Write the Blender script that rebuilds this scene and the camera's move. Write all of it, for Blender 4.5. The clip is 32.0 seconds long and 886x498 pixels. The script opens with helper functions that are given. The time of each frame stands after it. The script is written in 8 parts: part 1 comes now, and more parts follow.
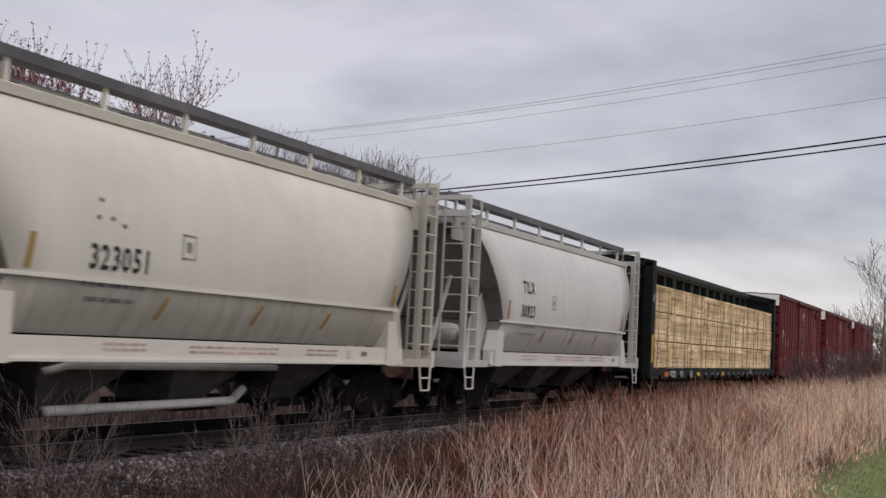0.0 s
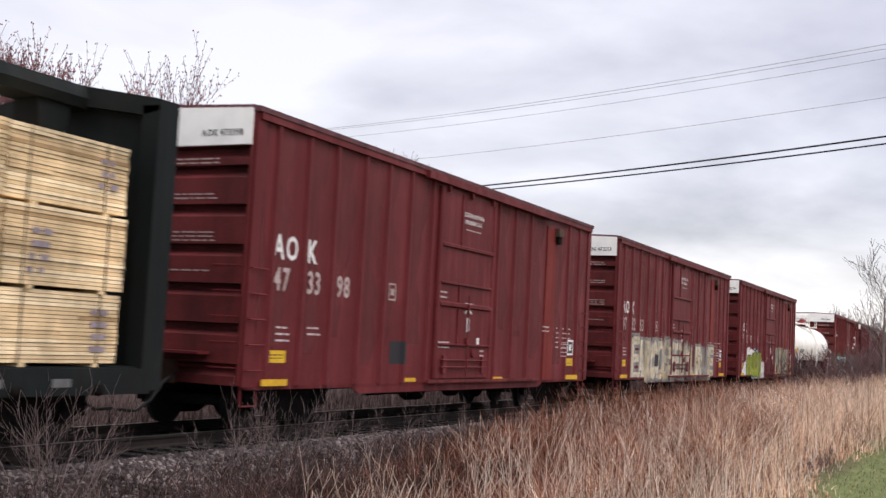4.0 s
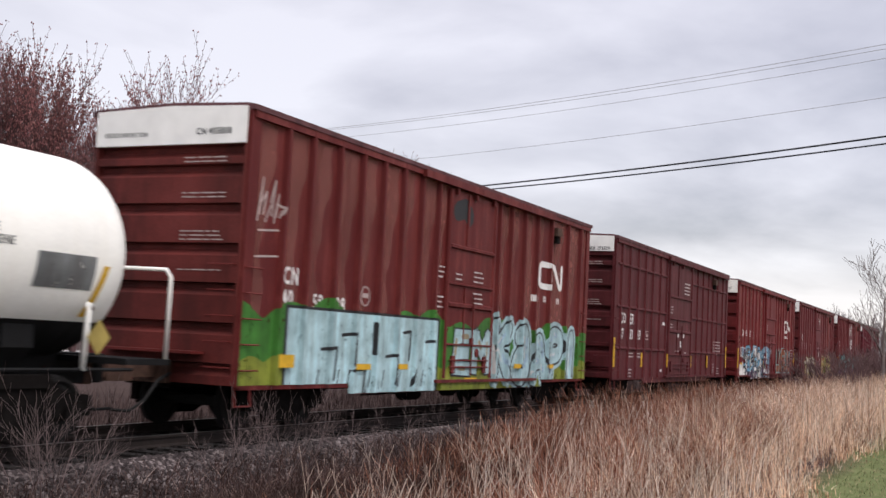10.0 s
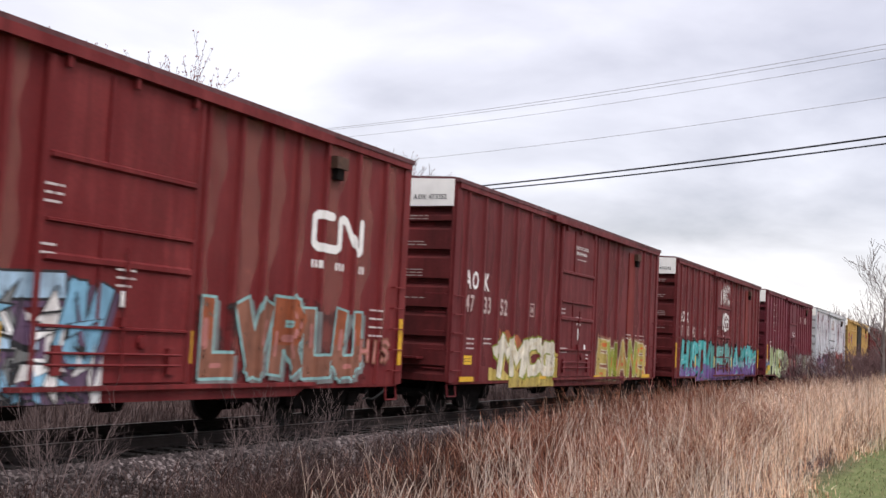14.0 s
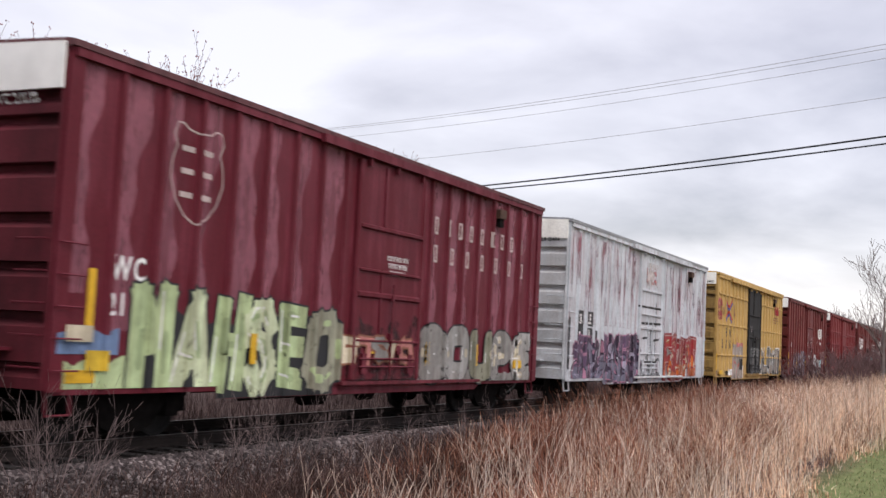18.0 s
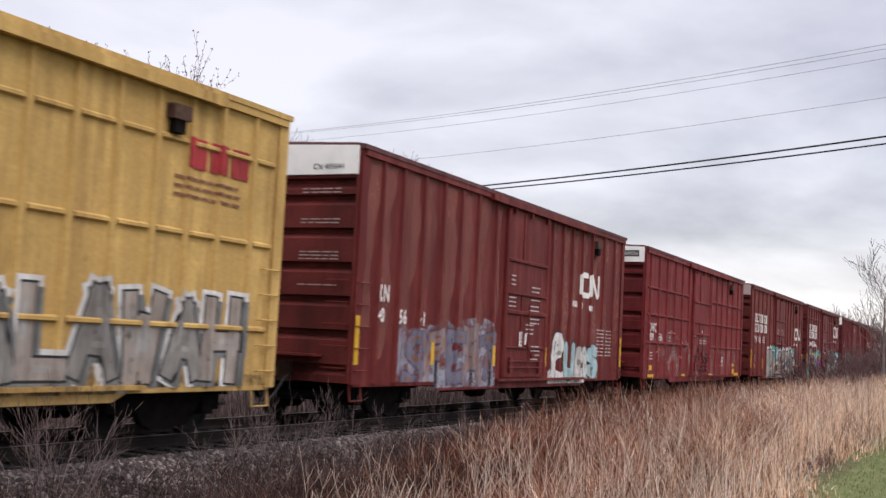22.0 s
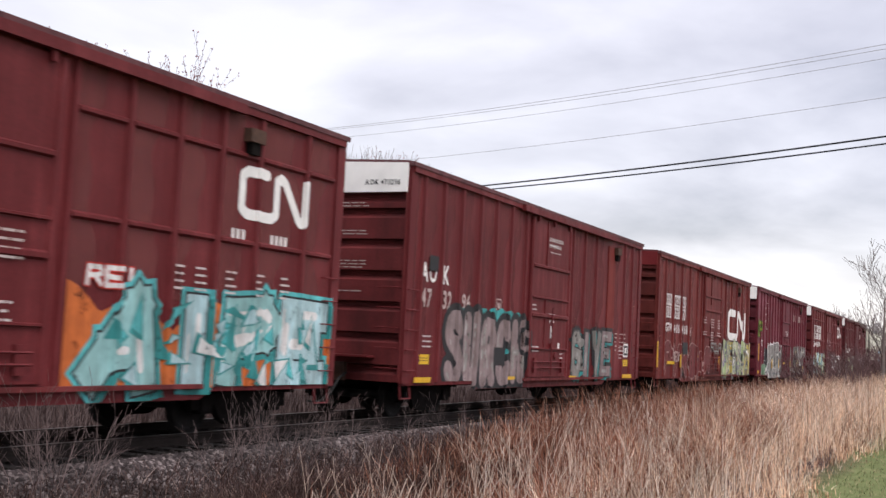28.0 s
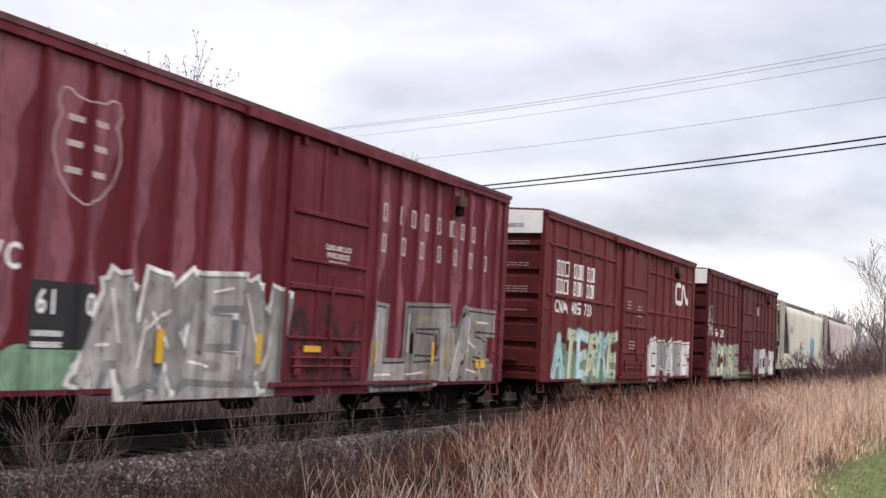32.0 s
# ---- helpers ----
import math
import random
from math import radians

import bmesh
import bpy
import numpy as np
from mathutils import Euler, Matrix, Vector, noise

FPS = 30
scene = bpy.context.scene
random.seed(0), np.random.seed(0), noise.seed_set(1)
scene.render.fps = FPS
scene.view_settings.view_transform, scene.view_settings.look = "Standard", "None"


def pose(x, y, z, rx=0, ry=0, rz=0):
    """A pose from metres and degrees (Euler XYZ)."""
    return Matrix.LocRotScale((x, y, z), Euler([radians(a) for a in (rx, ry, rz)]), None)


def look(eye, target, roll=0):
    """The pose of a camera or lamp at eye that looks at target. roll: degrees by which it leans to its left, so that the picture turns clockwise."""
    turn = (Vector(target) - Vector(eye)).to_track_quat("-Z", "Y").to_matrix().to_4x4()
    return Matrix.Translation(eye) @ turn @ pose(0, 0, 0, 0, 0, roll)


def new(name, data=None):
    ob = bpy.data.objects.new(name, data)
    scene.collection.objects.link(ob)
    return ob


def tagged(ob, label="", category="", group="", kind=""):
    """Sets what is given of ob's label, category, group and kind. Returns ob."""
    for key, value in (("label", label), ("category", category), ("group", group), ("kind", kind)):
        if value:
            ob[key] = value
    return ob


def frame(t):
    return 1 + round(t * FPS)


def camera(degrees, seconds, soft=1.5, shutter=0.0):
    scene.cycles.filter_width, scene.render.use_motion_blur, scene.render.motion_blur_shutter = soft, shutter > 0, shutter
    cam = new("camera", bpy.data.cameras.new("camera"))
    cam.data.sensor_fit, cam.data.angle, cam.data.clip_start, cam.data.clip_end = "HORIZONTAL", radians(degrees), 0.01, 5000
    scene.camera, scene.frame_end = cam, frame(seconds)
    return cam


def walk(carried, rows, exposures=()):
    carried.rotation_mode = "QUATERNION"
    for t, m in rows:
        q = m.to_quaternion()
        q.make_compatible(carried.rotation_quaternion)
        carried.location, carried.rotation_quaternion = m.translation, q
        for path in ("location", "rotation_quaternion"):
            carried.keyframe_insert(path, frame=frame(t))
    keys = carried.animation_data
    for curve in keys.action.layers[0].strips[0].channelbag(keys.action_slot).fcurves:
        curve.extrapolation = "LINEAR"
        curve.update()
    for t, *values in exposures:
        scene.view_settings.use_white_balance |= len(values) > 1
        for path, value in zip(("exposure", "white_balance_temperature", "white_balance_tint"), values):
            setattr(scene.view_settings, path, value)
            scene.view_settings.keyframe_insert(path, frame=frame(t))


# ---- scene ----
# World: x runs along the track (the train comes from +x), y across it, z = 0 at the top of the rails.
EYE = pose(0, 0, 1.52, 94.62, 0, -64.40) @ pose(0, 0, 0, 0, 0, 2.92)
cam = camera(42.2, 32.0, 1.5, 0.22)
walk(cam, [(0.0, EYE), (32.0, EYE)],
     exposures=[(t, stops, 6500, 16) for t, stops in (
         (0.0, -0.02), (1.2, 0.06), (2.5, 0.1), (3.5, 0.45), (4.5, 0.6), (7.1, 0.55), (8.0, 0.2), (8.6, -0.16), (9.2, -0.22), (10.0, 0.42), (10.6, 0.55), (12.0, 0.62),
         (18.3, 0.56), (19.0, 0.4), (20.3, 0.12), (21.0, 0.28), (22.0, 0.48), (24.0, 0.62), (32.0, 0.62))])

TRACK_Y = 11.38
SPEED, GAIN = 11.873, -0.0042


def run_x(x16, t):
    """Where a point of the train that is at x16 at 16 s stands at t."""
    return x16 - SPEED * (t - 16) - GAIN * (t - 16) ** 2 / 2


# ---- light: an overcast sky and a weak, wide sun behind it ----
world = bpy.data.worlds.new("overcast_sky")
scene.world = world
world.use_nodes = True
wn, wl = world.node_tree.nodes, world.node_tree.links
wn.clear()
out = wn.new("ShaderNodeOutputWorld")
bg = wn.new("ShaderNodeBackground")
sky = wn.new("ShaderNodeTexSky")
sky.sky_type, sky.sun_disc = "NISHITA", False
sky.sun_elevation, sky.sun_rotation = radians(56), radians(155)
tc = wn.new("ShaderNodeTexCoord")
# the deck of cloud: the view direction carried up to a level sheet, so that clouds draw together towards the horizon
split = wn.new("ShaderNodeSeparateXYZ")
wl.new(tc.outputs["Generated"], split.inputs[0])


def sky_math(op, a, b):
    m = wn.new("ShaderNodeMath")
    m.operation = op
    for k, v in enumerate((a, b)):
        if isinstance(v, bpy.types.NodeSocket):
            wl.new(v, m.inputs[k])
        else:
            m.inputs[k].default_value = v
    return m.outputs[0]


up = sky_math("ADD", sky_math("ABSOLUTE", split.outputs["Z"], 0), 0.17)
deck = wn.new("ShaderNodeCombineXYZ")
wl.new(sky_math("DIVIDE", split.outputs["X"], up), deck.inputs["X"])
wl.new(sky_math("DIVIDE", split.outputs["Y"], up), deck.inputs["Y"])


def cloud_noise(scale, detail, rough, shift):
    mp = wn.new("ShaderNodeMapping")
    mp.inputs["Location"].default_value = shift
    mp.inputs["Rotation"].default_value = (0, 0, 0.5)
    cl = wn.new("ShaderNodeTexNoise")
    cl.inputs["Scale"].default_value, cl.inputs["Detail"].default_value, cl.inputs["Roughness"].default_value = scale, detail, rough
    cl.inputs["Distortion"].default_value = 0.3
    wl.new(deck.outputs[0], mp.inputs["Vector"])
    wl.new(mp.outputs["Vector"], cl.inputs["Vector"])
    return cl.outputs["Fac"]


cover = sky_math("ADD", sky_math("MULTIPLY", cloud_noise(0.36, 3.0, 0.5, (3.1, 0.9, 0)), 3.6), sky_math("MULTIPLY", cloud_noise(1.1, 6.0, 0.52, (4.1, 2.3, 0)), 1.9))
# thin again at the rim of the deck and high overhead
rim = wn.new("ShaderNodeValToRGB")
for k, (p, v) in enumerate(((0.0, 0.42), (0.05, 0.41), (0.10, 0.43), (0.17, 0.56), (0.26, 0.78), (0.5, 0.84))):
    el = rim.color_ramp.elements[k] if k < 2 else rim.color_ramp.elements.new(p)
    el.position, el.color = p, (v, v, v, 1)
wl.new(split.outputs["Z"], rim.inputs["Fac"])
# and thinner towards the far side of the track
across = sky_math("MULTIPLY", sky_math("SUBTRACT", split.outputs["Y"], split.outputs["X"]), 0.32)
light = sky_math("ADD", sky_math("ADD", sky_math("ADD", cover, -2.3), across), rim.outputs["Color"])
ramp = wn.new("ShaderNodeValToRGB")
e = ramp.color_ramp.elements
e[0].position, e[0].color = 0.12, (0.31, 0.297, 0.308, 1)
e[1].position, e[1].color = 0.98, (0.95, 0.935, 0.935, 1)
e.new(0.5).color = (0.60, 0.578, 0.586, 1)
wl.new(light, ramp.inputs["Fac"])
mix = wn.new("ShaderNodeMix")
mix.data_type, mix.inputs["Factor"].default_value = "RGBA", 0.06
wl.new(ramp.outputs["Color"], mix.inputs["A"])
wl.new(sky.outputs["Color"], mix.inputs["B"])
wl.new(mix.outputs["Result"], bg.inputs["Color"])
bg.inputs["Strength"].default_value = 0.62
wl.new(bg.outputs["Background"], out.inputs["Surface"])

sun = new("sun", bpy.data.lights.new("sun", "SUN"))
sun.data.energy, sun.data.angle, sun.data.color = 1.7, radians(35), (1.0, 0.97, 0.92)
sun.matrix_world = look((0, 0, 50), (14, 30, 0))
# ---- building helpers ----
class Geo:
    """Faces gathered as plain lists, made into one mesh."""

    def __init__(self):
        self.v, self.f, self.m = [], [], []

    def box(self, x0, x1, y0, y1, z0, z1, mi=0):
        n = len(self.v)
        self.v += [(x, y, z) for z in (z0, z1) for y in (y0, y1) for x in (x0, x1)]
        for q in ((0, 2, 3, 1), (4, 5, 7, 6), (0, 1, 5, 4), (2, 6, 7, 3), (0, 4, 6, 2), (1, 3, 7, 5)):
            self.f.append([n + i for i in q])
            self.m.append(mi)
        return self

    def poly(self, pts, mi=0):
        n = len(self.v)
        self.v += [tuple(p) for p in pts]
        self.f.append(list(range(n, n + len(pts))))
        self.m.append(mi)
        return self

    def prism(self, profile, axis, a, b, mi=0):
        """A closed profile (two coordinates, in the order of the axes left over) pulled along an axis from a to b."""
        n, k = len(self.v), len(profile)
        for c in (a, b):
            for p, q in profile:
                self.v.append((c, p, q) if axis == "x" else (p, c, q) if axis == "y" else (p, q, c))
        for i in range(k):
            j = (i + 1) % k
            self.f.append([n + i, n + j, n + k + j, n + k + i])
            self.m.append(mi)
        self.f += [[n + i for i in range(k)][::-1], [n + k + i for i in range(k)]]
        self.m += [mi, mi]
        return self

    def tube(self, pts, r, sides=6, mi=0, r2=None):
        """A round bar along a line of points, tapering from r to r2."""
        pts = [Vector(p) for p in pts]
        n, r2 = len(self.v), r if r2 is None else r2
        for i, p in enumerate(pts):
            d = (pts[min(i + 1, len(pts) - 1)] - pts[max(i - 1, 0)]).normalized()
            a = d.orthogonal().normalized() if abs(d.z) > 0.99 else d.cross(Vector((0, 0, 1))).normalized()
            b = d.cross(a)
            rr = r + (r2 - r) * i / max(1, len(pts) - 1)
            for s in range(sides):
                w = 2 * math.pi * s / sides
                self.v.append(tuple(p + a * (rr * math.cos(w)) + b * (rr * math.sin(w))))
        for i in range(len(pts) - 1):
            for s in range(sides):
                t = (s + 1) % sides
                self.f.append([n + i * sides + s, n + i * sides + t, n + (i + 1) * sides + t, n + (i + 1) * sides + s])
                self.m.append(mi)
        self.f += [[n + s for s in range(sides)][::-1], [n + (len(pts) - 1) * sides + s for s in range(sides)]]
        self.m += [mi, mi]
        return self

    def lathe(self, profile, axis_y, sides=24, mi=0, centre=(0, 0, 0)):
        """A profile of (radius, offset) turned round the y axis (axis_y) or the x axis."""
        n, cx, cy, cz = len(self.v), *centre
        for r, o in profile:
            for s in range(sides):
                w = 2 * math.pi * s / sides
                c, d = r * math.cos(w), r * math.sin(w)
                self.v.append((cx + c, cy + o, cz + d) if axis_y else (cx + o, cy + c, cz + d))
        for i in range(len(profile) - 1):
            for s in range(sides):
                t = (s + 1) % sides
                self.f.append([n + i * sides + s, n + i * sides + t, n + (i + 1) * sides + t, n + (i + 1) * sides + s])
                self.m.append(mi)
        return self

    def mesh(self, name, fix=True):
        me = bpy.data.meshes.new(name)
        me.from_pydata(self.v, [], self.f)
        if any(self.m):
            me.polygons.foreach_set("material_index", self.m)
        if fix:
            bm = bmesh.new()
            bm.from_mesh(me)
            bmesh.ops.recalc_face_normals(bm, faces=bm.faces)
            bm.to_mesh(me)
            bm.free()
        me.update()
        return me


def smooth(me):
    me.polygons.foreach_set("use_smooth", [True] * len(me.polygons))
    return me


def part(name, me, mats, parent=None, label="", at=(0, 0, 0), turn=(0, 0, 0)):
    """One mesh object under a thing or a part. The material sits on the object, so that alike pieces share a mesh."""
    if isinstance(me, Geo):
        me = me.mesh(name)
    mats = mats if isinstance(mats, (list, tuple)) else [mats]
    while len(me.materials) < len(mats):
        me.materials.append(None)
    ob = new(name, me)
    for slot, m in zip(ob.material_slots, mats):
        slot.link = "OBJECT"
        slot.material = m
    ob.location, ob.rotation_euler = at, turn
    if parent:
        ob.parent = parent
    if label:
        ob["label"] = label
    return ob


def thing(name, label, category, group="", kind="", at=(0, 0, 0)):
    ob = new(name)
    ob.empty_display_size = 0.3
    ob.location = at
    return tagged(ob, label, category, group, kind)


# ---- materials ----
def shader(name, rough=0.7, metal=0.0, spec=0.3):
    m = bpy.data.materials.new(name)
    m.use_nodes = True
    b = m.node_tree.nodes["Principled BSDF"]
    b.inputs["Roughness"].default_value, b.inputs["Metallic"].default_value = rough, metal
    b.inputs["Specular IOR Level"].default_value = spec
    return m, m.node_tree.nodes, m.node_tree.links, b


def noise_node(n, l, coord, scale, detail=4, rough=0.55, stretch=(1, 1, 1)):
    mp = n.new("ShaderNodeMapping")
    mp.inputs["Scale"].default_value = stretch
    tx = n.new("ShaderNodeTexNoise")
    tx.inputs["Scale"].default_value, tx.inputs["Detail"].default_value, tx.inputs["Roughness"].default_value = scale, detail, rough
    l.new(coord, mp.inputs["Vector"])
    l.new(mp.outputs["Vector"], tx.inputs["Vector"])
    return tx.outputs["Fac"]


def ramp_node(n, l, fac, stops):
    r = n.new("ShaderNodeValToRGB")
    e = r.color_ramp.elements
    e[0].position, e[0].color = stops[0][0], (*stops[0][1], 1)
    e[1].position, e[1].color = stops[-1][0], (*stops[-1][1], 1)
    for p, c in stops[1:-1]:
        e.new(p).color = (*c, 1)
    l.new(fac, r.inputs["Fac"])
    return r.outputs["Color"]


def mix_node(n, l, fac, a, b, mode="MIX"):
    m = n.new("ShaderNodeMix")
    m.data_type, m.blend_type = "RGBA", mode
    for sock, v in (("Factor", fac), ("A", a), ("B", b)):
        if isinstance(v, bpy.types.NodeSocket):
            l.new(v, m.inputs[sock])
        else:
            m.inputs[sock].default_value = v if sock == "Factor" else (*v, 1)
    return m.outputs["Result"]


def tone(c, k):
    return tuple(min(1, max(0, x * k)) for x in c)


MATS = {}


def plain(name, c, rough=0.7, metal=0.0, vary=0.18, scale=6.0, bump=0.0, spec=0.3):
    """A surface of one colour with two scales of variation."""
    if name in MATS:
        return MATS[name]
    m, n, l, b = shader(name, rough, metal, spec)
    co = n.new("ShaderNodeTexCoord").outputs["Object"]
    f1 = noise_node(n, l, co, scale, 5)
    f2 = noise_node(n, l, co, scale * 0.13, 3)
    col = ramp_node(n, l, f1, [(0.25, tone(c, 1 - vary)), (0.75, tone(c, 1 + vary))])
    big = ramp_node(n, l, f2, [(0.3, (1 - vary,) * 3), (0.7, (1 + vary * 0.6,) * 3)])
    l.new(mix_node(n, l, 1.0, col, big, "MULTIPLY"), b.inputs["Base Color"])
    if bump:
        bp = n.new("ShaderNodeBump")
        bp.inputs["Strength"].default_value, bp.inputs["Distance"].default_value = bump, 0.02
        l.new(f1, bp.inputs["Height"])
        l.new(bp.outputs["Normal"], b.inputs["Normal"])
    MATS[name] = m
    return m


def car_paint(name, c, wear=(0.09, 0.035, 0.025), amount=0.5, rough=0.66, streak=None, blotch=None, even=False, drip=None):
    """Old railway car paint: faded patches, vertical runs of rust and soot, fine grain."""
    if name in MATS:
        return MATS[name]
    m, n, l, b = shader(name, rough, 0.0, 0.2)
    co = n.new("ShaderNodeTexCoord").outputs["Object"]
    patch = noise_node(n, l, co, 0.7, 5, 0.6)
    runs = noise_node(n, l, co, 1.0, 5, 0.65, (4.2, 1.0, 0.22))
    drips = noise_node(n, l, co, 1.0, 7, 0.62, (1.5, 1.0, 0.42))
    grain = noise_node(n, l, co, 22.0, 4, 0.6)
    k = 0.3 if even else 1.0
    base = ramp_node(n, l, patch, [(0.3, tone(c, 1 - 0.3 * k)), (0.5, c), (0.72, tuple(min(1, x * (1 + 0.2 * k) + 0.008 * k) for x in c))])
    if blotch:
        bl = noise_node(n, l, co, 1.6, 4, 0.6, (1.0, 1.0, 0.7))
        base = mix_node(n, l, ramp_node(n, l, bl, [(0.53, (0, 0, 0)), (0.6, (0.55,) * 3), (0.75, (0.8,) * 3)]), base, blotch)
    r = ramp_node(n, l, runs, [(0.47, (0, 0, 0)), (0.6, (amount,) * 3), (0.74, (min(1, amount * 1.6),) * 3)])
    col = mix_node(n, l, r, base, streak or wear)
    if drip:
        d = ramp_node(n, l, drips, [(0.49, (0, 0, 0)), (0.535, (0.62,) * 3), (0.7, (0.85,) * 3)])
        col = mix_node(n, l, d, col, drip)
    g = ramp_node(n, l, grain, [(0.3, (1 - 0.14 * k,) * 3), (0.7, (1 + 0.12 * k,) * 3)])
    col = mix_node(n, l, 1.0, col, g, "MULTIPLY")
    spots = noise_node(n, l, co, 5.0, 6, 0.7)
    s = ramp_node(n, l, spots, [(0.66, (0, 0, 0)), (0.72, (0.7,) * 3)])
    col = mix_node(n, l, s, col, wear)
    l.new(col, b.inputs["Base Color"])
    bp = n.new("ShaderNodeBump")
    bp.inputs["Strength"].default_value, bp.inputs["Distance"].default_value = 0.015 if even else 0.22, 0.015
    l.new(patch, bp.inputs["Height"])
    l.new(bp.outputs["Normal"], b.inputs["Normal"])
    rr = ramp_node(n, l, runs, [(0.3, (rough - 0.08,) * 3), (0.8, (rough + 0.2,) * 3)])
    l.new(rr, b.inputs["Roughness"])
    MATS[name] = m
    return m


# running gear near-black: grime, and shade beneath the cars put into the colour
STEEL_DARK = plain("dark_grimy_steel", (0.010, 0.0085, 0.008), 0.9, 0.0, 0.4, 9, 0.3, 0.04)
RUSTY = plain("rusty_steel", (0.075, 0.04, 0.028), 0.8, 0.1, 0.4, 9, 0.3)
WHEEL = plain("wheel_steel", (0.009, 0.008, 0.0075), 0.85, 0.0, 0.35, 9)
RAILHEAD = plain("polished_rail_head", (0.11, 0.105, 0.1), 0.5, 1.0, 0.2, 4)
WHITE_PAINT = plain("white_lettering", (0.72, 0.71, 0.69), 0.6, 0, 0.1, 30)
FADED_PAINT = plain("faded_lettering", (0.42, 0.34, 0.32), 0.65, 0, 0.15, 30)
BLACK_PAINT = plain("black_lettering", (0.02, 0.02, 0.022), 0.6, 0, 0.1, 30)
YELLOW_REFLEX = plain("yellow_reflector", (0.62, 0.36, 0.02), 0.5, 0, 0.15, 20)
OCHRE_REFLEX = plain("faded_reflector", (0.33, 0.2, 0.06), 0.6, 0, 0.2, 20)
YELLOW_PLATE = plain("yellow_stencil_plate", (0.62, 0.38, 0.02), 0.55, 0, 0.15, 20)
GALV = plain("galvanised_roof_steel", (0.3, 0.3, 0.31), 0.5, 0.6, 0.2, 3)
RUBBER_HOSE = plain("rubber_hose", (0.012, 0.012, 0.012), 0.8)
# ---- paint on car sides: lettering, bars and sprayed pieces, laid on the ribs and panels they cover ----
GLYPHS = {}


def glyph(ch):
    """The triangles of one character, unit height, and its advance."""
    if ch not in GLYPHS:
        cu = bpy.data.curves.new("glyph", "FONT")
        cu.body, cu.size, cu.resolution_u = ch, 1.0, 2
        cu.offset = 0.022
        ob = bpy.data.objects.new("glyph", cu)
        me = ob.to_mesh()
        vs = [(v.co.x, v.co.y) for v in me.vertices]
        me.calc_loop_triangles()
        tris = [[vs[i] for i in t.vertices] for t in me.loop_triangles]
        w = max((v[0] for v in vs), default=0.3)
        GLYPHS[ch] = (tris, w)
        ob.to_mesh_clear()
        bpy.data.objects.remove(ob)
        bpy.data.curves.remove(cu)
    return GLYPHS[ch]


def text_polys(text, u, v, h, squeeze=1.0, layer=0, mi=0):
    out, k = [], h / 0.70
    for ch in text:
        if ch == " ":
            u += 0.32 * k * squeeze
            continue
        tris, w = glyph(ch)
        out += [([(u + x * k * squeeze, v + y * k) for x, y in t], layer, mi) for t in tris]
        u += (w + 0.10) * k * squeeze
    return out


def bar(u, v, w, h, layer=0, mi=0, slant=0.0):
    return [([(u, v), (u + w, v), (u + w + slant, v + h), (u + slant, v + h)], layer, mi)]


def stencil(rng, u, v, w, rows, pitch=0.09, h=0.05, mi=0):
    """Small print too fine to read: broken bars, row under row."""
    out = []
    for r in range(rows):
        x = u
        while x < u + w - 0.05:
            d = min(rng.uniform(0.08, 0.3), u + w - x)
            out += bar(x, v - r * pitch, d, h, 0, mi)
            x += d + 0.035
    return out


def letter_bars(u, v, h, count, w=0.62, gap=0.3, mi=0):
    """Stands for lettering: one plain upright bar or frame for each character."""
    out = []
    for i in range(count):
        a, b, t = u + i * h * (w + gap), h * w, h * 0.14
        if h < 0.2:
            out += bar(a + b * 0.1, v, b * 0.8, h, 0, mi)
        else:
            out += bar(a, v, t, h, 0, mi) + bar(a + b - t, v, t, h, 0, mi) + bar(a, v, b, t, 0.3, mi) + bar(a, v + h - t, b, t, 0.3, mi)
    return out


def stroke(pts, w, layer, mi, cap=6):
    """A thick bent line as quads with many-sided joints."""
    out = []
    for (a, b), (c, d) in zip(pts, pts[1:]):
        n = math.hypot(c - a, d - b) or 1e-6
        px, py = -(d - b) / n * w / 2, (c - a) / n * w / 2
        out.append(([(a - px, b - py), (c - px, d - py), (c + px, d + py), (a + px, b + py)], layer, mi))
    for a, b in pts:
        out.append(([(a + w / 2 * math.cos(i * 2 * math.pi / cap + 0.3), b + w / 2 * math.sin(i * 2 * math.pi / cap + 0.3)) for i in range(cap)], layer, mi))
    return out


def blunt(pts, w, layer, mi, _cap=0):
    """A thick bent line with square ends and sharp corners."""
    out = []
    for (a, b), (c, d) in zip(pts, pts[1:]):
        n = math.hypot(c - a, d - b) or 1e-6
        x, y = (c - a) / n * w / 2, (d - b) / n * w / 2
        out.append(([(a + y - x * 0.9, b - x - y * 0.9), (c + y + x * 0.9, d - x + y * 0.9), (c - y + x * 0.9, d + x + y * 0.9), (a - y - x * 0.9, b + x - y * 0.9)], layer, mi))
    return out


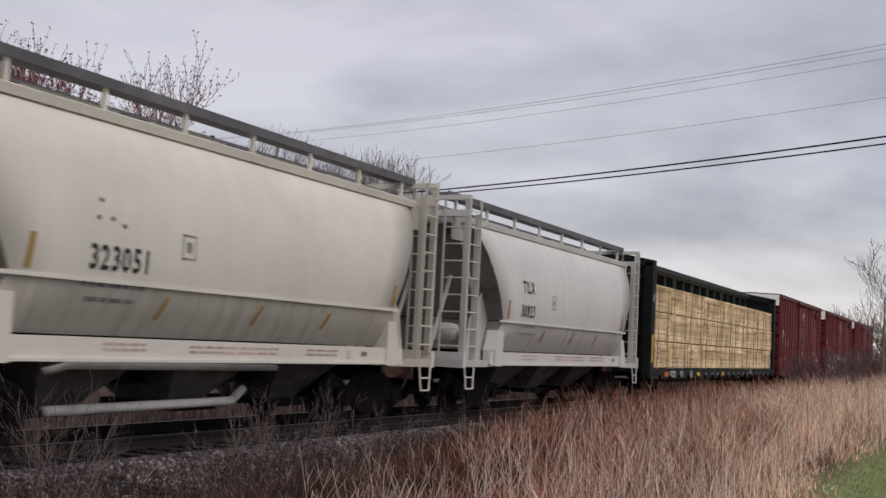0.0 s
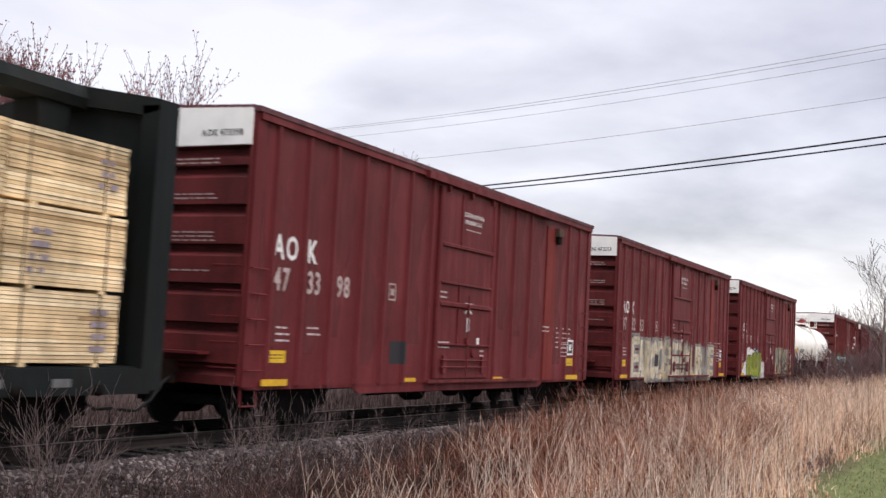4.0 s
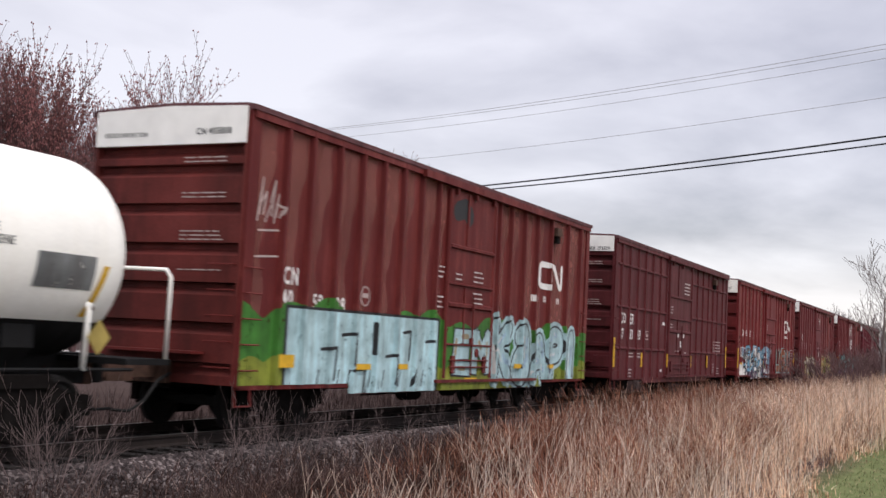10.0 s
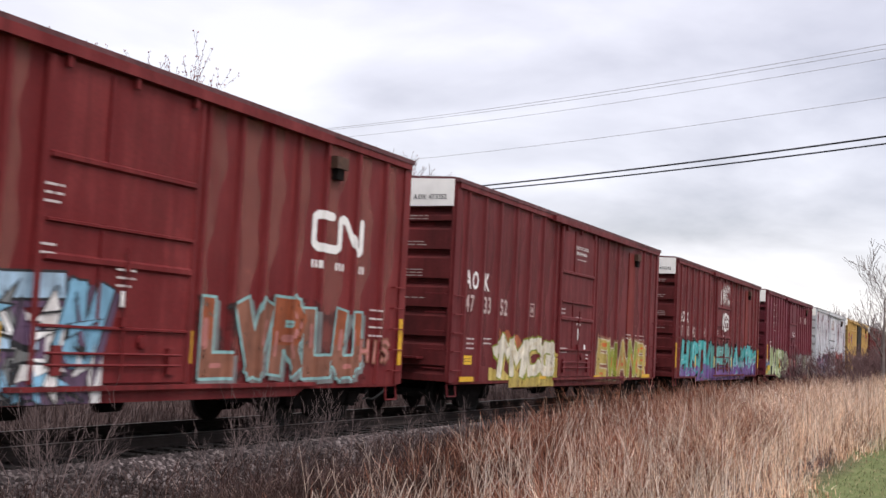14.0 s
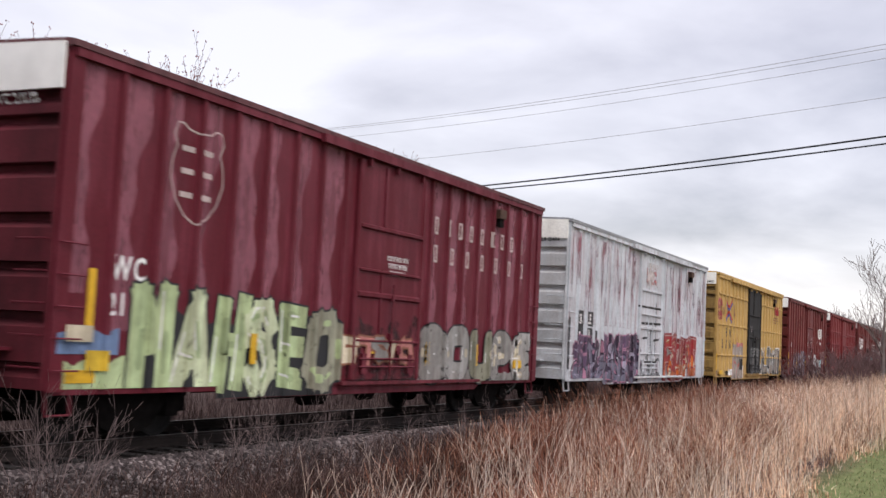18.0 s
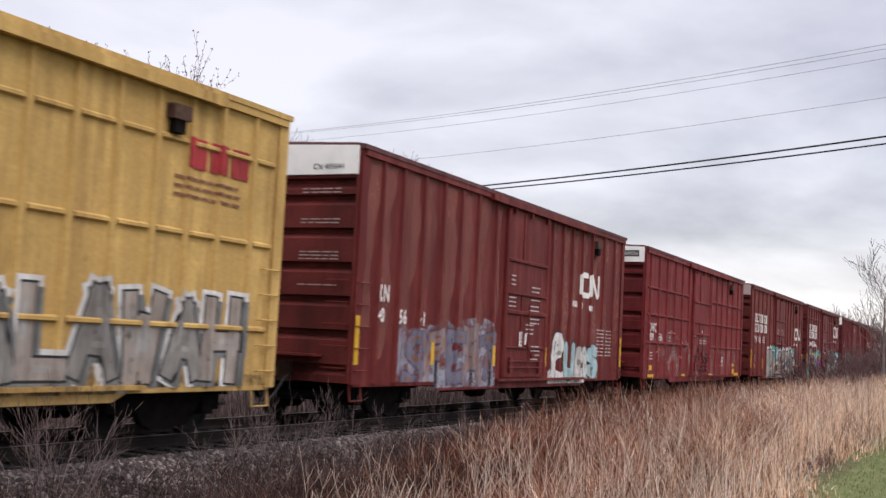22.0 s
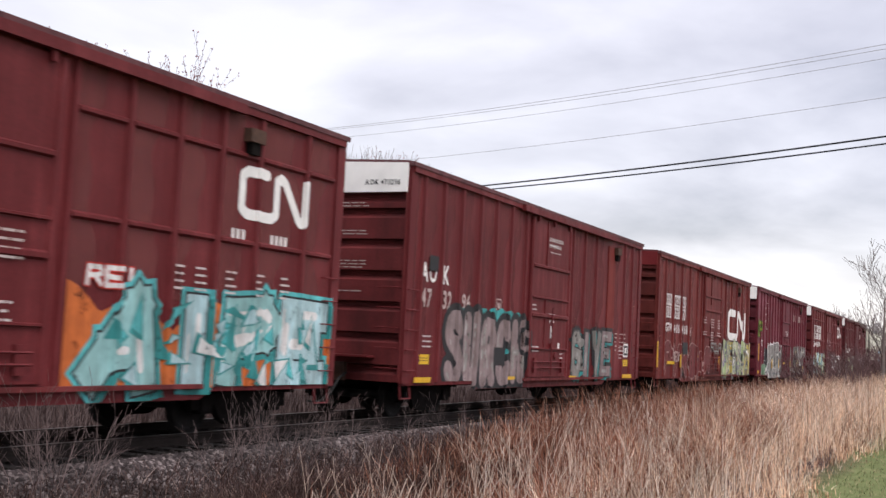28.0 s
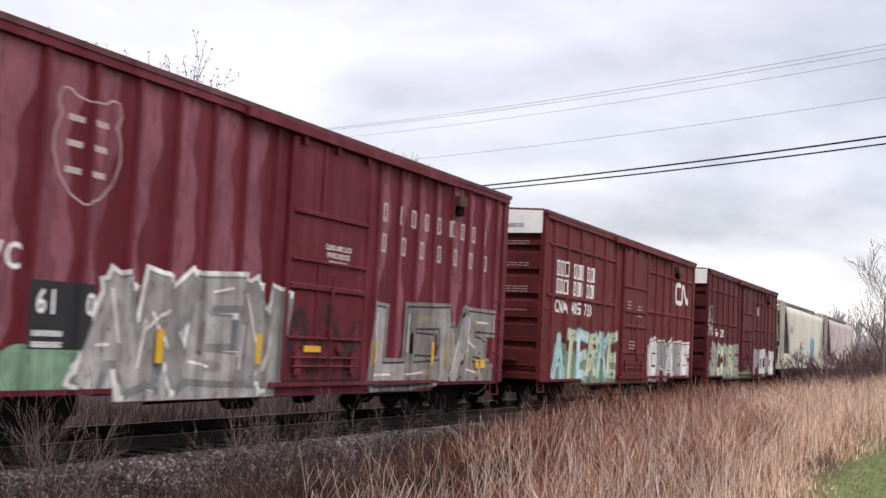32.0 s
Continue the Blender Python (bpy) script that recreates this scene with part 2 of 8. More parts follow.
def shards(rng, u0, u1, v0, v1, count, fills, line):
    """Sharp overlapping splinters of paint with dark edges."""
    out = []
    for i in range(count):
        a = rng.choice((rng.uniform(-0.5, 0.5), rng.uniform(1.1, 2.0), rng.uniform(1.1, 2.0)))
        L, w = rng.uniform(0.15, 0.5) * (v1 - v0), rng.uniform(0.04, 0.16)
        c, d = rng.uniform(u0 + 0.1, u1 - 0.1), rng.uniform(v0 + 0.1, v1 - 0.15)
        ca, sa = math.cos(a), math.sin(a)
        tri = [(-L / 2, -w), (L / 2, rng.uniform(-w, w)), (-L / 2 * rng.uniform(0.2, 1), w)]
        la = 6 + i % 5
        for k, mi in ((1.35, line), (1.0, rng.choice(fills))):
            out.append(([(c + (x * ca - y * sa) * k, d + (x * sa + y * ca) * k) for x, y in tri], la + (0.4 if k == 1.0 else 0), mi))
    return out


# bones of sprayed capitals on a grid four wide and six high, a pair of figures for each point
BONES = dict(A="002640 1232", B="0006364534030 3424130 00", C="4536160501103041", D="00062645412000", E="46060040 0333", F="460600 0333", G="4536160501103041 414323", H="0006 4046 0343", I="2026", J="4641301001",
             K="0006 0346 1440", L="060040", M="0006234640", N="00064046", O="163645413010010516", P="00063645443303", R="00063645443303 2340", S="453616050433424130 1001", T="0646 2620", U="060110304146",
             V="062046", W="0610243046", X="0046 0640", Y="062346 2320", Z="06460040", a="153645404233130110304 1", e="0343453616050110 3041", t="2026 0426 2644", q="1636454333130516 4540")


def bones(ch):
    out = []
    for run in BONES[ch].replace("30 3424130 00", "3033424130 00").replace("304 1", "3041").split(" "):
        out.append([(int(run[i]) / 4, int(run[i + 1]) / 6) for i in range(0, len(run) - 1, 2)])
    return out


def rounded(pts):
    """Corners cut once, ends kept."""
    if len(pts) < 3:
        return pts
    out = [pts[0]]
    for (a, b), (c, d) in zip(pts, pts[1:]):
        out += [(a * 0.75 + c * 0.25, b * 0.75 + d * 0.25), (a * 0.25 + c * 0.75, b * 0.25 + d * 0.75)]
    return out + [pts[-1]]


def sprayed_word(rng, word, u0, u1, v0, v1, fills, line, halo=None, low=None, split=0.4, shade=None, shine=None, fleck=None, fat=0.3, slant=0.06, soft=False, rise=0.0, wild=0.05, edge=0.035, dip=0.05):
    """A word in fat sprayed letters, letter by letter: halo, cast block, dark edge, fill, lower fill, lights. Numbers are material indices."""
    out, n = [], len(word)
    brush = stroke if soft else blunt
    cw = (u1 - u0) / n
    for i, ch in enumerate(word):
        mine = []
        if ch == "_":
            continue
        w = fat * cw
        a, b = u0 + cw * i - 0.04 * cw + w / 2 + edge, u0 + cw * (i + 1) + 0.04 * cw - w / 2 - edge
        lo, hi = v0 + rng.uniform(0, dip) * (v1 - v0) + w / 2, v1 + rise * (i + 0.5) / n - rng.uniform(0, 2 * dip) * (v1 - v0) - w / 2
        sk = slant * (hi - lo) * rng.uniform(0.4, 1.2)
        vm = lo + (hi - lo) * (split + rng.uniform(-0.08, 0.08))
        fill = fills[i % len(fills)]
        for run in bones(ch):
            s = [(a + (b - a) * x + sk * y + rng.uniform(-wild, wild) * cw, lo + (hi - lo) * y + rng.uniform(-wild, wild) * 0.6 * (hi - lo)) for x, y in run]
            if soft:
                s = rounded(rounded(s))
            if halo is not None:
                mine += brush(s, w + edge * 6, 0, halo, 9)
            if shade is not None:
                mine += brush([(x + 0.09, y - 0.07) for x, y in s], w + edge * 2, 1, shade, 7)
            mine += brush(s, w + edge * 2, 2, line, 9)
            body = brush(s, w, 3, fill, 9)
            mine += body
            if low is not None:
                for poly, _, _ in body:
                    q = clip_v(poly, vm, False) if min(p[1] for p in poly) < vm else []
                    if len(q) > 2:
                        mine.append((q, 3.7, low))
            for (p, q), (x, y) in zip(s, s[1:]):
                k = math.hypot(x - p, y - q)
                if fleck is not None and k > 0.12 and rng.random() < 0.7:
                    f, h = rng.uniform(0.1, 0.5), rng.uniform(-0.22, 0.22) * w
                    mine += stroke([(p + (x - p) * f + h, q + (y - q) * f), (p + (x - p) * (f + 0.4) + h, q + (y - q) * (f + 0.4))], w * rng.uniform(0.2, 0.42), 4.6, fleck, 6)
                if shine is not None and k > 0.1 and rng.random() < 0.65:
                    mine += stroke([(p - w * 0.3, q + (0.05 if y < q else 0)), (p + (x - p) * 0.6 - w * 0.3, q + (y - q) * 0.6)], max(0.02, w * 0.1), 5.4, shine, 4)
        out.append(mine)
    return out


def clip(poly, u, keep_right):
    out = []
    for (a, b), (c, d) in zip(poly, poly[1:] + poly[:1]):
        ia, ic = (a >= u, c >= u) if keep_right else (a <= u, c <= u)
        if ia:
            out.append((a, b))
        if ia != ic:
            k = (u - a) / (c - a)
            out.append((u, b + (d - b) * k))
    return out


def clip_v(poly, v, keep_up):
    return [(b, a) for a, b in clip([(b, a) for a, b in poly], v, keep_up)]


def drape(polys, strips, low=0.56, high=4.84, length=15.95):
    """The polygons cut along the side's upright strips (u0, u1, y) and laid just outside each."""
    g = Geo()
    for i, (poly, layer, mi) in enumerate(polys):
        layer += (i % 16) * 0.06 if layer >= 0 else -2
        a, b = min(p[0] for p in poly), max(p[0] for p in poly)
        if min(p[1] for p in poly) < low:
            poly = clip_v(poly, low, True)
        if len(poly) > 2 and max(p[1] for p in poly) > high:
            poly = clip_v(poly, high, False)
        if len(poly) < 3:
            continue
        for u0, u1, ya, yb in strips:
            if b <= u0 or a >= u1:
                continue
            q = poly
            if a < u0:
                q = clip(q, u0, True)
            if b > u1 and len(q) > 2:
                q = clip(q, u1, False)
            if not 3.3 < (u0 + u1) / 2 < length - 3.3 and len(q) > 2 and min(p[1] for p in q) < 0.73:
                q = clip_v(q, 0.73, True)
            if len(q) > 2:
                k = (yb - ya) / max(1e-6, u1 - u0)
                flank = 0.004 if abs(k) > 4.6 else 0.0
                if layer < 0:
                    g.poly([(u, ya - 0.0022, v) for u, v in q], mi)
                    continue
                g.poly([(u - flank * (1 if k < 0 else -1), ya + k * (u - u0) - 0.004 - 0.0011 * layer, v) for u, v in q], mi)
    return g


def welded(me):
    """The quads of one patch joined along their shared edges."""
    bm = bmesh.new()
    bm.from_mesh(me)
    bmesh.ops.remove_doubles(bm, verts=bm.verts, dist=0.0015)
    bm.to_mesh(me)
    bm.free()
    return me


# ---- running gear, shared by all cars ----
def wheelset_mesh():
    g = Geo()
    for s in (-1, 1):
        prof = [(0.09, s * 0.66), (0.12, s * 0.69), (0.33, s * 0.70), (0.37, s * 0.675), (0.445, s * 0.675), (0.445, s * 0.70), (0.42, s * 0.71), (0.415, s * 0.80), (0.37, s * 0.805), (0.33, s * 0.765), (0.14, s * 0.75), (0.11, s * 0.82), (0.0, s * 0.82)]
        g.lathe(prof, True, 28)
    g.lathe([(0.085, -0.98), (0.085, 0.98)], True, 12)
    for s in (-1, 1):
        g.lathe([(0.0, s * 1.06), (0.09, s * 1.05), (0.1, s * 0.9), (0.1, s * 0.84)], True, 12)
    return g.mesh("wheelset")


def frame_mesh():
    g = Geo()
    prof = [(-1.2, 0.36), (-1.2, 0.62), (-0.75, 0.66), (-0.45, 0.84), (0.45, 0.84), (0.75, 0.66), (1.2, 0.62), (1.2, 0.36), (1.02, 0.36), (1.02, 0.5), (0.76, 0.5), (0.5, 0.2), (0.3, 0.12), (-0.3, 0.12), (-0.5, 0.2), (-0.76, 0.5), (-1.02, 0.5), (-1.02, 0.36)]
    for y in (-0.06,):
        g.prism([(p, q) for p, q in prof], "y", y, y + 0.12)
        for s in (-1, 1):
            g.box(s * 0.89 - 0.13, s * 0.89 + 0.13, y - 0.03, y + 0.16, 0.3, 0.55)
        g.box(-0.42, 0.42, y - 0.05, y + 0.14, 0.72, 0.88)
    return g.mesh("side_frame")


def spring_mesh():
    g = Geo()
    for y in (-1.02, 0.98):
        for x in (-0.2, -0.07, 0.07, 0.2):
            for k in range(5):
                g.lathe([(0.05, 0.0), (0.062, 0.015), (0.05, 0.03)], True, 8, 0, (x, y, 0.3 + 0.075 * k))
    g.box(-0.16, 0.16, -1.05, 1.05, 0.42, 0.6)
    return g.mesh("bolster")


def coupler_mesh():
    g = Geo()
    g.box(-0.75, 0.25, -0.09, 0.09, 0.78, 0.96)
    g.prism([(-1.02, -0.13), (-0.72, -0.2), (-0.6, -0.1), (-0.6, 0.12), (-0.8, 0.2), (-1.02, 0.14), (-0.96, 0.0)], "z", 0.73, 1.01)
    g.box(-0.1, 0.02, -0.3, 0.3, 0.7, 1.05)
    return g.mesh("coupler")


def hose_mesh():
    g = Geo()
    g.tube([(0, -0.3, 0.85), (-0.3, -0.33, 0.75), (-0.55, -0.3, 0.45), (-0.75, -0.2, 0.3), (-1.0, -0.1, 0.32)], 0.025, 6)
    return g.mesh("brake_hose")


WHEELSET, SIDE_FRAME, BOLSTER, COUPLER, HOSE = wheelset_mesh(), frame_mesh(), spring_mesh(), coupler_mesh(), hose_mesh()
smooth(HOSE)
WHEELS = []


def running_gear(car, length, inset):
    """Two trucks with their wheelsets, a coupler and a brake hose at each end."""
    for u in (inset, length - inset):
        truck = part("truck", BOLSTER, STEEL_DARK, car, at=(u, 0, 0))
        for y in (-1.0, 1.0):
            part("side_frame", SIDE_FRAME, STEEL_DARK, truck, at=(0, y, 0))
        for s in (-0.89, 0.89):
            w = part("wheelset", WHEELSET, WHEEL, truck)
            w.matrix_parent_inverse = pose(s, 0, 0.415)
            WHEELS.append(w)
    for u, turn in ((0, 0), (length, math.pi)):
        part("coupler", COUPLER, RUSTY, car, at=(u, 0, 0), turn=(0, 0, turn))
        part("brake_hose", HOSE, RUBBER_HOSE, car, at=(u, 0, 0), turn=(0, 0, turn))


# ---- boxcars ----
SIDE_Y = -1.47
KITS, ENDS = {}, {}
SOOTY_ROOF = car_paint("sooty_roof_paint", (0.11, 0.042, 0.046), wear=(0.03, 0.02, 0.022), amount=0.4)


def post_mesh(w, z0, z1, d):
    key = ("post", w, z0, z1, d)
    if key not in KITS:
        g = Geo()
        g.prism([(-w / 2, SIDE_Y), (-w * 0.28, SIDE_Y - d), (w * 0.28, SIDE_Y - d), (w / 2, SIDE_Y)], "z", z0, z1)
        KITS[key] = g.mesh("side_post")
    return KITS[key]


def end_mesh(ribs, top):
    """A pressed end: raised horizontal bands between grooves, outer face at x = 0."""
    key = ("end", tuple(ribs), top)
    if key not in KITS:
        prof = [(0.22, 0.72), (0.0, 0.72)]
        for z in sorted(ribs):
            prof += [(0.0, z - 0.13), (0.12, z - 0.03), (0.13, z + 0.045), (0.0, z + 0.06)]
        prof += [(0.0, top), (0.22, top)]
        g = Geo()
        n, k = 0, len(prof)
        for y in (-1.40, 1.40):
            g.v += [(x, y, z) for x, z in prof]
        for i in range(k - 1):
            g.f.append([i, i + 1, k + i + 1, k + i])
            g.m.append(0)
        for y0, y1 in ((-1.45, -1.40), (1.40, 1.45)):
            g.box(-0.02, 0.22, y0, y1, 0.72, top)
        KITS[key] = g.mesh("end_wall")
    return KITS[key]


def roof_mesh(length):
    key = ("roof", length)
    if key not in KITS:
        g = Geo()
        g.prism([(-1.56, 4.81), (-1.56, 4.89), (-1.40, 4.91), (0, 4.955), (1.40, 4.91), (1.56, 4.89), (1.56, 4.81)], "x", -0.03, length + 0.03)
        n = int(length / 1.15)
        for i in range(n + 1):
            u = 0.05 + (length - 0.1) * i / n
            g.prism([(-1.42, 4.88), (-1.42, 4.92), (0, 4.97), (1.42, 4.92), (1.42, 4.88)], "x", u - 0.05, u + 0.05)
        KITS[key] = g.mesh("roof")
    return KITS[key]


def shell_mesh(length):
    key = ("shell", length)
    if key not in KITS:
        KITS[key] = Geo().box(0.2, length - 0.2, SIDE_Y, -SIDE_Y, 0.72, 4.82).mesh("shell")
    return KITS[key]


def under_mesh(length):
    key = ("under", length)
    if key not in KITS:
        g = Geo()
        g.box(0.1, length - 0.1, -0.2, 0.2, 0.62, 0.95)
        for i in range(9):
            u = 1.0 + (length - 2.0) * i / 8
            g.box(u - 0.06, u + 0.06, -1.35, 1.35, 0.6, 0.72)
        g.tube([(3.5, -0.9, 0.62), (length - 3.5, -0.9, 0.62)], 0.03, 6)
        g.tube([(4.2, -1.2, 0.5), (length - 6.2, -1.2, 0.56)], 0.02, 5)
        g.lathe([(0, 0), (0.17, 0.03), (0.17, 0.6), (0, 0.63)], False, 12, 0, (length * 0.42, -0.75, 0.48))
        g.lathe([(0, 0), (0.13, 0.03), (0.13, 0.4), (0, 0.43)], False, 12, 0, (length * 0.55, -0.7, 0.48))
        KITS[key] = g.mesh("underframe")
    return KITS[key]


def iron_mesh(on_end, w=0.42):
    """One bent grab iron, on the side or on the end of a car."""
    key = ("iron", on_end)
    if key not in KITS:
        line = [(0.0, -1.36, 0), (-0.07, -1.36, 0), (-0.07, -0.92, 0), (0.0, -0.92, 0)] if on_end else [(0, SIDE_Y, 0), (0, -1.545, 0), (w, -1.545, 0), (w, SIDE_Y, 0)]
        KITS[key] = Geo().tube(line, 0.012, 5).mesh("grab_iron")
    return KITS[key]


def stirrup_mesh():
    if "stirrup" not in KITS:
        g = Geo()
        g.tube([(0, -1.42, 0.75), (0, -1.46, 0.42), (0.4, -1.46, 0.42), (0.4, -1.42, 0.75)], 0.02, 5)
        KITS["stirrup"] = g.mesh("stirrup_step")
    return KITS["stirrup"]


def door_parts(car, d0, d1, style, paint, base_y, beams):
    """A sliding door in its frame, with beams, bars, rollers and the tracks above and below."""
    y = base_y - 0.055
    w = d1 - d0
    g = Geo().box(0, w, y, base_y + 0.06, 0.8, 4.62)
    door = part("door", g, paint, car, at=(d0, 0, 0))
    for u in (0.0, w - 0.12):
        part("door_post", Geo().prism([(u, y), (u + 0.025, y - 0.035), (u + 0.095, y - 0.035), (u + 0.12, y)], "z", 0.8, 4.62), paint, door)
    for z, h in beams:
        part("door_beam", Geo().prism([(y, z), (y - 0.045, z + h * 0.25), (y - 0.045, z + h * 0.75), (y, z + h)], "x", 0.12, w - 0.12), paint, door)
    if style != "flat":
        part("door_rib", Geo().box(w * 0.36, w * 0.36 + 0.07, y - 0.03, y, 3.5, 4.6), paint, door)
        part("door_rib", Geo().box(w * 0.36, w * 0.36 + 0.05, y - 0.025, y, 1.5, 2.75), paint, door)
    for u in (w * 0.52,):
        bar_g = Geo()
        bar_g.tube([(u, y - 0.06, 0.85), (u, y - 0.06, 2.5)], 0.016, 6)
        bar_g.box(u - 0.05, u + 0.05, y - 0.075, y, 1.5, 1.62)
        bar_g.box(u - 0.04, u + 0.04, y - 0.075, y, 2.2, 2.3)
        part("lock_bar", bar_g, paint, door)
    gear = Geo()
    for z in (1.02, 1.16):
        gear.tube([(0.25, y - 0.045, z), (w - 0.25, y - 0.045, z)], 0.018, 5)
    for u in (0.35, w - 0.5):
        gear.box(u, u + 0.16, y - 0.05, y, 0.9, 1.25)
    gear.lathe([(0.0, -0.02), (0.09, -0.015), (0.1, 0.02)], True, 10, 0, (w * 0.66, y - 0.03, 1.32))
    part("door_gear", gear, paint, door)
    return door


def boxcar(label, x16, paint, length=15.95, posts=(), door=(6.36, 9.15), door_paint=None, beams=((3.42, 0.1), (2.68, 0.06), (2.22, 0.12), (1.45, 0.05)),
           rails=(), rail_spans=((0.2, 6.0), (9.5, 15.75)), end_ribs=(0.98, 1.58, 2.17, 2.76, 3.36, 3.95, 4.24), white_end=None, roof_paint=None,
           door_style="panel", wide=(), track=(5.6, 12.9), marks=(), inks=(WHITE_PAINT,), reflect=(), end_marks=(), end_inks=(BLACK_PAINT,), post_w=0.125, post_d=0.055, ladder=5, plate_paint=None, chalk=None):
    car = thing("boxcar", label, "boxcar", "cars of the freight train")
    part("shell", shell_mesh(length), paint, car)
    pm = post_mesh(post_w, 0.72, 4.82, post_d)
    strips = []
    edges = [(u - post_w * 0.28, u + post_w * 0.28, SIDE_Y - post_d, post_w * 0.22) for u in posts]
    for u in posts:
        part("side_post", pm, paint, car, at=(u, 0, 0))
    for u0, u1 in wide:
        part("reinforcing_plate", Geo().box(u0, u1, SIDE_Y - 0.03, SIDE_Y, 0.72, 4.5), plate_paint or paint, car)
        edges.append((u0, u1, SIDE_Y - 0.03, 0.006))
    for u in (0.0, length - 0.24):
        part("corner_post", Geo().box(u, u + 0.24, SIDE_Y - 0.035, SIDE_Y + 0.02, 0.7, 4.82), paint, car)
        edges.append((u, u + 0.24, SIDE_Y - 0.035, 0.006))
    edges.append((door[0], door[1], SIDE_Y - 0.055, 0.006))
    at = 0.0
    for u0, u1, y, s in sorted(edges):
        if u0 - s > at + 0.01:
            strips.append((at, u0 - s, SIDE_Y, SIDE_Y))
            strips.append((u0 - s, u0, SIDE_Y, y))
        strips.append((max(u0, at), u1, y, y))
        strips.append((u1, u1 + s, y, SIDE_Y))
        at = u1 + s
    strips.append((at, length, SIDE_Y, SIDE_Y))
    for cut in (3.3, length - 3.3):
        strips = [t for a, b, c, d in strips for t in ([(a, cut, c, d), (cut, b, c, d)] if a + 0.02 < cut < b - 0.02 and c == d else [(a, b, c, d)])]
    if chalk:
        # paint gone chalky between the posts, with the darker coat left in long runs
        rng = random.Random(int(x16 * 10) % 977)
        spans = [(a, b) for a, b, c, d in strips if c == d == SIDE_Y and b - a > 0.3]
        for a, b in spans:
            runs, k = [], rng.uniform(0.35, 0.75)
            z, ph = rng.uniform(1.0, 1.9), rng.uniform(0, 6)
            while z < 4.66:
                z2 = min(4.68, z + 0.13)
                p, q = (a + (b - a) * min(0.97, max(0.12, k + 0.16 * math.sin(h * 2.1 + ph) + 0.07 * math.sin(h * 7 + ph) + 0.08 * (h - 3))) for h in (z, z2))
                runs.append(([(a + 0.01, z), (p, z), (q, z2), (a + 0.01, z2)], -1.5, 0))
                z = z2
            part("chalky_patch", welded(drape(runs, strips, length=length).mesh("chalky_patch", False)), [chalk], car, "chalky faded paint between posts")
    for z in rails:
        for a, b in rail_spans:
            us = [a] + [u for u in posts if a < u < b] + [b]
            for p, q in zip(us, us[1:]):
                if q - p > 0.3:
                    part("side_rail", Geo().prism([(SIDE_Y, z - 0.05), (SIDE_Y - 0.05, z - 0.02), (SIDE_Y - 0.05, z + 0.02), (SIDE_Y, z + 0.05)], "x", p + 0.07, q - 0.07), paint, car)
    em = end_mesh(end_ribs, 4.82)
    # end walls: mostly darker paint, holding grime and the shade between cars
    end_paint = ENDS.get(paint.name, paint)
    part("end_wall", em, end_paint, car)
    part("end_wall", em, end_paint, car, at=(length, 0, 0), turn=(0, 0, math.pi))
    if white_end:
        part("end_panel", Geo().prism([(-1.43, white_end[1]), (1.43, white_end[1]), (1.43, 4.865), (0, 4.91), (-1.43, 4.865)], "x", -0.05, 0.02), white_end[0], car, "pale painted panel across the top of the end")
    part("roof", roof_mesh(length), roof_paint or (SOOTY_ROOF if paint.name.startswith("oxide") else paint), car, "ribbed sheet roof" if roof_paint else "")
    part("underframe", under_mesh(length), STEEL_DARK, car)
    part("side_sill", Geo().prism([(SIDE_Y + 0.002, 0.66), (SIDE_Y - 0.004, 0.72), (SIDE_Y + 0.06, 0.72), (SIDE_Y + 0.06, 0.66)], "x", 0.1, length - 0.1), paint, car)
    part("side_sill", Geo().prism([(3.3, 0.66), (3.55, 0.55), (length - 3.55, 0.55), (length - 3.3, 0.66)], "y", SIDE_Y, SIDE_Y + 0.04), paint, car)
    part("top_chord", Geo().box(0.05, length - 0.05, SIDE_Y - 0.075, SIDE_Y, 4.70, 4.82), paint, car)
    part("door_track", Geo().box(track[0], track[1], SIDE_Y - 0.16, SIDE_Y - 0.07, 4.66, 4.80), paint, car)
    part("door_track", Geo().box(door[0] - 0.3, min(length - 0.8, 2 * door[1] - door[0] + 0.3), SIDE_Y - 0.11, SIDE_Y - 0.03, 0.71, 0.77), end_paint, car)
    for u in np.linspace(door[0] + 0.25, door[1] - 0.3, 3):
        part("track_bracket", Geo().box(u, u + 0.07, SIDE_Y - 0.13, SIDE_Y - 0.07, 4.52, 4.66), paint, car)
    part("track_stop", Geo().box(13.05, 13.42, SIDE_Y - 0.15, SIDE_Y - 0.01, 4.3, 4.5), RUSTY, car, "rusty steel stop under the door track")
    part("track_stop", Geo().box(13.12, 13.34, SIDE_Y - 0.12, SIDE_Y - 0.01, 4.12, 4.3), STEEL_DARK, car)
    door_parts(car, door[0], door[1], door_style, door_paint or paint, SIDE_Y, beams)
    part("crossover_step", Geo().box(-0.3, 0.0, -0.9, 0.9, 1.16, 1.2), paint, car)
    for i in range(ladder):
        z = 0.98 + i * 0.38
        part("grab_iron", iron_mesh(False), paint, car, at=(0.04, 0, z - 0.03))
        part("grab_iron", iron_mesh(False), paint, car, at=(length - 0.5, 0, z - 0.03))
        part("grab_iron", iron_mesh(True), paint, car, at=(0, 0, z))
    for u in (0.05, length - 0.48):
        part("stirrup_step", stirrup_mesh(), paint, car, at=(u, 0, 0))
    for u, v, w, h in reflect:
        y = min(min(c, d) for a, b, c, d in strips if b >= u and a <= u + w)
        part("reflector", Geo().box(u, u + w, y - 0.016, y, v, v + h), YELLOW_REFLEX, car, "yellow reflective strip")
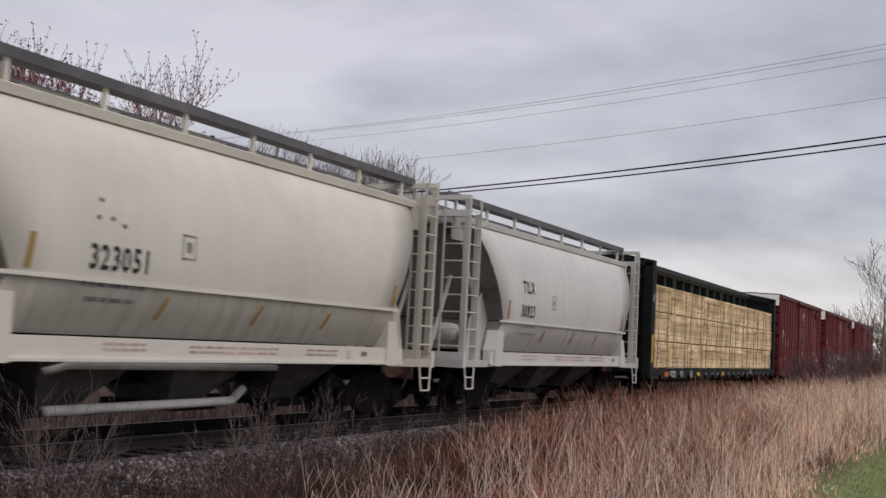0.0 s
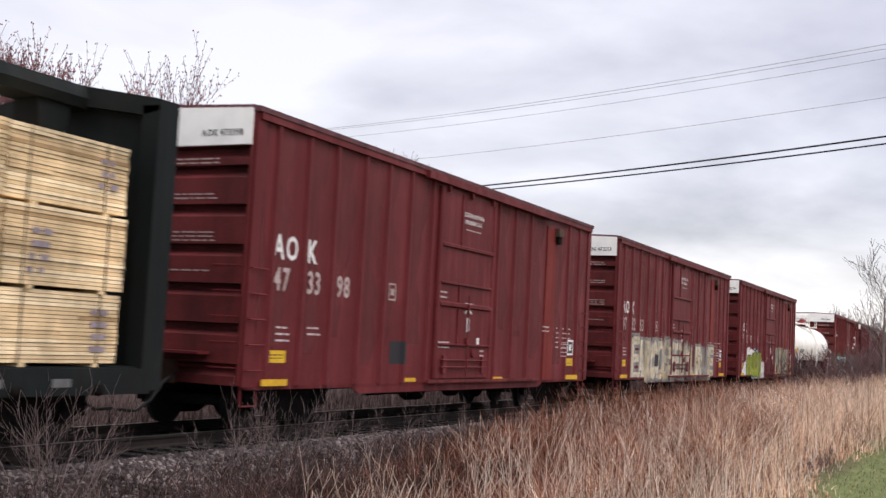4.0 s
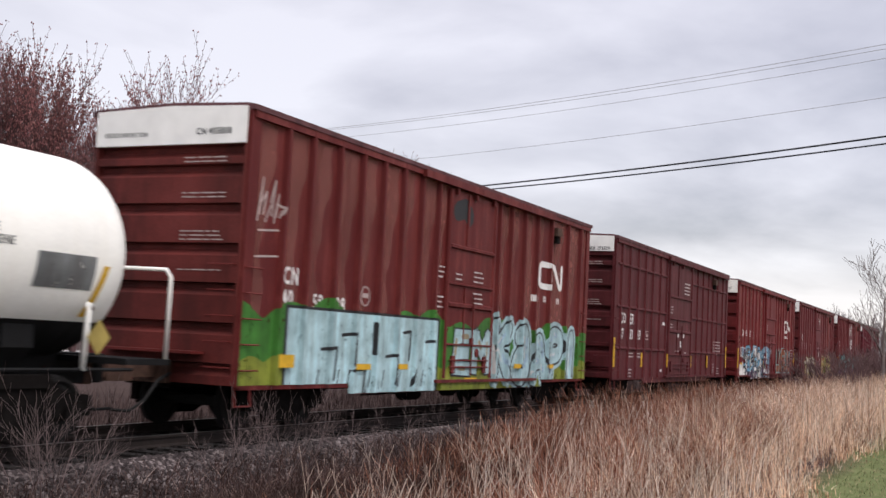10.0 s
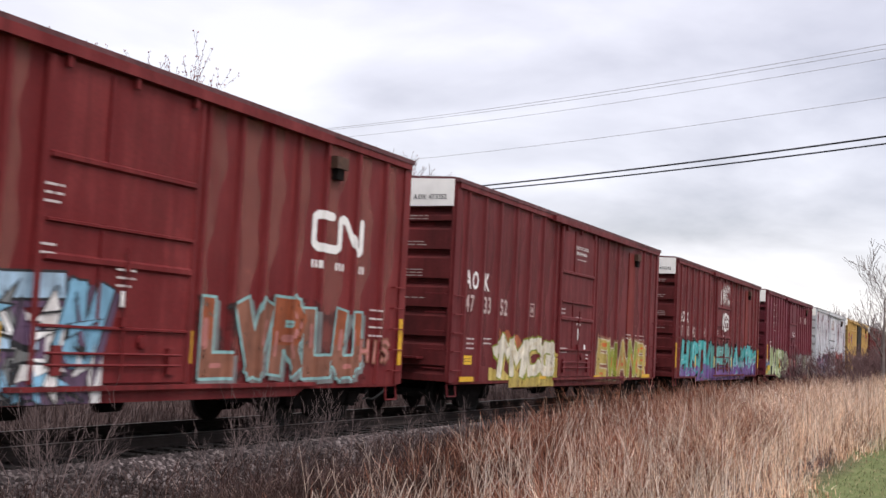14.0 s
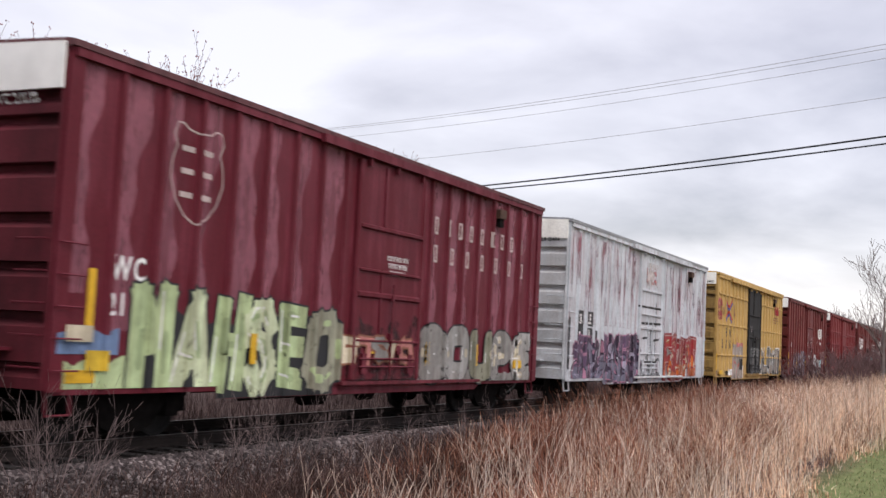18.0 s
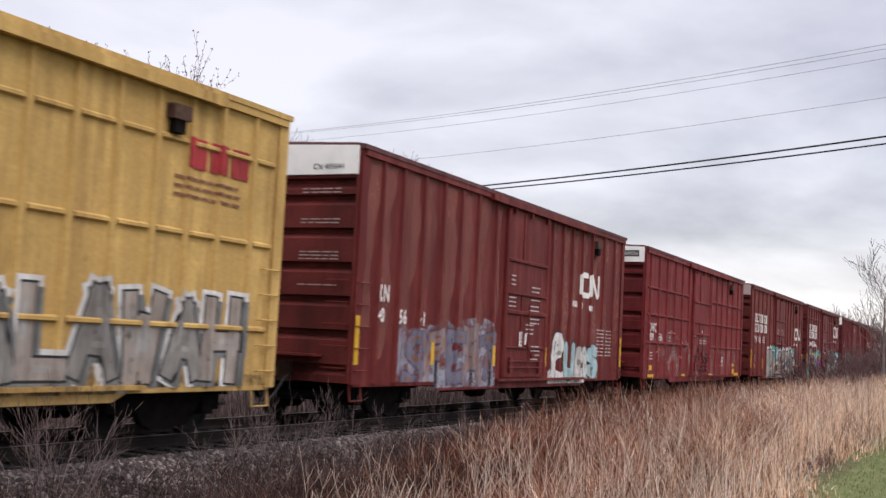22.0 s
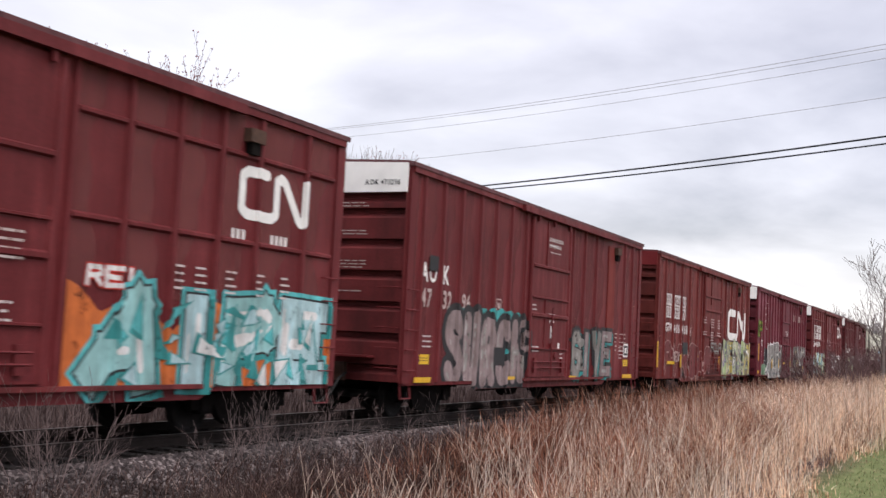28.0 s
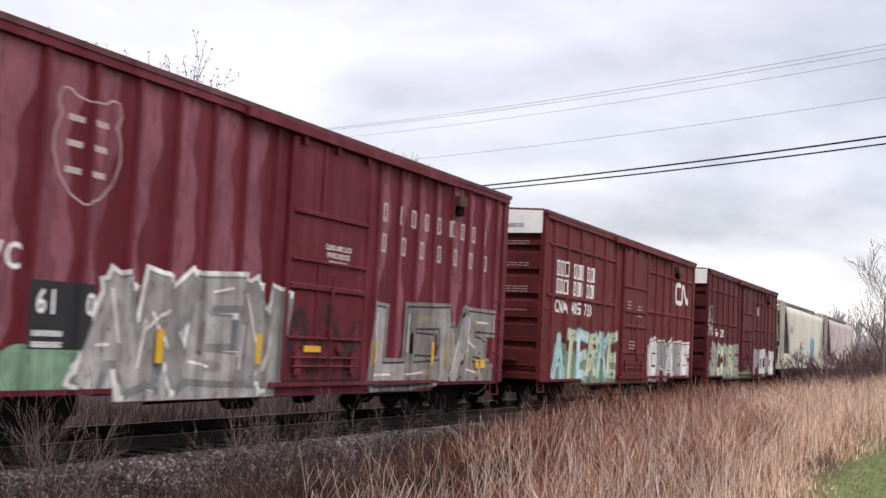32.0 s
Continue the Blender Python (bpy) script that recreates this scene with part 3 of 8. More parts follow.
    if marks:
        for name, polys, note in marks:
            if polys:
                ob = part(name, drape(polys, strips, length=length).mesh(name, False), list(inks), car, note)
                if name == "stencil":
                    ob["kind"] = "stuff"
    if end_marks:
        g = Geo()
        for poly, layer, mi in end_marks:
            g.poly([(-0.054 - 0.002 * layer if v > 4.2 else -0.008 - 0.002 * layer, -u, v) for u, v in poly], mi)
        part("end_print", g.mesh("end_print", False), list(end_inks), car, "small lettering")["kind"] = "stuff"
    running_gear(car, length, 1.95)
    TRAIN.append((car, x16))
    return car


TRAIN = []
# ---- ground, track and ballast ----
def smoothstep(a, b, x):
    k = np.clip((x - a) / (b - a), 0, 1)
    return k * k * (3 - 2 * k)


def ground_z(x, y):
    """The lie of the land: lawn by the camera, a shallow ditch, the track bed, a field beyond."""
    x, y = np.asarray(x, float), np.asarray(y, float)
    z = -0.12 - 0.44 * smoothstep(2.5, 6.6, y) - 0.02 * smoothstep(7.6, 8.4, y)
    z = z - 0.25 * smoothstep(14.0, 16.5, y) + 0.45 * smoothstep(19, 26, y)
    z = z + 0.05 * np.sin(x * 0.31 + y * 0.2) * (1 - smoothstep(6.5, 8.5, y) * (1 - smoothstep(16, 18, y)))
    z = z + 0.15 * smoothstep(30, 90, x) * (1 - smoothstep(6.5, 8.0, y))
    return z


def ground_material():
    m, n, l, b = shader("field_ground", 0.95, 0, 0.1)
    geo = n.new("ShaderNodeNewGeometry")
    co = geo.outputs["Position"]
    sep = n.new("ShaderNodeSeparateXYZ")
    l.new(co, sep.inputs[0])
    f1 = noise_node(n, l, co, 3.0, 6, 0.65)
    f2 = noise_node(n, l, co, 0.35, 4)
    soil = ramp_node(n, l, f1, [(0.3, (0.035, 0.022, 0.02)), (0.5, (0.075, 0.046, 0.04)), (0.72, (0.15, 0.10, 0.085))])
    lawn = ramp_node(n, l, f1, [(0.3, (0.10, 0.12, 0.045)), (0.55, (0.14, 0.165, 0.065)), (0.75, (0.22, 0.2, 0.1))])
    wob = n.new("ShaderNodeMath")
    wob.operation = "MULTIPLY_ADD"
    l.new(f2, wob.inputs[0])
    wob.inputs[1].default_value = 0.9
    l.new(sep.outputs["Y"], wob.inputs[2])
    mr = n.new("ShaderNodeMapRange")
    mr.inputs["From Min"].default_value, mr.inputs["From Max"].default_value = 2.3, 2.9
    l.new(wob.outputs[0], mr.inputs["Value"])
    near = mix_node(n, l, mr.outputs["Result"], lawn, soil)
    far = ramp_node(n, l, f2, [(0.3, (0.04, 0.028, 0.026)), (0.7, (0.08, 0.055, 0.05))])
    mr2 = n.new("ShaderNodeMapRange")
    mr2.inputs["From Min"].default_value, mr2.inputs["From Max"].default_value = 15.0, 17.0
    l.new(sep.outputs["Y"], mr2.inputs["Value"])
    l.new(mix_node(n, l, mr2.outputs["Result"], near, far), b.inputs["Base Color"])
    bp = n.new("ShaderNodeBump")
    bp.inputs["Strength"].default_value, bp.inputs["Distance"].default_value = 0.6, 0.06
    l.new(f1, bp.inputs["Height"])
    l.new(bp.outputs["Normal"], b.inputs["Normal"])
    return m


def build_ground():
    xs = np.concatenate([np.array([-1500, -600, -250, -100, -50]), np.arange(-30, 90, 1.0), np.arange(90, 200, 10), np.array([200, 300, 500, 900, 1600, 2600])])
    ys = np.concatenate([np.array([-1500, -500, -150, -50, -20, -10, -5]), np.arange(-2, 30, 0.5), np.array([30, 35, 40, 50, 70, 100, 160, 300, 600, 1200, 2200])])
    X, Y = np.meshgrid(xs, ys, indexing="ij")
    Z = ground_z(X, Y)
    v = np.stack([X, Y, Z], -1).reshape(-1, 3)
    a, c = len(xs), len(ys)
    i = (np.arange(a - 1)[:, None] * c + np.arange(c - 1)).ravel()
    me = bpy.data.meshes.new("ground")
    me.from_pydata(v.tolist(), [], np.stack([i, i + c, i + c + 1, i + 1], -1).tolist())
    smooth(me)
    ob = part("ground", me, ground_material())
    tagged(ob, "rough ground with soil, lawn and dry field", "ground", kind="structure")


def stone_mesh(count, rng, x_of, y_of, z_of, s0, s1, name):
    """Many small broken stones in one mesh."""
    base = np.array([(-1, -1, -0.6), (1, -0.8, -0.6), (0.8, 1, -0.5), (-0.9, 0.9, -0.6), (-0.6, -0.7, 0.6), (0.7, -0.5, 0.5), (0.5, 0.6, 0.7), (-0.7, 0.5, 0.5)])
    faces = np.array([(0, 3, 2, 1), (4, 5, 6, 7), (0, 1, 5, 4), (1, 2, 6, 5), (2, 3, 7, 6), (3, 0, 4, 7)])
    x, y = x_of(count), y_of(count)
    s = rng.uniform(s0, s1, count)
    a = rng.uniform(0, 6.28, count)
    P = base[None] * rng.uniform(0.6, 1.3, (count, 8, 3)) * s[:, None, None]
    ca, sa = np.cos(a)[:, None], np.sin(a)[:, None]
    tilt = rng.uniform(-0.7, 0.7, count)[:, None]
    px, py, pz = P[..., 0], P[..., 1], P[..., 2]
    py, pz = py * np.cos(tilt) - pz * np.sin(tilt), py * np.sin(tilt) + pz * np.cos(tilt)
    P = np.stack([px * ca - py * sa + x[:, None], px * sa + py * ca + y[:, None], pz + z_of(x, y)[:, None] + s[:, None] * 0.25], -1)
    me = bpy.data.meshes.new(name)
    F = (faces[None] + 8 * np.arange(count)[:, None, None]).reshape(-1, 4)
    mesh_quads(me, P.reshape(-1, 3), F)
    return me


def mesh_quads(me, V, F):
    me.vertices.add(len(V))
    me.vertices.foreach_set("co", np.asarray(V, np.float32).ravel())
    k = F.shape[1]
    me.loops.add(F.size)
    me.loops.foreach_set("vertex_index", F.astype(np.int32).ravel())
    me.polygons.add(len(F))
    me.polygons.foreach_set("loop_start", np.arange(0, F.size, k, dtype=np.int32))
    me.update(calc_edges=True)
    me.validate()


def island_material(name, stops, rough=0.9, spec=0.15, scale=0.8, thin=0.0, deep=0.62):
    """Each loose piece of the mesh gets its own shade."""
    m, n, l, b = shader(name, rough, 0, spec)
    geo = n.new("ShaderNodeNewGeometry")
    col = ramp_node(n, l, geo.outputs["Random Per Island"], stops)
    f = noise_node(n, l, geo.outputs["Position"], scale, 3)
    big = ramp_node(n, l, f, [(0.32, (deep,) * 3), (0.68, (1.92 - deep,) * 3)])
    shade = mix_node(n, l, 1.0, col, big, "MULTIPLY")
    l.new(shade, b.inputs["Base Color"])
    if thin:
        back, both = n.new("ShaderNodeBsdfTranslucent"), n.new("ShaderNodeMixShader")
        l.new(shade, back.inputs["Color"])
        both.inputs[0].default_value = thin
        l.new(b.outputs[0], both.inputs[1])
        l.new(back.outputs[0], both.inputs[2])
        l.new(both.outputs[0], n["Material Output"].inputs["Surface"])
    return m


def build_track():
    rng = np.random.default_rng(5)
    # bed near-black: the train's shade is put into its colour
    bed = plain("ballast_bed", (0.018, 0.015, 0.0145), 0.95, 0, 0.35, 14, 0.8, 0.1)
    g = Geo()
    g.prism([(8.3, -0.66), (9.55, -0.15), (9.95, -0.2), (12.8, -0.2), (13.5, -0.26), (14.9, -0.75)], "x", -60, 420)
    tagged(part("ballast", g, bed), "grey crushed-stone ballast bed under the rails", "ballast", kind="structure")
    stone = island_material("crushed_stone", [(0.0, (0.02, 0.016, 0.016)), (0.3, (0.034, 0.027, 0.027)), (0.7, (0.07, 0.056, 0.056)), (1.0, (0.2, 0.168, 0.163))])

    def bed_z(x, y):
        return np.interp(y, [8.3, 9.55, 9.95, 12.8, 13.5, 14.9], [-0.66, -0.15, -0.2, -0.2, -0.26, -0.75])

    me = stone_mesh(52000, rng, lambda n: 5 + 32 * rng.random(n) ** 1.6, lambda n: 8.4 + 1.4 * rng.random(n) ** 0.75, bed_z, 0.018, 0.045, "ballast_stones")
    tagged(part("ballast_stones", me, stone), "loose grey crushed stones along the track", "ballast", kind="stuff")
    # a darker copy of the stone for the shade between the rails
    shaded = island_material("sooty_stone", [(0.0, (0.009, 0.0075, 0.0075)), (1.0, (0.032, 0.027, 0.026))])
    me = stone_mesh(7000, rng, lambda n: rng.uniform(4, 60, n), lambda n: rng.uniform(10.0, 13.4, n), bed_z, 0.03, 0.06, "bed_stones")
    tagged(part("bed_stones", me, shaded), "grey stones between the rails and ties", "ballast", kind="stuff")
    # rail web and tie colours are lowered for the same shade
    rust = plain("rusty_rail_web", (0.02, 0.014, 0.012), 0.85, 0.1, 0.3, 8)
    for y in (TRACK_Y - 0.755, TRACK_Y + 0.755):
        rail = thing("rail", "worn steel rail with polished running head", "rail", "rails of the track", kind="structure")
        prof = [(-0.07, -0.17), (0.07, -0.17), (0.07, -0.155), (0.01, -0.13), (0.01, -0.045), (0.036, -0.035), (0.036, -0.004), (-0.036, -0.004), (-0.036, -0.035), (-0.01, -0.045), (-0.01, -0.13), (-0.07, -0.155)]
        part("rail_web", Geo().prism([(y + a, b) for a, b in prof], "x", -60, 420), rust, rail)
        part("rail_head", Geo().box(-60, 420, y - 0.032, y + 0.032, -0.004, 0.0), RAILHEAD, rail)
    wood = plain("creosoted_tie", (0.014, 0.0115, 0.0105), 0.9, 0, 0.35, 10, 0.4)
    tie = Geo().box(-0.11, 0.11, -1.28, 1.28, -0.34, -0.165).mesh("railway_tie")
    tie.materials.append(None)
    for i in range(130):
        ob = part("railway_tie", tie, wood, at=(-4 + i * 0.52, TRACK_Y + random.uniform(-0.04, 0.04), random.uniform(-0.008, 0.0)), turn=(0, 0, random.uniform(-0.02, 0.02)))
        tagged(ob, "dark creosoted wooden railway tie in the ballast", "railway tie", "ties under the rails")


def build_yard():
    """A pale gravel yard on the far side of the line."""
    gravel = plain("pale_gravel", (0.42, 0.40, 0.38), 0.95, 0, 0.2, 2, 0.3)
    g = Geo().prism([(27, -0.6), (27, -0.33), (56, -0.33), (56, -0.6)], "x", 24, 100)
    tagged(part("gravel_yard", g, gravel), "pale gravel yard beyond the railway", "ground", kind="structure")


build_ground()
build_track()
build_yard()
# ---- plants ----
def blades(name, label, material, x, y, z, h, lean, w, seed, bend=0.25, kind="stuff", category="dry grass", segs=2):
    """Upright thin ribbons that bend over, one island each."""
    rng = np.random.default_rng(seed)
    n = len(x)
    a = rng.uniform(0, 6.28, n)
    dx, dy = np.cos(a) * lean * h, np.sin(a) * lean * h
    fx = rng.uniform(0, 6.28, n)
    wx, wy = np.cos(fx) * w / 2, np.sin(fx) * w / 2
    rows = []
    for k in range(segs + 1):
        s = k / segs
        c = s ** (1 + bend * 3)
        taper = 1 - 0.82 * s
        px, py, pz = x + dx * c, y + dy * c, z + h * s * (1 - 0.12 * lean * s)
        rows += [np.stack([px - wx * taper, py - wy * taper, pz], -1), np.stack([px + wx * taper, py + wy * taper, pz], -1)]
    V = np.stack(rows, 1)
    f = np.array([(2 * k, 2 * k + 1, 2 * k + 3, 2 * k + 2) for k in range(segs)])
    F = (f[None] + (2 * segs + 2) * np.arange(n)[:, None, None]).reshape(-1, 4)
    me = bpy.data.meshes.new(name)
    mesh_quads(me, V.reshape(-1, 3), F)
    return tagged(part(name, me, material), label, category, kind=kind)


def patchy(x, y, s, seed):
    return np.array([noise.noise((a * s + seed, b * s, seed * 0.37)) for a, b in zip(x, y)])


def scatter(rng, n, x0, x1, y0, y1, power=1.6):
    x = x0 + (x1 - x0) * rng.random(n) ** power
    return x, rng.uniform(y0, y1, n)


def lawn_edge(x):
    """Where the mown lawn ends."""
    return np.interp(x, [0, 10, 14, 18, 23, 35, 60, 120], [0.2, 0.9, 1.75, 2.35, 1.75, 0.6, -1.5, -6])


STRAW = island_material("straw_grass", [(0.0, (0.14, 0.062, 0.04)), (0.25, (0.50, 0.28, 0.18)), (0.6, (0.88, 0.62, 0.43)), (1.0, (0.97, 0.85, 0.7))], thin=0.4, deep=0.45)
RUSSET = island_material("russet_stems", [(0.0, (0.045, 0.016, 0.011)), (0.35, (0.18, 0.066, 0.042)), (0.8, (0.42, 0.18, 0.113)), (1.0, (0.80, 0.53, 0.39))], thin=0.4, deep=0.4)
STALK = island_material("pale_dead_stalks", [(0.0, (0.62, 0.42, 0.32)), (0.5, (0.86, 0.68, 0.55)), (1.0, (0.96, 0.86, 0.75))], thin=0.3)
GREYTWIG = island_material("grey_twigs", [(0.0, (0.017, 0.0085, 0.0075)), (0.5, (0.054, 0.029, 0.025)), (0.9, (0.135, 0.084, 0.073)), (1.0, (0.36, 0.27, 0.235))])
FARWEED = island_material("dull_far_weeds", [(0.0, (0.02, 0.012, 0.011)), (0.5, (0.058, 0.037, 0.035)), (1.0, (0.12, 0.082, 0.076))])
GREEN = island_material("lawn_blades", [(0.0, (0.105, 0.125, 0.055)), (0.4, (0.165, 0.185, 0.088)), (0.7, (0.225, 0.225, 0.12)), (1.0, (0.48, 0.38, 0.25))])


def build_grass():
    rng = np.random.default_rng(11)
    # tall straw-coloured grass towards the lawn and farther up the line
    x, y = scatter(rng, 135000, 7, 110, -6, 8.2, 1.7)
    m = (y > lawn_edge(x) - 0.35 * rng.random(len(x)) ** 2) & (y < np.interp(x, [7, 14, 20, 30, 45, 110], [3.6, 4.6, 5.2, 6.6, 7.6, 8.2]) + 0.7 * patchy(x, y, 0.5, 3)) & (rng.random(len(x)) < (0.8 + 1.1 * patchy(x, y, 0.8, 5)) * np.interp(y / x, [0.12, 0.2, 0.28, 0.38, 0.5, 0.62], [1, 0.9, 0.55, 0.24, 0.09, 0.03]))
    x, y = x[m], y[m]
    h = np.interp(x, [7, 12, 18, 25, 40, 110], [0.35, 0.5, 0.72, 0.95, 1.15, 1.4]) * rng.uniform(0.5, 1.15, len(x)) * (1 + 0.4 * patchy(x, y, 0.6, 8))
    h *= np.clip(0.22 + (y - lawn_edge(x)) / 0.85, 0.12, 1)
    blades("straw_grass", "tall dry straw-coloured grass beside the lawn", STRAW, x, y, ground_z(x, y), h, rng.uniform(0.05, 1.05, len(x)) ** 1.3, rng.uniform(0.005, 0.015, len(x)) * (1 + x / 45), 1, 0.35)
    # russet stems in the ditch
    x, y = scatter(rng, 86000, 8, 90, 2.0, 9.3, 1.5)
    lo = np.interp(x, [8, 14, 20, 30, 45, 90], [3.6, 3.0, 3.4, 4.6, 6.0, 7.4])
    m = (y > lo + 0.8 * patchy(x, y, 0.4, 6)) & (y < np.interp(x, [8, 14, 18, 26, 90], [6.8, 7.6, 8.5, 9.1, 9.2]))
    m &= rng.random(len(x)) < np.interp(y / x, [0.3, 0.42, 0.6], [1, 0.7, 0.3])
    x, y = x[m], y[m]
    h = np.interp(x, [8, 13, 18, 26, 45, 90], [0.3, 0.42, 0.7, 0.95, 1.05, 1.1]) * rng.uniform(0.5, 1.15, len(x)) * (1 + 0.3 * patchy(x, y, 0.5, 4))
    blades("russet_stems", "dense russet-brown weed stems in the ditch", RUSSET, x, y, np.maximum(ground_z(x, y), np.interp(y, [8.3, 9.55], [-0.66, -0.15])), h, rng.uniform(0.05, 1.05, len(x)) ** 1.3, rng.uniform(0.005, 0.014, len(x)) * (1 + x / 45), 2, 0.1)
    # long pale stalks standing out of the rest
    x, y = scatter(rng, 2600, 8, 40, 1.5, 8.0, 1.3)
    m = (y > lawn_edge(x) + 0.6) & (y < np.interp(x, [8, 14, 20, 40], [5.4, 6.6, 7.6, 8.0])) & (rng.random(len(x)) < np.interp(y / x, [0.3, 0.55], [1, 0.3]))
    x, y = x[m], y[m]
    blades("pale_stalks", "long pale dead grass stalks above the russet weeds", STALK, x, y, ground_z(x, y), np.interp(x, [8, 14, 22, 40], [0.55, 0.8, 1.1, 1.3]) * rng.uniform(0.7, 1.2, len(x)), rng.uniform(0.05, 0.75, len(x)), rng.uniform(0.006, 0.01, len(x)) * (1 + x / 60), 9, 0.2, segs=3)
    # weeds on the far side of the track
    x, y = scatter(rng, 15000, 6, 90, 14.6, 22, 1.4)
    blades("far_weeds", "dull brown weeds beyond the track", FARWEED, x, y, ground_z(x, y), rng.uniform(0.25, 0.8, len(x)), rng.uniform(0.05, 0.5, len(x)), rng.uniform(0.008, 0.02, len(x)) * (1 + x / 50), 6, 0.1)
    # low grey-brown twigs by the ballast
    x, y = scatter(rng, 130000, 7, 30, 4.6, 9.3, 1.5)
    m = (y < np.interp(x, [6, 12, 20, 30], [9.3, 9.3, 9.3, 9.3]) + 0.2 * patchy(x, y, 1.2, 9)) & (y > np.interp(x, [6, 12, 20, 30], [4, 5.2, 6.8, 8.4]))
    m &= rng.random(len(x)) < np.interp(y - 0.06 * (x - 10), [7.6, 8.9], [1, 0.25])
    x, y = x[m], y[m]
    h = np.interp(x, [6, 12, 20, 30], [0.24, 0.27, 0.34, 0.45]) * rng.uniform(0.4, 1.2, len(x)) * (1 + 0.35 * patchy(x, y, 0.8, 2)) * np.interp(y, [8.8, 9.4], [1, 0.55])
    blades("grey_twigs", "low grey-brown twiggy weeds along the ballast", GREYTWIG, x, y, np.maximum(ground_z(x, y), np.interp(y, [8.3, 9.55], [-0.66, -0.15])), h, rng.uniform(0.15, 1.1, len(x)), rng.uniform(0.006, 0.015, len(x)), 3, 0.1)
    # lawn
    x, y = scatter(rng, 75000, 10, 60, -8, 3, 1.6)
    m = y < lawn_edge(x) + 0.15
    x, y = x[m], y[m]
    blades("lawn_grass", "short green spring lawn with some dead blades", GREEN, x, y, ground_z(x, y), rng.uniform(0.018, 0.05, len(x)), rng.uniform(0.1, 0.8, len(x)), rng.uniform(0.006, 0.012, len(x)) * (1 + x / 40), 4, 0.3, category="lawn")


def weed_stalk(seed, x, y, h, lean_x, lean_y, forks):
    """One tall dead stalk with a few bent side shoots."""
    rng = random.Random(seed)
    z = float(ground_z(x, y)) - 0.03
    t = thing("weed_stalk", "tall pale dead weed stalk with bent shoots", "weed stalk", "dead stalks in the ditch", at=(x, y, z))
    pts = [(0, 0, 0)]
    for k in range(1, 6):
        s = k / 5
        pts.append((lean_x * s ** 1.4 + rng.uniform(-0.012, 0.012), lean_y * s ** 1.4 + rng.uniform(-0.012, 0.012), h * s))
    part("stem", smooth(Geo().tube(pts, 0.004, 4, 0, 0.0022).mesh("stem")), DEAD, t)
    for _ in range(forks):
        k = rng.randint(2, 4)
        p = Vector(pts[k])
        a = rng.uniform(0, 6.283)
        d = Vector((math.cos(a), math.sin(a), rng.uniform(1.0, 2.2))).normalized()
        q = p + d * rng.uniform(0.1, 0.28)
        r = q + Vector((d.x + rng.uniform(-0.4, 0.4), d.y, d.z + 0.5)).normalized() * rng.uniform(0.05, 0.2)
        part("shoot", smooth(Geo().tube([tuple(p), tuple(q), tuple(r)], 0.003, 3, 0, 0.0016).mesh("shoot")), DEAD, t)


DEAD = plain("dead_stalk", (0.6, 0.47, 0.38), 0.9, 0, 0.2, 12)


def build_stalks():
    rng = random.Random(21)
    for i in range(190):
        x = rng.uniform(7.2, 19.0)
        y = x * rng.uniform(0.24, 0.62)
        if y < lawn_edge(x) + 0.6 or y > 7.4:
            continue
        h = rng.uniform(0.5, 1.1) * (1.0 if y / x < 0.45 else 0.75)
        weed_stalk(300 + i, x, y, h, rng.uniform(-0.3, 0.3), rng.uniform(-0.25, 0.25), rng.choice((0, 0, 1, 1, 2, 3)))


build_grass()
build_stalks()
# ---- the train, in order ----
def ink(name, c, rough=0.6):
    """Sprayed paint, dulled by soot that runs down, and rubbed through in small spots."""
    m = plain("spray_" + name, c, rough, 0, 0.28, 3.5, 0, 0.25)
    n, l = m.node_tree.nodes, m.node_tree.links
    b = n["Principled BSDF"]
    co = n.new("ShaderNodeTexCoord").outputs["Object"]
    soot = ramp_node(n, l, noise_node(n, l, co, 1.0, 6, 0.7, (5.0, 1.0, 0.5)), [(0.4, (1, 1, 1)), (0.62, (0.66, 0.62, 0.6)), (0.75, (0.4, 0.36, 0.35))])
    l.new(mix_node(n, l, 1.0, b.inputs["Base Color"].links[0].from_socket, soot, "MULTIPLY"), b.inputs["Base Color"])
    bare = ramp_node(n, l, noise_node(n, l, co, 7.0, 5, 0.7, (1.0, 1.0, 0.6)), [(0.3, (0.25,) * 3), (0.4, (1, 1, 1))])
    l.new(bare, b.inputs["Alpha"])
    return m


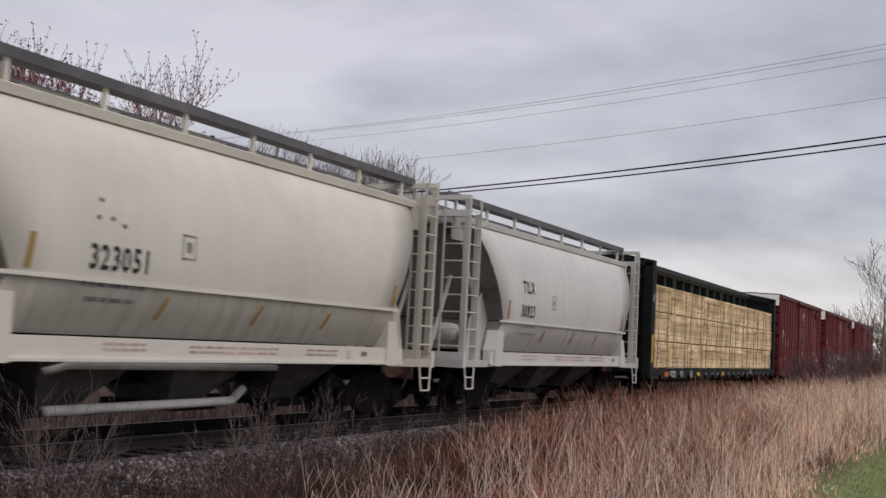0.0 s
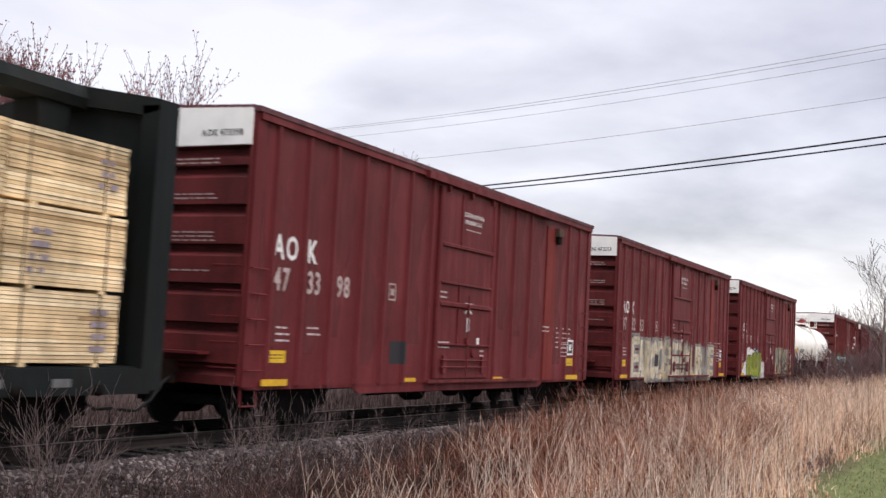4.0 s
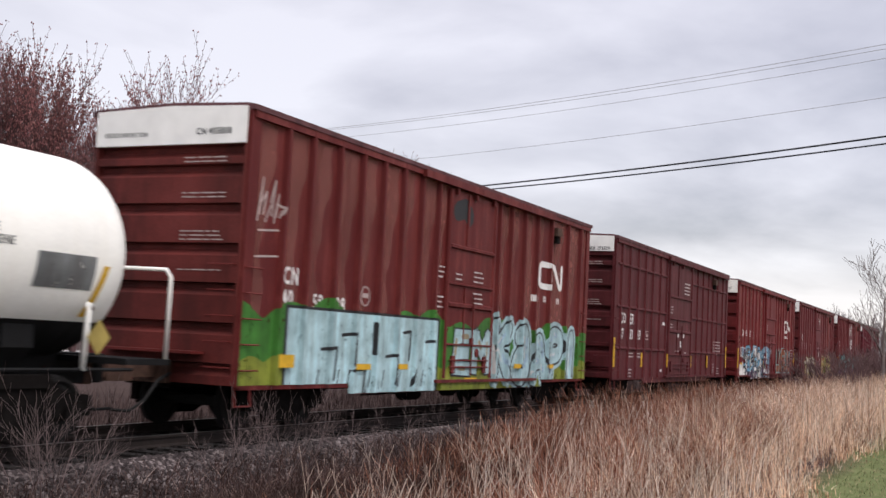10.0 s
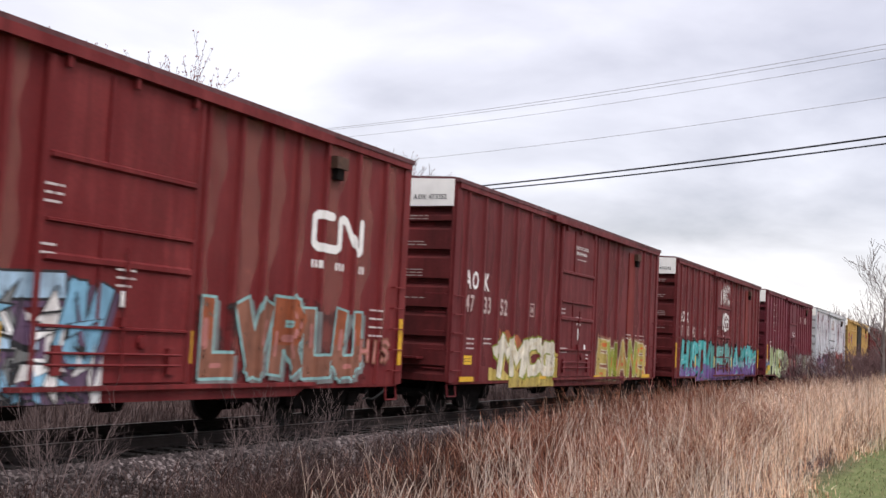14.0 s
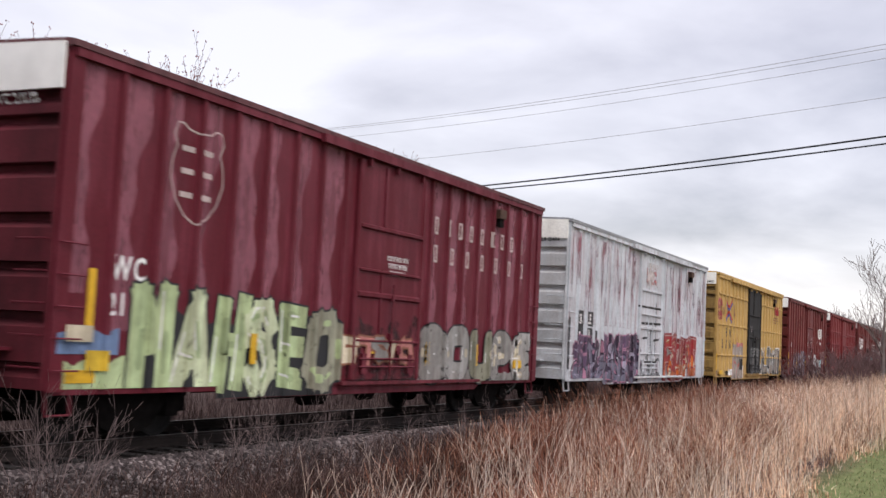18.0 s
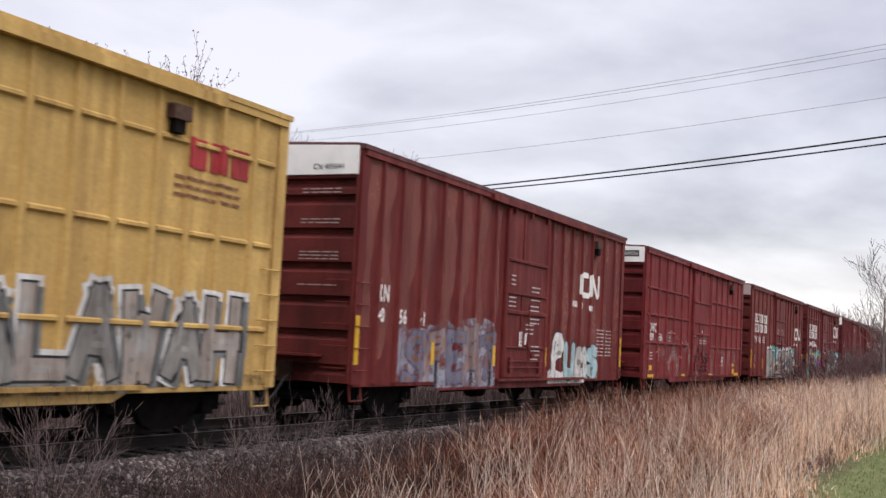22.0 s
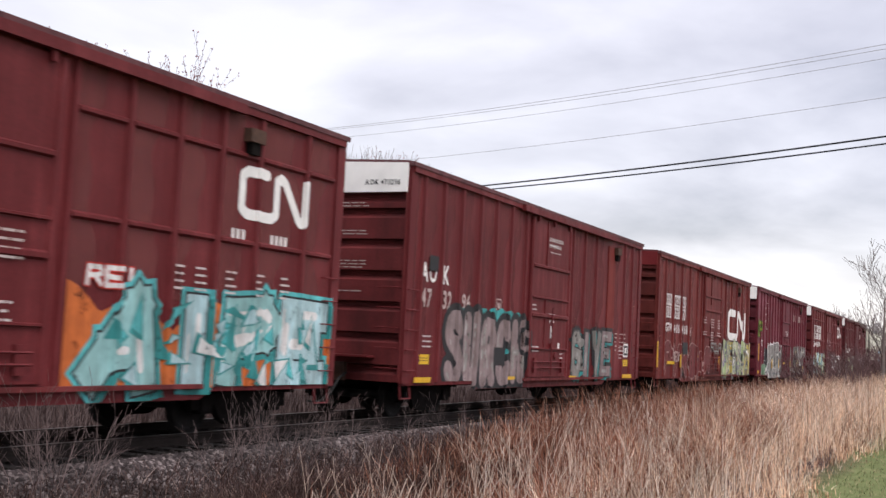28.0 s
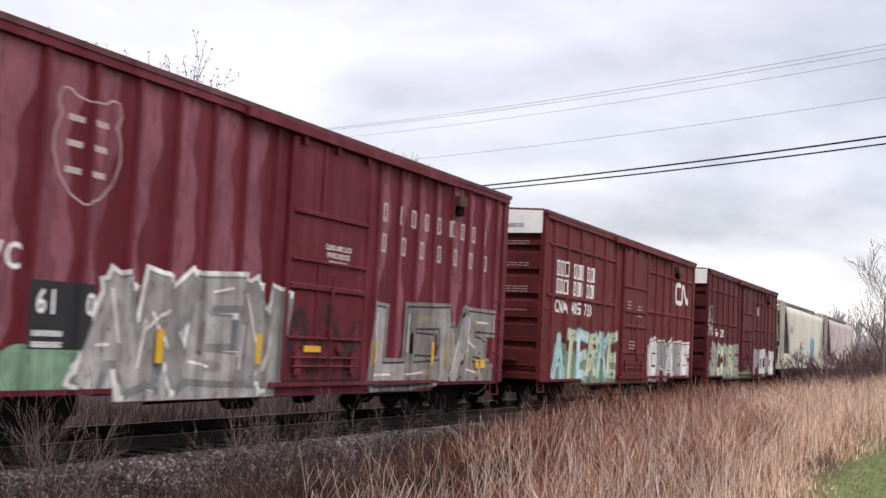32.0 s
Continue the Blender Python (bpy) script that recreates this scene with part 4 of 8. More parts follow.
INK = {k: ink(k, c) for k, c in dict(
    white=(0.75, 0.75, 0.74), silver=(0.36, 0.355, 0.34), cream=(0.60, 0.54, 0.40), khaki=(0.36, 0.31, 0.20), slate=(0.20, 0.21, 0.21), ash=(0.26, 0.25, 0.235),
    black=(0.018, 0.018, 0.02), sky=(0.20, 0.43, 0.60), ice=(0.42, 0.62, 0.66), aqua=(0.10, 0.48, 0.50), teal=(0.04, 0.28, 0.28), green=(0.05, 0.20, 0.03), lime=(0.30, 0.34, 0.05),
    mint=(0.42, 0.52, 0.28), yellow=(0.62, 0.42, 0.04), mustard=(0.46, 0.36, 0.10), orange=(0.62, 0.16, 0.04), red=(0.50, 0.04, 0.03), rose=(0.50, 0.20, 0.18), violet=(0.17, 0.09, 0.28),
    dusk=(0.26, 0.20, 0.20), sage=(0.30, 0.38, 0.20), plum=(0.13, 0.08, 0.14), blush=(0.50, 0.37, 0.35), lilac=(0.36, 0.33, 0.42), blue=(0.06, 0.12, 0.35), brown=(0.26, 0.11, 0.07), pink=(0.55, 0.14, 0.32),
    khaki_pale=(0.48, 0.42, 0.29), ice_blue=(0.36, 0.52, 0.66), moss=(0.22, 0.26, 0.035), sage_grey=(0.27, 0.27, 0.20), rust=(0.33, 0.09, 0.035), aqua_pale=(0.28, 0.52, 0.52), bone=(0.66, 0.63, 0.52), teal_mid=(0.06, 0.36, 0.36),
    sea=(0.12, 0.36, 0.33), mint_pale=(0.52, 0.58, 0.38), blue_dull=(0.16, 0.24, 0.40), sage_green=(0.18, 0.30, 0.20), slate_blue=(0.16, 0.155, 0.21), blood=(0.36, 0.035, 0.04), red_dull=(0.26, 0.03, 0.035), dust=(0.36, 0.315, 0.28),
    purple=(0.20, 0.06, 0.26), oxide=(0.14, 0.026, 0.027), yellow_pale=(0.52, 0.44, 0.13), plum_dark=(0.045, 0.03, 0.055), orchid=(0.42, 0.21, 0.30), orange_dull=(0.44, 0.12, 0.05)).items()}
def wash(name, c, scale, lo, hi, most=0.85, stretch=(1, 1, 0.5)):
    """Thin uneven paint, rubbed off in patches."""
    m = plain("wash_" + name, c, 0.75, 0, 0.2, 6)
    n, l = m.node_tree.nodes, m.node_tree.links
    f = noise_node(n, l, n.new("ShaderNodeTexCoord").outputs["Object"], scale, 6, 0.68, stretch)
    l.new(ramp_node(n, l, f, [(lo, (0, 0, 0)), (hi, (most,) * 3)]), n["Principled BSDF"].inputs["Alpha"])
    return m


INK.update(scuff=wash("scuff", (0.42, 0.30, 0.28), 2.4, 0.52, 0.66, 0.6), rust_rub=wash("rust_rub", (0.34, 0.14, 0.17), 1.7, 0.51, 0.64, 0.6, (2.4, 1, 0.3)), grime=wash("grime", (0.03, 0.025, 0.025), 2.6, 0.46, 0.62, 0.9, (1, 1, 0.8)), pale_rub=wash("pale_rub", (0.62, 0.55, 0.52), 2.2, 0.4, 0.6, 0.7, (1, 1, 1)), red_rub=wash("red_rub", (0.42, 0.09, 0.10), 2.6, 0.42, 0.55, 0.85, (0.6, 1, 2)), blue_rub=wash("blue_rub", (0.30, 0.30, 0.36), 2.0, 0.42, 0.58, 0.8, (1, 1, 1)))
CHALK = {k: wash("chalk_" + k, c, 1.3, 0.25, 0.5, a, (2.2, 1, 0.35)) for k, c, a in (("maroon", (0.27, 0.093, 0.122), 0.74), ("red", (0.235, 0.078, 0.064), 0.66), ("brown", (0.185, 0.05, 0.048), 0.55), ("plain", (0.165, 0.04, 0.041), 0.4))}
INK.update(grime_line=wash("grime_line", (0.018, 0.015, 0.015), 3.0, 0.3, 0.45, 0.95, (1, 1, 1)))
INK["dim"] = plain("dulled_white_stencil", (0.52, 0.46, 0.45), 0.65, 0, 0.15, 30)
INK.update(letter=WHITE_PAINT, faded=FADED_PAINT, type=BLACK_PAINT, plate=YELLOW_PLATE)


class Marks:
    """The paint on one car's side or end, with the list of its inks."""

    def __init__(self, seed):
        self.rng, self.polys, self.names, self.pieces, self.base, self.cuts = random.Random(seed), [], [], [], 2, []

    def cut(self, name):
        self.cuts.append((name, len(self.polys)))

    def groups(self):
        ends = [n for _, n in self.cuts[1:]] + [len(self.polys)]
        return [(name, self.polys[a:b], "") for (name, a), b in zip(self.cuts, ends) if b > a]

    def top(self):
        """Over the sprayed pieces laid so far."""
        return self.base if self.pieces else 0

    def k(self, name):
        if name not in self.names:
            self.names.append(name)
        return self.names.index(name)

    def text(self, s, u, v, h, col="letter", squeeze=0.8):
        self.cut("number" if s[-1].isdigit() else "lettering")
        self.polys += text_polys(s, u, v, h, squeeze, 1 + self.top(), self.k(col))
        return self

    def bars(self, u, v, h, count, col="letter", w=0.55, gap=0.28):
        self.cut("stencil")
        self.polys += letter_bars(u, v, h, count, w, gap, self.k(col))
        return self

    def print(self, u, v, w, rows, col="dim", pitch=0.1, h=0.045):
        self.cut("stencil")
        self.polys += [(p, la + self.top(), mi) for p, la, mi in stencil(self.rng, u, v, w, rows, pitch, h * 0.66, self.k(col))]
        return self

    def box(self, u, v, w, h, col="letter"):
        self.cut("painted_plate")
        self.polys += bar(u, v, w, h, 0.3 + self.top(), self.k(col))
        return self

    def rub(self, u0, u1, v0, v1, col):
        """A worn or dirty stretch of the side, with an uneven edge."""
        self.cut("worn_patch")
        top = [(u1 + (u0 - u1) * i / 12, v1 + self.rng.uniform(-0.25, 0.1)) for i in range(13)]
        self.polys.append(([(u0, v0), (u1, v0)] + top, 0.5 if col != "grime" else 0.8, self.k(col)))
        return self

    def ring(self, u, v, w, h, col="letter", t=0.025):
        self.cut("stencil")
        for a in ((u, v, w, t), (u, v + h - t, w, t), (u, v, t, h), (u + w - t, v, t, h), (u + w * 0.3, v + h * 0.3, w * 0.4, h * 0.4)):
            self.polys += bar(*a, 1.3 + self.top(), self.k(col))
        return self

    def line(self, pts, w, col, layer=3, name="paint_mark"):
        if name:
            self.cut(name)
        self.polys += stroke(pts, w, layer, self.k(col), 8)
        return self

    def word(self, s, u0, u1, v0, v1, fills, line="type", **kw):
        """A sprayed word, each letter a piece of its own."""
        for key in ("halo", "low", "shade", "shine", "fleck"):
            if kw.get(key):
                kw[key] = self.k(kw[key])
        for mine in sprayed_word(self.rng, s, u0, u1, v0, v1, [self.k(f) for f in fills], self.k(line), **kw):
            self.pieces.append([(p, la + self.base, mi) for p, la, mi in mine])
        self.base += 6
        return self

    def field(self, u0, u1, v0, v1, col, bump=0.16, pitch=0.5, rise=0.0):
        """A sprayed ground with a scalloped upper edge."""
        n = max(3, int((u1 - u0) / 0.09))
        us = [u0 + (u1 - u0) * i / n for i in range(n + 1)]
        ph = self.rng.uniform(0, 3)
        tops = [v1 + rise * (u - u0) / (u1 - u0) - bump * (1 - abs(math.sin((u + ph) * math.pi / pitch))) - bump * 0.5 * math.sin(u * 1.7 + ph) for u in us]
        self.pieces.append([([(a, v0), (b, v0), (b, q), (a, p)], self.base, self.k(col)) for a, b, p, q in zip(us, us[1:], tops, tops[1:])])
        self.base += 1.5
        return self

    def shards(self, u0, u1, v0, v1, count, fills, line="type"):
        made = shards(self.rng, u0, u1, v0, v1, count, [self.k(f) for f in fills], self.k(line))
        self.pieces[-1] += [(p, la + self.base - 6, mi) for p, la, mi in made]
        self.base += 6
        return self

    def emblem(self, u, v, w, h, t, col="letter"):
        """The railway's mark: one continuous band, bent twice."""
        self.line([(u + w * 0.37, v + h), (u + w * 0.08, v + h), (u, v + h * 0.88), (u, v + h * 0.12), (u + w * 0.08, v), (u + w * 0.46, v), (u + w * 0.53, v + h * 0.12)], t, col, 3, "emblem")
        self.line([(u + w * 0.53, v + h * 0.12), (u + w * 0.53, v + h * 0.92), (u + w * 0.59, v + h), (u + w * 0.66, v + h * 0.92), (u + w * 0.9, v + h * 0.1), (u + w * 0.95, v + h * 0.02), (u + w, v + h * 0.12), (u + w, v + h)], t, col, 3, "")
        return self

    def shield(self, u, v, w, h, col="letter"):
        """An outlined shield with three faint bands inside."""
        p = [(0.5, 0), (0.3, 0.07), (0.13, 0.22), (0.03, 0.42), (0.04, 0.6), (0.11, 0.74), (0.05, 0.85), (0.1, 0.96), (0.2, 0.97), (0.3, 0.92), (0.5, 0.9)]
        p += [(1 - a, b) for a, b in p[-2::-1]]
        self.line([(u + a * w, v + b * h) for a, b in p], 0.022, "faded", 1, "shield")
        for a in (0.25, 0.48, 0.7):
            self.box(u + 0.2 * w, v + a * h, 0.22 * w, 0.055 * h, "faded")
            self.box(u + 0.54 * w, v + a * h, 0.22 * w, 0.055 * h, "faded")
        return self

    def inks(self):
        return [INK[n] for n in self.names]


def road_number(m, mark, digits, v_mark=2.68, v_num=2.19, h=0.37, col="letter", ncol=None, us=(0.66, 1.62, 2.55)):
    """Letters above, figures below, in pairs between the posts."""
    for s, u in zip(mark, us):
        m.text(s, u, v_mark, h, col)
    for s, u in zip(digits, us):
        m.text(s, u + 0.04, v_num, h * 0.95, ncol or col)
    return m


def pulp_car_marks(seed, digits):
    """The marks that the cars with pale end panels share."""
    m = Marks(seed)
    road_number(m, ("AO", "K"), digits, ncol="faded")
    m.ring(4.45, 2.23, 0.27, 0.31, "faded")
    m.text("CLOSE AND LOCK DOORS", 7.48, 4.14, 0.085, squeeze=0.62).text("BEFORE MOVING CAR", 7.54, 3.99, 0.085, squeeze=0.62).print(7.62, 3.86, 0.75, 1, h=0.03)
    m.print(6.48, 2.5, 0.35, 2).print(6.5, 1.5, 0.55, 2)
    m.box(7.85, 1.75, 0.14, 0.3).line([(7.75, 2.15), (7.9, 2.25), (8.05, 2.15)], 0.05, "letter").box(7.72, 2.3, 0.4, 0.05)
    m.box(8.4, 1.5, 0.14, 0.14).print(8.6, 1.45, 0.2, 3)
    m.print(0.85, 1.6, 0.38, 3).print(1.75, 1.62, 0.4, 2)
    for u in (13.5, 13.95, 14.4):
        m.print(u, 2.0, 0.2, 5, "faded", 0.12)
    m.print(12.5, 2.0, 0.4, 2).box(14.4, 1.34, 0.46, 0.4, "type").ring(14.4, 1.34, 0.46, 0.4, t=0.05).print(13.9, 1.6, 0.3, 4, h=0.035)
    m.box(0.66, 1.07, 0.5, 0.19, "plate").box(0.72, 1.13, 0.38, 0.02, "type").box(0.72, 1.18, 0.38, 0.02, "type").box(14.3, 1.07, 0.56, 0.19, "plate").box(14.36, 1.12, 0.44, 0.02, "type").box(14.36, 1.18, 0.44, 0.02, "type")
    return m


def end_print(text, seed, note=True, rows=True, letter_v=4.45, col="type"):
    m = Marks(seed)
    if text:
        m.text(text, 0.52, letter_v, 0.1, col, 0.85)
    if note:
        m.text("EXCESS HEIGHT CAR", -1.25, letter_v, 0.065, col, 0.85)
    if rows:
        for v, n in ((4.1, 2), (3.56, 2), (2.98, 3), (2.4, 1)):
            m.print(-0.2 + 0.25 * (seed % 3), v, 0.8, n, "faded", 0.062, 0.03)
    return m


def gtw_end():
    m = end_print("", 19, False)
    m.box(0.0, 4.6, 0.72, 0.13, "white")
    return m.text("GTW 406468", 0.04, 4.63, 0.08, "slate", 0.8)


def dwc_end():
    """Black plate with white number at one side of the pale panel, faded print at the other."""
    m = Marks(15)
    m.box(0.28, 4.55, 0.98, 0.2, "type").print(-1.15, 4.62, 0.6, 1, "ash", 0.06, 0.05)
    m.text("DWC 409556", 0.33, 4.59, 0.12, "white", 0.8)
    for v, n in ((4.2, 2), (3.62, 1), (3.05, 1), (2.45, 1)):
        m.print(-0.45, v, 0.85, n, "faded", 0.062, 0.03)
    return m


BROWNS = {k: car_paint("oxide_brown_" + k, c, wear=w, amount=a, rough=0.56, blotch=(0.242, 0.05456, 0.0551) if k == "faded" else None, drip=d) for k, c, w, a, d in (
    ("plain", (0.1298, 0.01804, 0.02042), (0.0682, 0.00968, 0.0114), 0.35, (0.0968, 0.01188, 0.01378)), ("red", (0.1562, 0.01892, 0.01947), (0.0715, 0.00792, 0.00855), 0.4, (0.1155, 0.00924, 0.01092)),
    ("dark", (0.0946, 0.01452, 0.01757), (0.0495, 0.00792, 0.0095), 0.35, (0.0726, 0.01012, 0.01235)), ("chestnut", (0.1452, 0.02332, 0.02042), (0.066, 0.00792, 0.00855), 0.4, (0.0935, 0.01012, 0.01045)),
    ("maroon", (0.1265, 0.01716, 0.0285), (0.066, 0.00792, 0.01235), 0.4, (0.0935, 0.00704, 0.01378)), ("faded", (0.1738, 0.0198, 0.02137), (0.088, 0.00836, 0.009975), 0.4, (0.1265, 0.00924, 0.0114)))}
# near-black streaks on the ends: soot, and the gap's shade put into the paint
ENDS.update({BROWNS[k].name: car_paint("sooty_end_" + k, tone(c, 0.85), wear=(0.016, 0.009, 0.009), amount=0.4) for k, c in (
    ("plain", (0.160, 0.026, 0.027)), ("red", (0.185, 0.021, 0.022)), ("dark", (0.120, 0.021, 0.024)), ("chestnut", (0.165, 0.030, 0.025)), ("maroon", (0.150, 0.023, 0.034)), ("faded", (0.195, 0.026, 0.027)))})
PALE_END = plain("pale_end_panel", (0.92, 0.91, 0.87), 0.6, 0, 0.07, 3)
RUSTY_END = car_paint("rust_stained_panel", (0.88, 0.85, 0.78), wear=(0.42, 0.2, 0.1), amount=0.3, streak=(0.62, 0.44, 0.3))
POSTS_A = (0.61, 1.51, 2.39, 3.36, 4.24, 5.13, 6.07, 9.45, 10.44, 11.45, 14.18, 15.0)
POSTS_N = (0.82, 1.6, 2.5, 3.38, 4.24, 5.1, 6.1, 9.75, 10.55, 11.3, 12.1, 12.95, 14.0, 15.0)
POSTS_W = (0.72, 1.78, 2.86, 3.95, 4.98, 6.05, 9.6, 10.6, 11.6, 12.55, 13.5, 14.8)
STRIP_LOW = ((0.45, 0.72, 0.7, 0.1), (5.2, 0.74, 0.5, 0.07), (9.4, 0.74, 0.5, 0.07), (14.2, 0.72, 0.9, 0.11))
STRIP_UP = ((0.03, 1.05, 0.13, 0.85), (3.12, 1.05, 0.13, 0.45), (6.1, 1.05, 0.13, 0.45), (9.5, 1.05, 0.13, 0.45), (12.2, 1.05, 0.13, 0.45), (15.75, 1.05, 0.13, 0.85))
KIT_A = dict(chalk=CHALK["plain"], plate_paint=car_paint("patched_red_paint", (0.155, 0.02, 0.016), wear=(0.09, 0.013, 0.012), amount=0.4), posts=POSTS_A, wide=((12.55, 13.2),), white_end=(PALE_END, 4.31), reflect=STRIP_LOW)


def placed(m, e, **kw):
    kw["marks"] = m.groups() + [("graffiti", p, "sprayed graffiti letter or ground") for p in m.pieces]
    kw["inks"] = m.inks()
    if e:
        kw["end_marks"], kw["end_inks"] = e.polys, e.inks()
    return kw


def build_boxcars():
    B = BROWNS
    # four brown cars with pale end panels
    m = pulp_car_marks(4, ("47", "33", "98"))
    m.box(4.6, 1.07, 0.62, 0.42, "type")
    boxcar("oxide-brown ribbed boxcar with white stencils and no graffiti", -128.75, B["plain"], **placed(m, end_print("AOK 473398", 1), **KIT_A))
    m = pulp_car_marks(5, ("47", "32", "53"))
    m.word("EARCDGS", 1.7, 6.95, 0.62, 2.02, ("cream", "cream", "khaki_pale"), "slate", halo="ash", shade="slate", fleck="silver", fat=0.34, slant=0.12, rise=-0.06)
    m.word("EWYL", 6.85, 9.95, 0.68, 1.9, ("cream", "khaki_pale"), "slate", halo="ash", shade="slate", fleck="silver", fat=0.32, slant=0.08)
    m.word("RUE", 10.2, 13.25, 0.68, 1.9, ("cream", "silver"), "slate", halo="ash", fleck="khaki", fat=0.3).box(4.27, 1.08, 0.6, 0.38, "type")
    boxcar("oxide-brown ribbed boxcar with cream and grey graffiti", -110.15, B["plain"], **placed(m, end_print("AOK 473253", 2), **KIT_A))
    m = pulp_car_marks(6, ("47", "32", "70"))
    m.field(0.95, 2.1, 0.6, 1.1, "white", 0.2, 0.7, 0.45).field(1.5, 6.2, 0.56, 1.25, "ice_blue", 0.16, 0.6, -0.1).field(2.0, 4.6, 0.9, 1.95, "white", 0.1, 0.7).field(3.4, 4.5, 1.0, 2.05, "sky", 0.2, 0.5)
    m.word("MeS", 1.95, 5.6, 0.56, 1.86, ("moss",), "type", fleck="lime", low="lime", split=0.3, fat=0.33, slant=0.04, soft=True).line([(5.0, 1.5), (5.25, 1.55), (5.55, 1.72), (5.35, 1.4)], 0.1, "moss", 12).box(4.35, 1.1, 0.5, 0.36, "dusk")
    m.field(5.6, 6.2, 0.6, 1.3, "white", 0.2, 0.3).line([(5.75, 0.75), (5.9, 0.95), (6.05, 0.8)], 0.07, "blue", 14)
    m.word("BEWA", 9.3, 13.5, 0.7, 2.05, ("sage_grey", "khaki"), "slate", halo="khaki", shine="cream", fleck="ash", fat=0.28, wild=0.08)
    boxcar("oxide-brown ribbed boxcar with green and blue graffiti", -91.81, B["plain"], **placed(m, end_print("AOK 473270", 3), **KIT_A))
    # brown car with the pale blue piece
    m = Marks(8)
    m.text("CN", 1.11, 2.3, 0.27, squeeze=0.72).text("40", 1.1, 1.96, 0.25).text("58", 2.0, 1.94, 0.25).text("08", 2.72, 1.93, 0.25)
    m.line([(3.73 + 0.16 * math.cos(a * 0.5236), 2.25 + 0.17 * math.sin(a * 0.5236)) for a in range(13)], 0.025, "faded", 1).box(3.62, 2.22, 0.22, 0.08, "faded")
    for i in range(6):
        u = 0.3 + 0.11 * i
        m.line([(u, 3.2 + 0.3 * (i % 2)), (u + 0.12, 3.85 - 0.2 * (i % 3)), (u + 0.05, 3.3)], 0.035, "faded", 1)
    m.line([(0.3, 2.65), (0.9, 2.7)], 0.03, "faded", 1).line([(0.35, 3.05), (0.9, 3.1)], 0.03, "faded", 1)
    m.field(0.03, 15.9, 0.56, 2.05, "green", 0.22, 1.3).field(0.05, 15.9, 0.56, 1.15, "moss", 0.15, 0.9)
    m.field(1.22, 6.8, 0.56, 1.98, "type", 0.0, 9).field(1.3, 6.72, 0.56, 1.93, "ice", 0.0, 9)
    for u, a, b in ((2.35, 1.3, 0.5), (3.0, 1.55, 0.4), (3.35, 0.95, 0.5), (4.1, 1.75, 0.0), (4.6, 1.2, 0.35), (5.25, 1.65, 0.3), (5.75, 1.0, 0.0), (6.2, 1.5, 0.35)):
        m.line([(u, a), (u + b, a + 0.03), (u + b * 0.9, a - 0.5)], 0.06, "type", 9, "graffiti").line([(u - 0.12, 0.66), (u - 0.05, 0.95)], 0.04, "type", 9, "graffiti")
    m.base += 3
    m.word("EM", 7.35, 9.25, 0.85, 1.82, ("ice", "ice"), "type", fleck="khaki", fat=0.3).rub(7.0, 9.3, 0.8, 1.25, "grime")
    m.word("KaAPI", 9.45, 15.3, 0.6, 2.12, ("ice",), "type", halo="ice", fleck="ice_blue", shine="white", fat=0.33, slant=0.03, soft=True, edge=0.05)
    m.emblem(12.3, 3.0, 1.55, 0.54, 0.145).bars(11.75, 2.6, 0.16, 3).bars(12.6, 2.62, 0.14, 2).bars(13.55, 2.62, 0.14, 2)
    m.print(6.6, 3.0, 0.25, 3).print(7.3, 2.9, 0.3, 2).print(8.2, 3.0, 0.5, 3).print(8.2, 2.55, 0.5, 4).print(6.6, 2.4, 0.25, 3)
    m.line([(7.3, 4.2), (7.7, 4.3), (7.9, 4.15)], 0.42, "type", 0)
    boxcar("weathered red-brown boxcar with pale blue block graffiti", -57.42, B["chestnut"], chalk=CHALK["red"], **placed(m, end_print("CN 405808", 5), posts=(0.99, 1.72, 2.59, 3.37, 4.15, 4.93, 5.7, 6.45, 9.6, 10.3, 11.15, 12.0, 12.95, 14.2, 15.2),
           door=(6.9, 9.35), white_end=(PALE_END, 4.31), reflect=((1.0, 1.0, 0.42, 0.2), (3.4, 0.97, 0.5, 0.1), (5.0, 0.97, 0.5, 0.1), (8.0, 0.72, 0.6, 0.08), (10.7, 1.0, 0.4, 0.1), (12.9, 1.0, 0.4, 0.1), (14.5, 1.0, 0.3, 0.3)), post_d=0.08))
    # brown car with horizontal rails
    m = Marks(9)
    road_number(m, ("CO", "ER"), ("17", "33", "59"), 2.36, 1.9, 0.31, us=(0.75, 1.72, 2.58))
    m.ring(3.55, 1.92, 0.32, 0.28, "faded").print(8.35, 4.0, 0.8, 4, pitch=0.12, h=0.07).print(6.5, 3.1, 0.3, 3).print(6.5, 2.5, 0.3, 2).box(5.6, 2.45, 0.3, 0.1)
    m.print(1.75, 1.45, 0.45, 2).print(2.6, 1.45, 0.45, 2).print(1.75, 0.95, 0.35, 3).box(7.9, 1.75, 0.16, 0.22).box(7.5, 2.1, 0.2, 0.12).box(8.3, 2.1, 0.2, 0.12).box(5.5, 0.9, 0.2, 0.08).print(7.2, 1.6, 0.5, 1).print(8.5, 1.55, 0.5, 2)
    for u in (13.4, 13.9, 14.3, 14.6):
        m.print(u, 2.05, 0.25, 5, pitch=0.12)
    m.print(13.3, 1.15, 0.4, 4).print(14.3, 1.0, 0.4, 3)
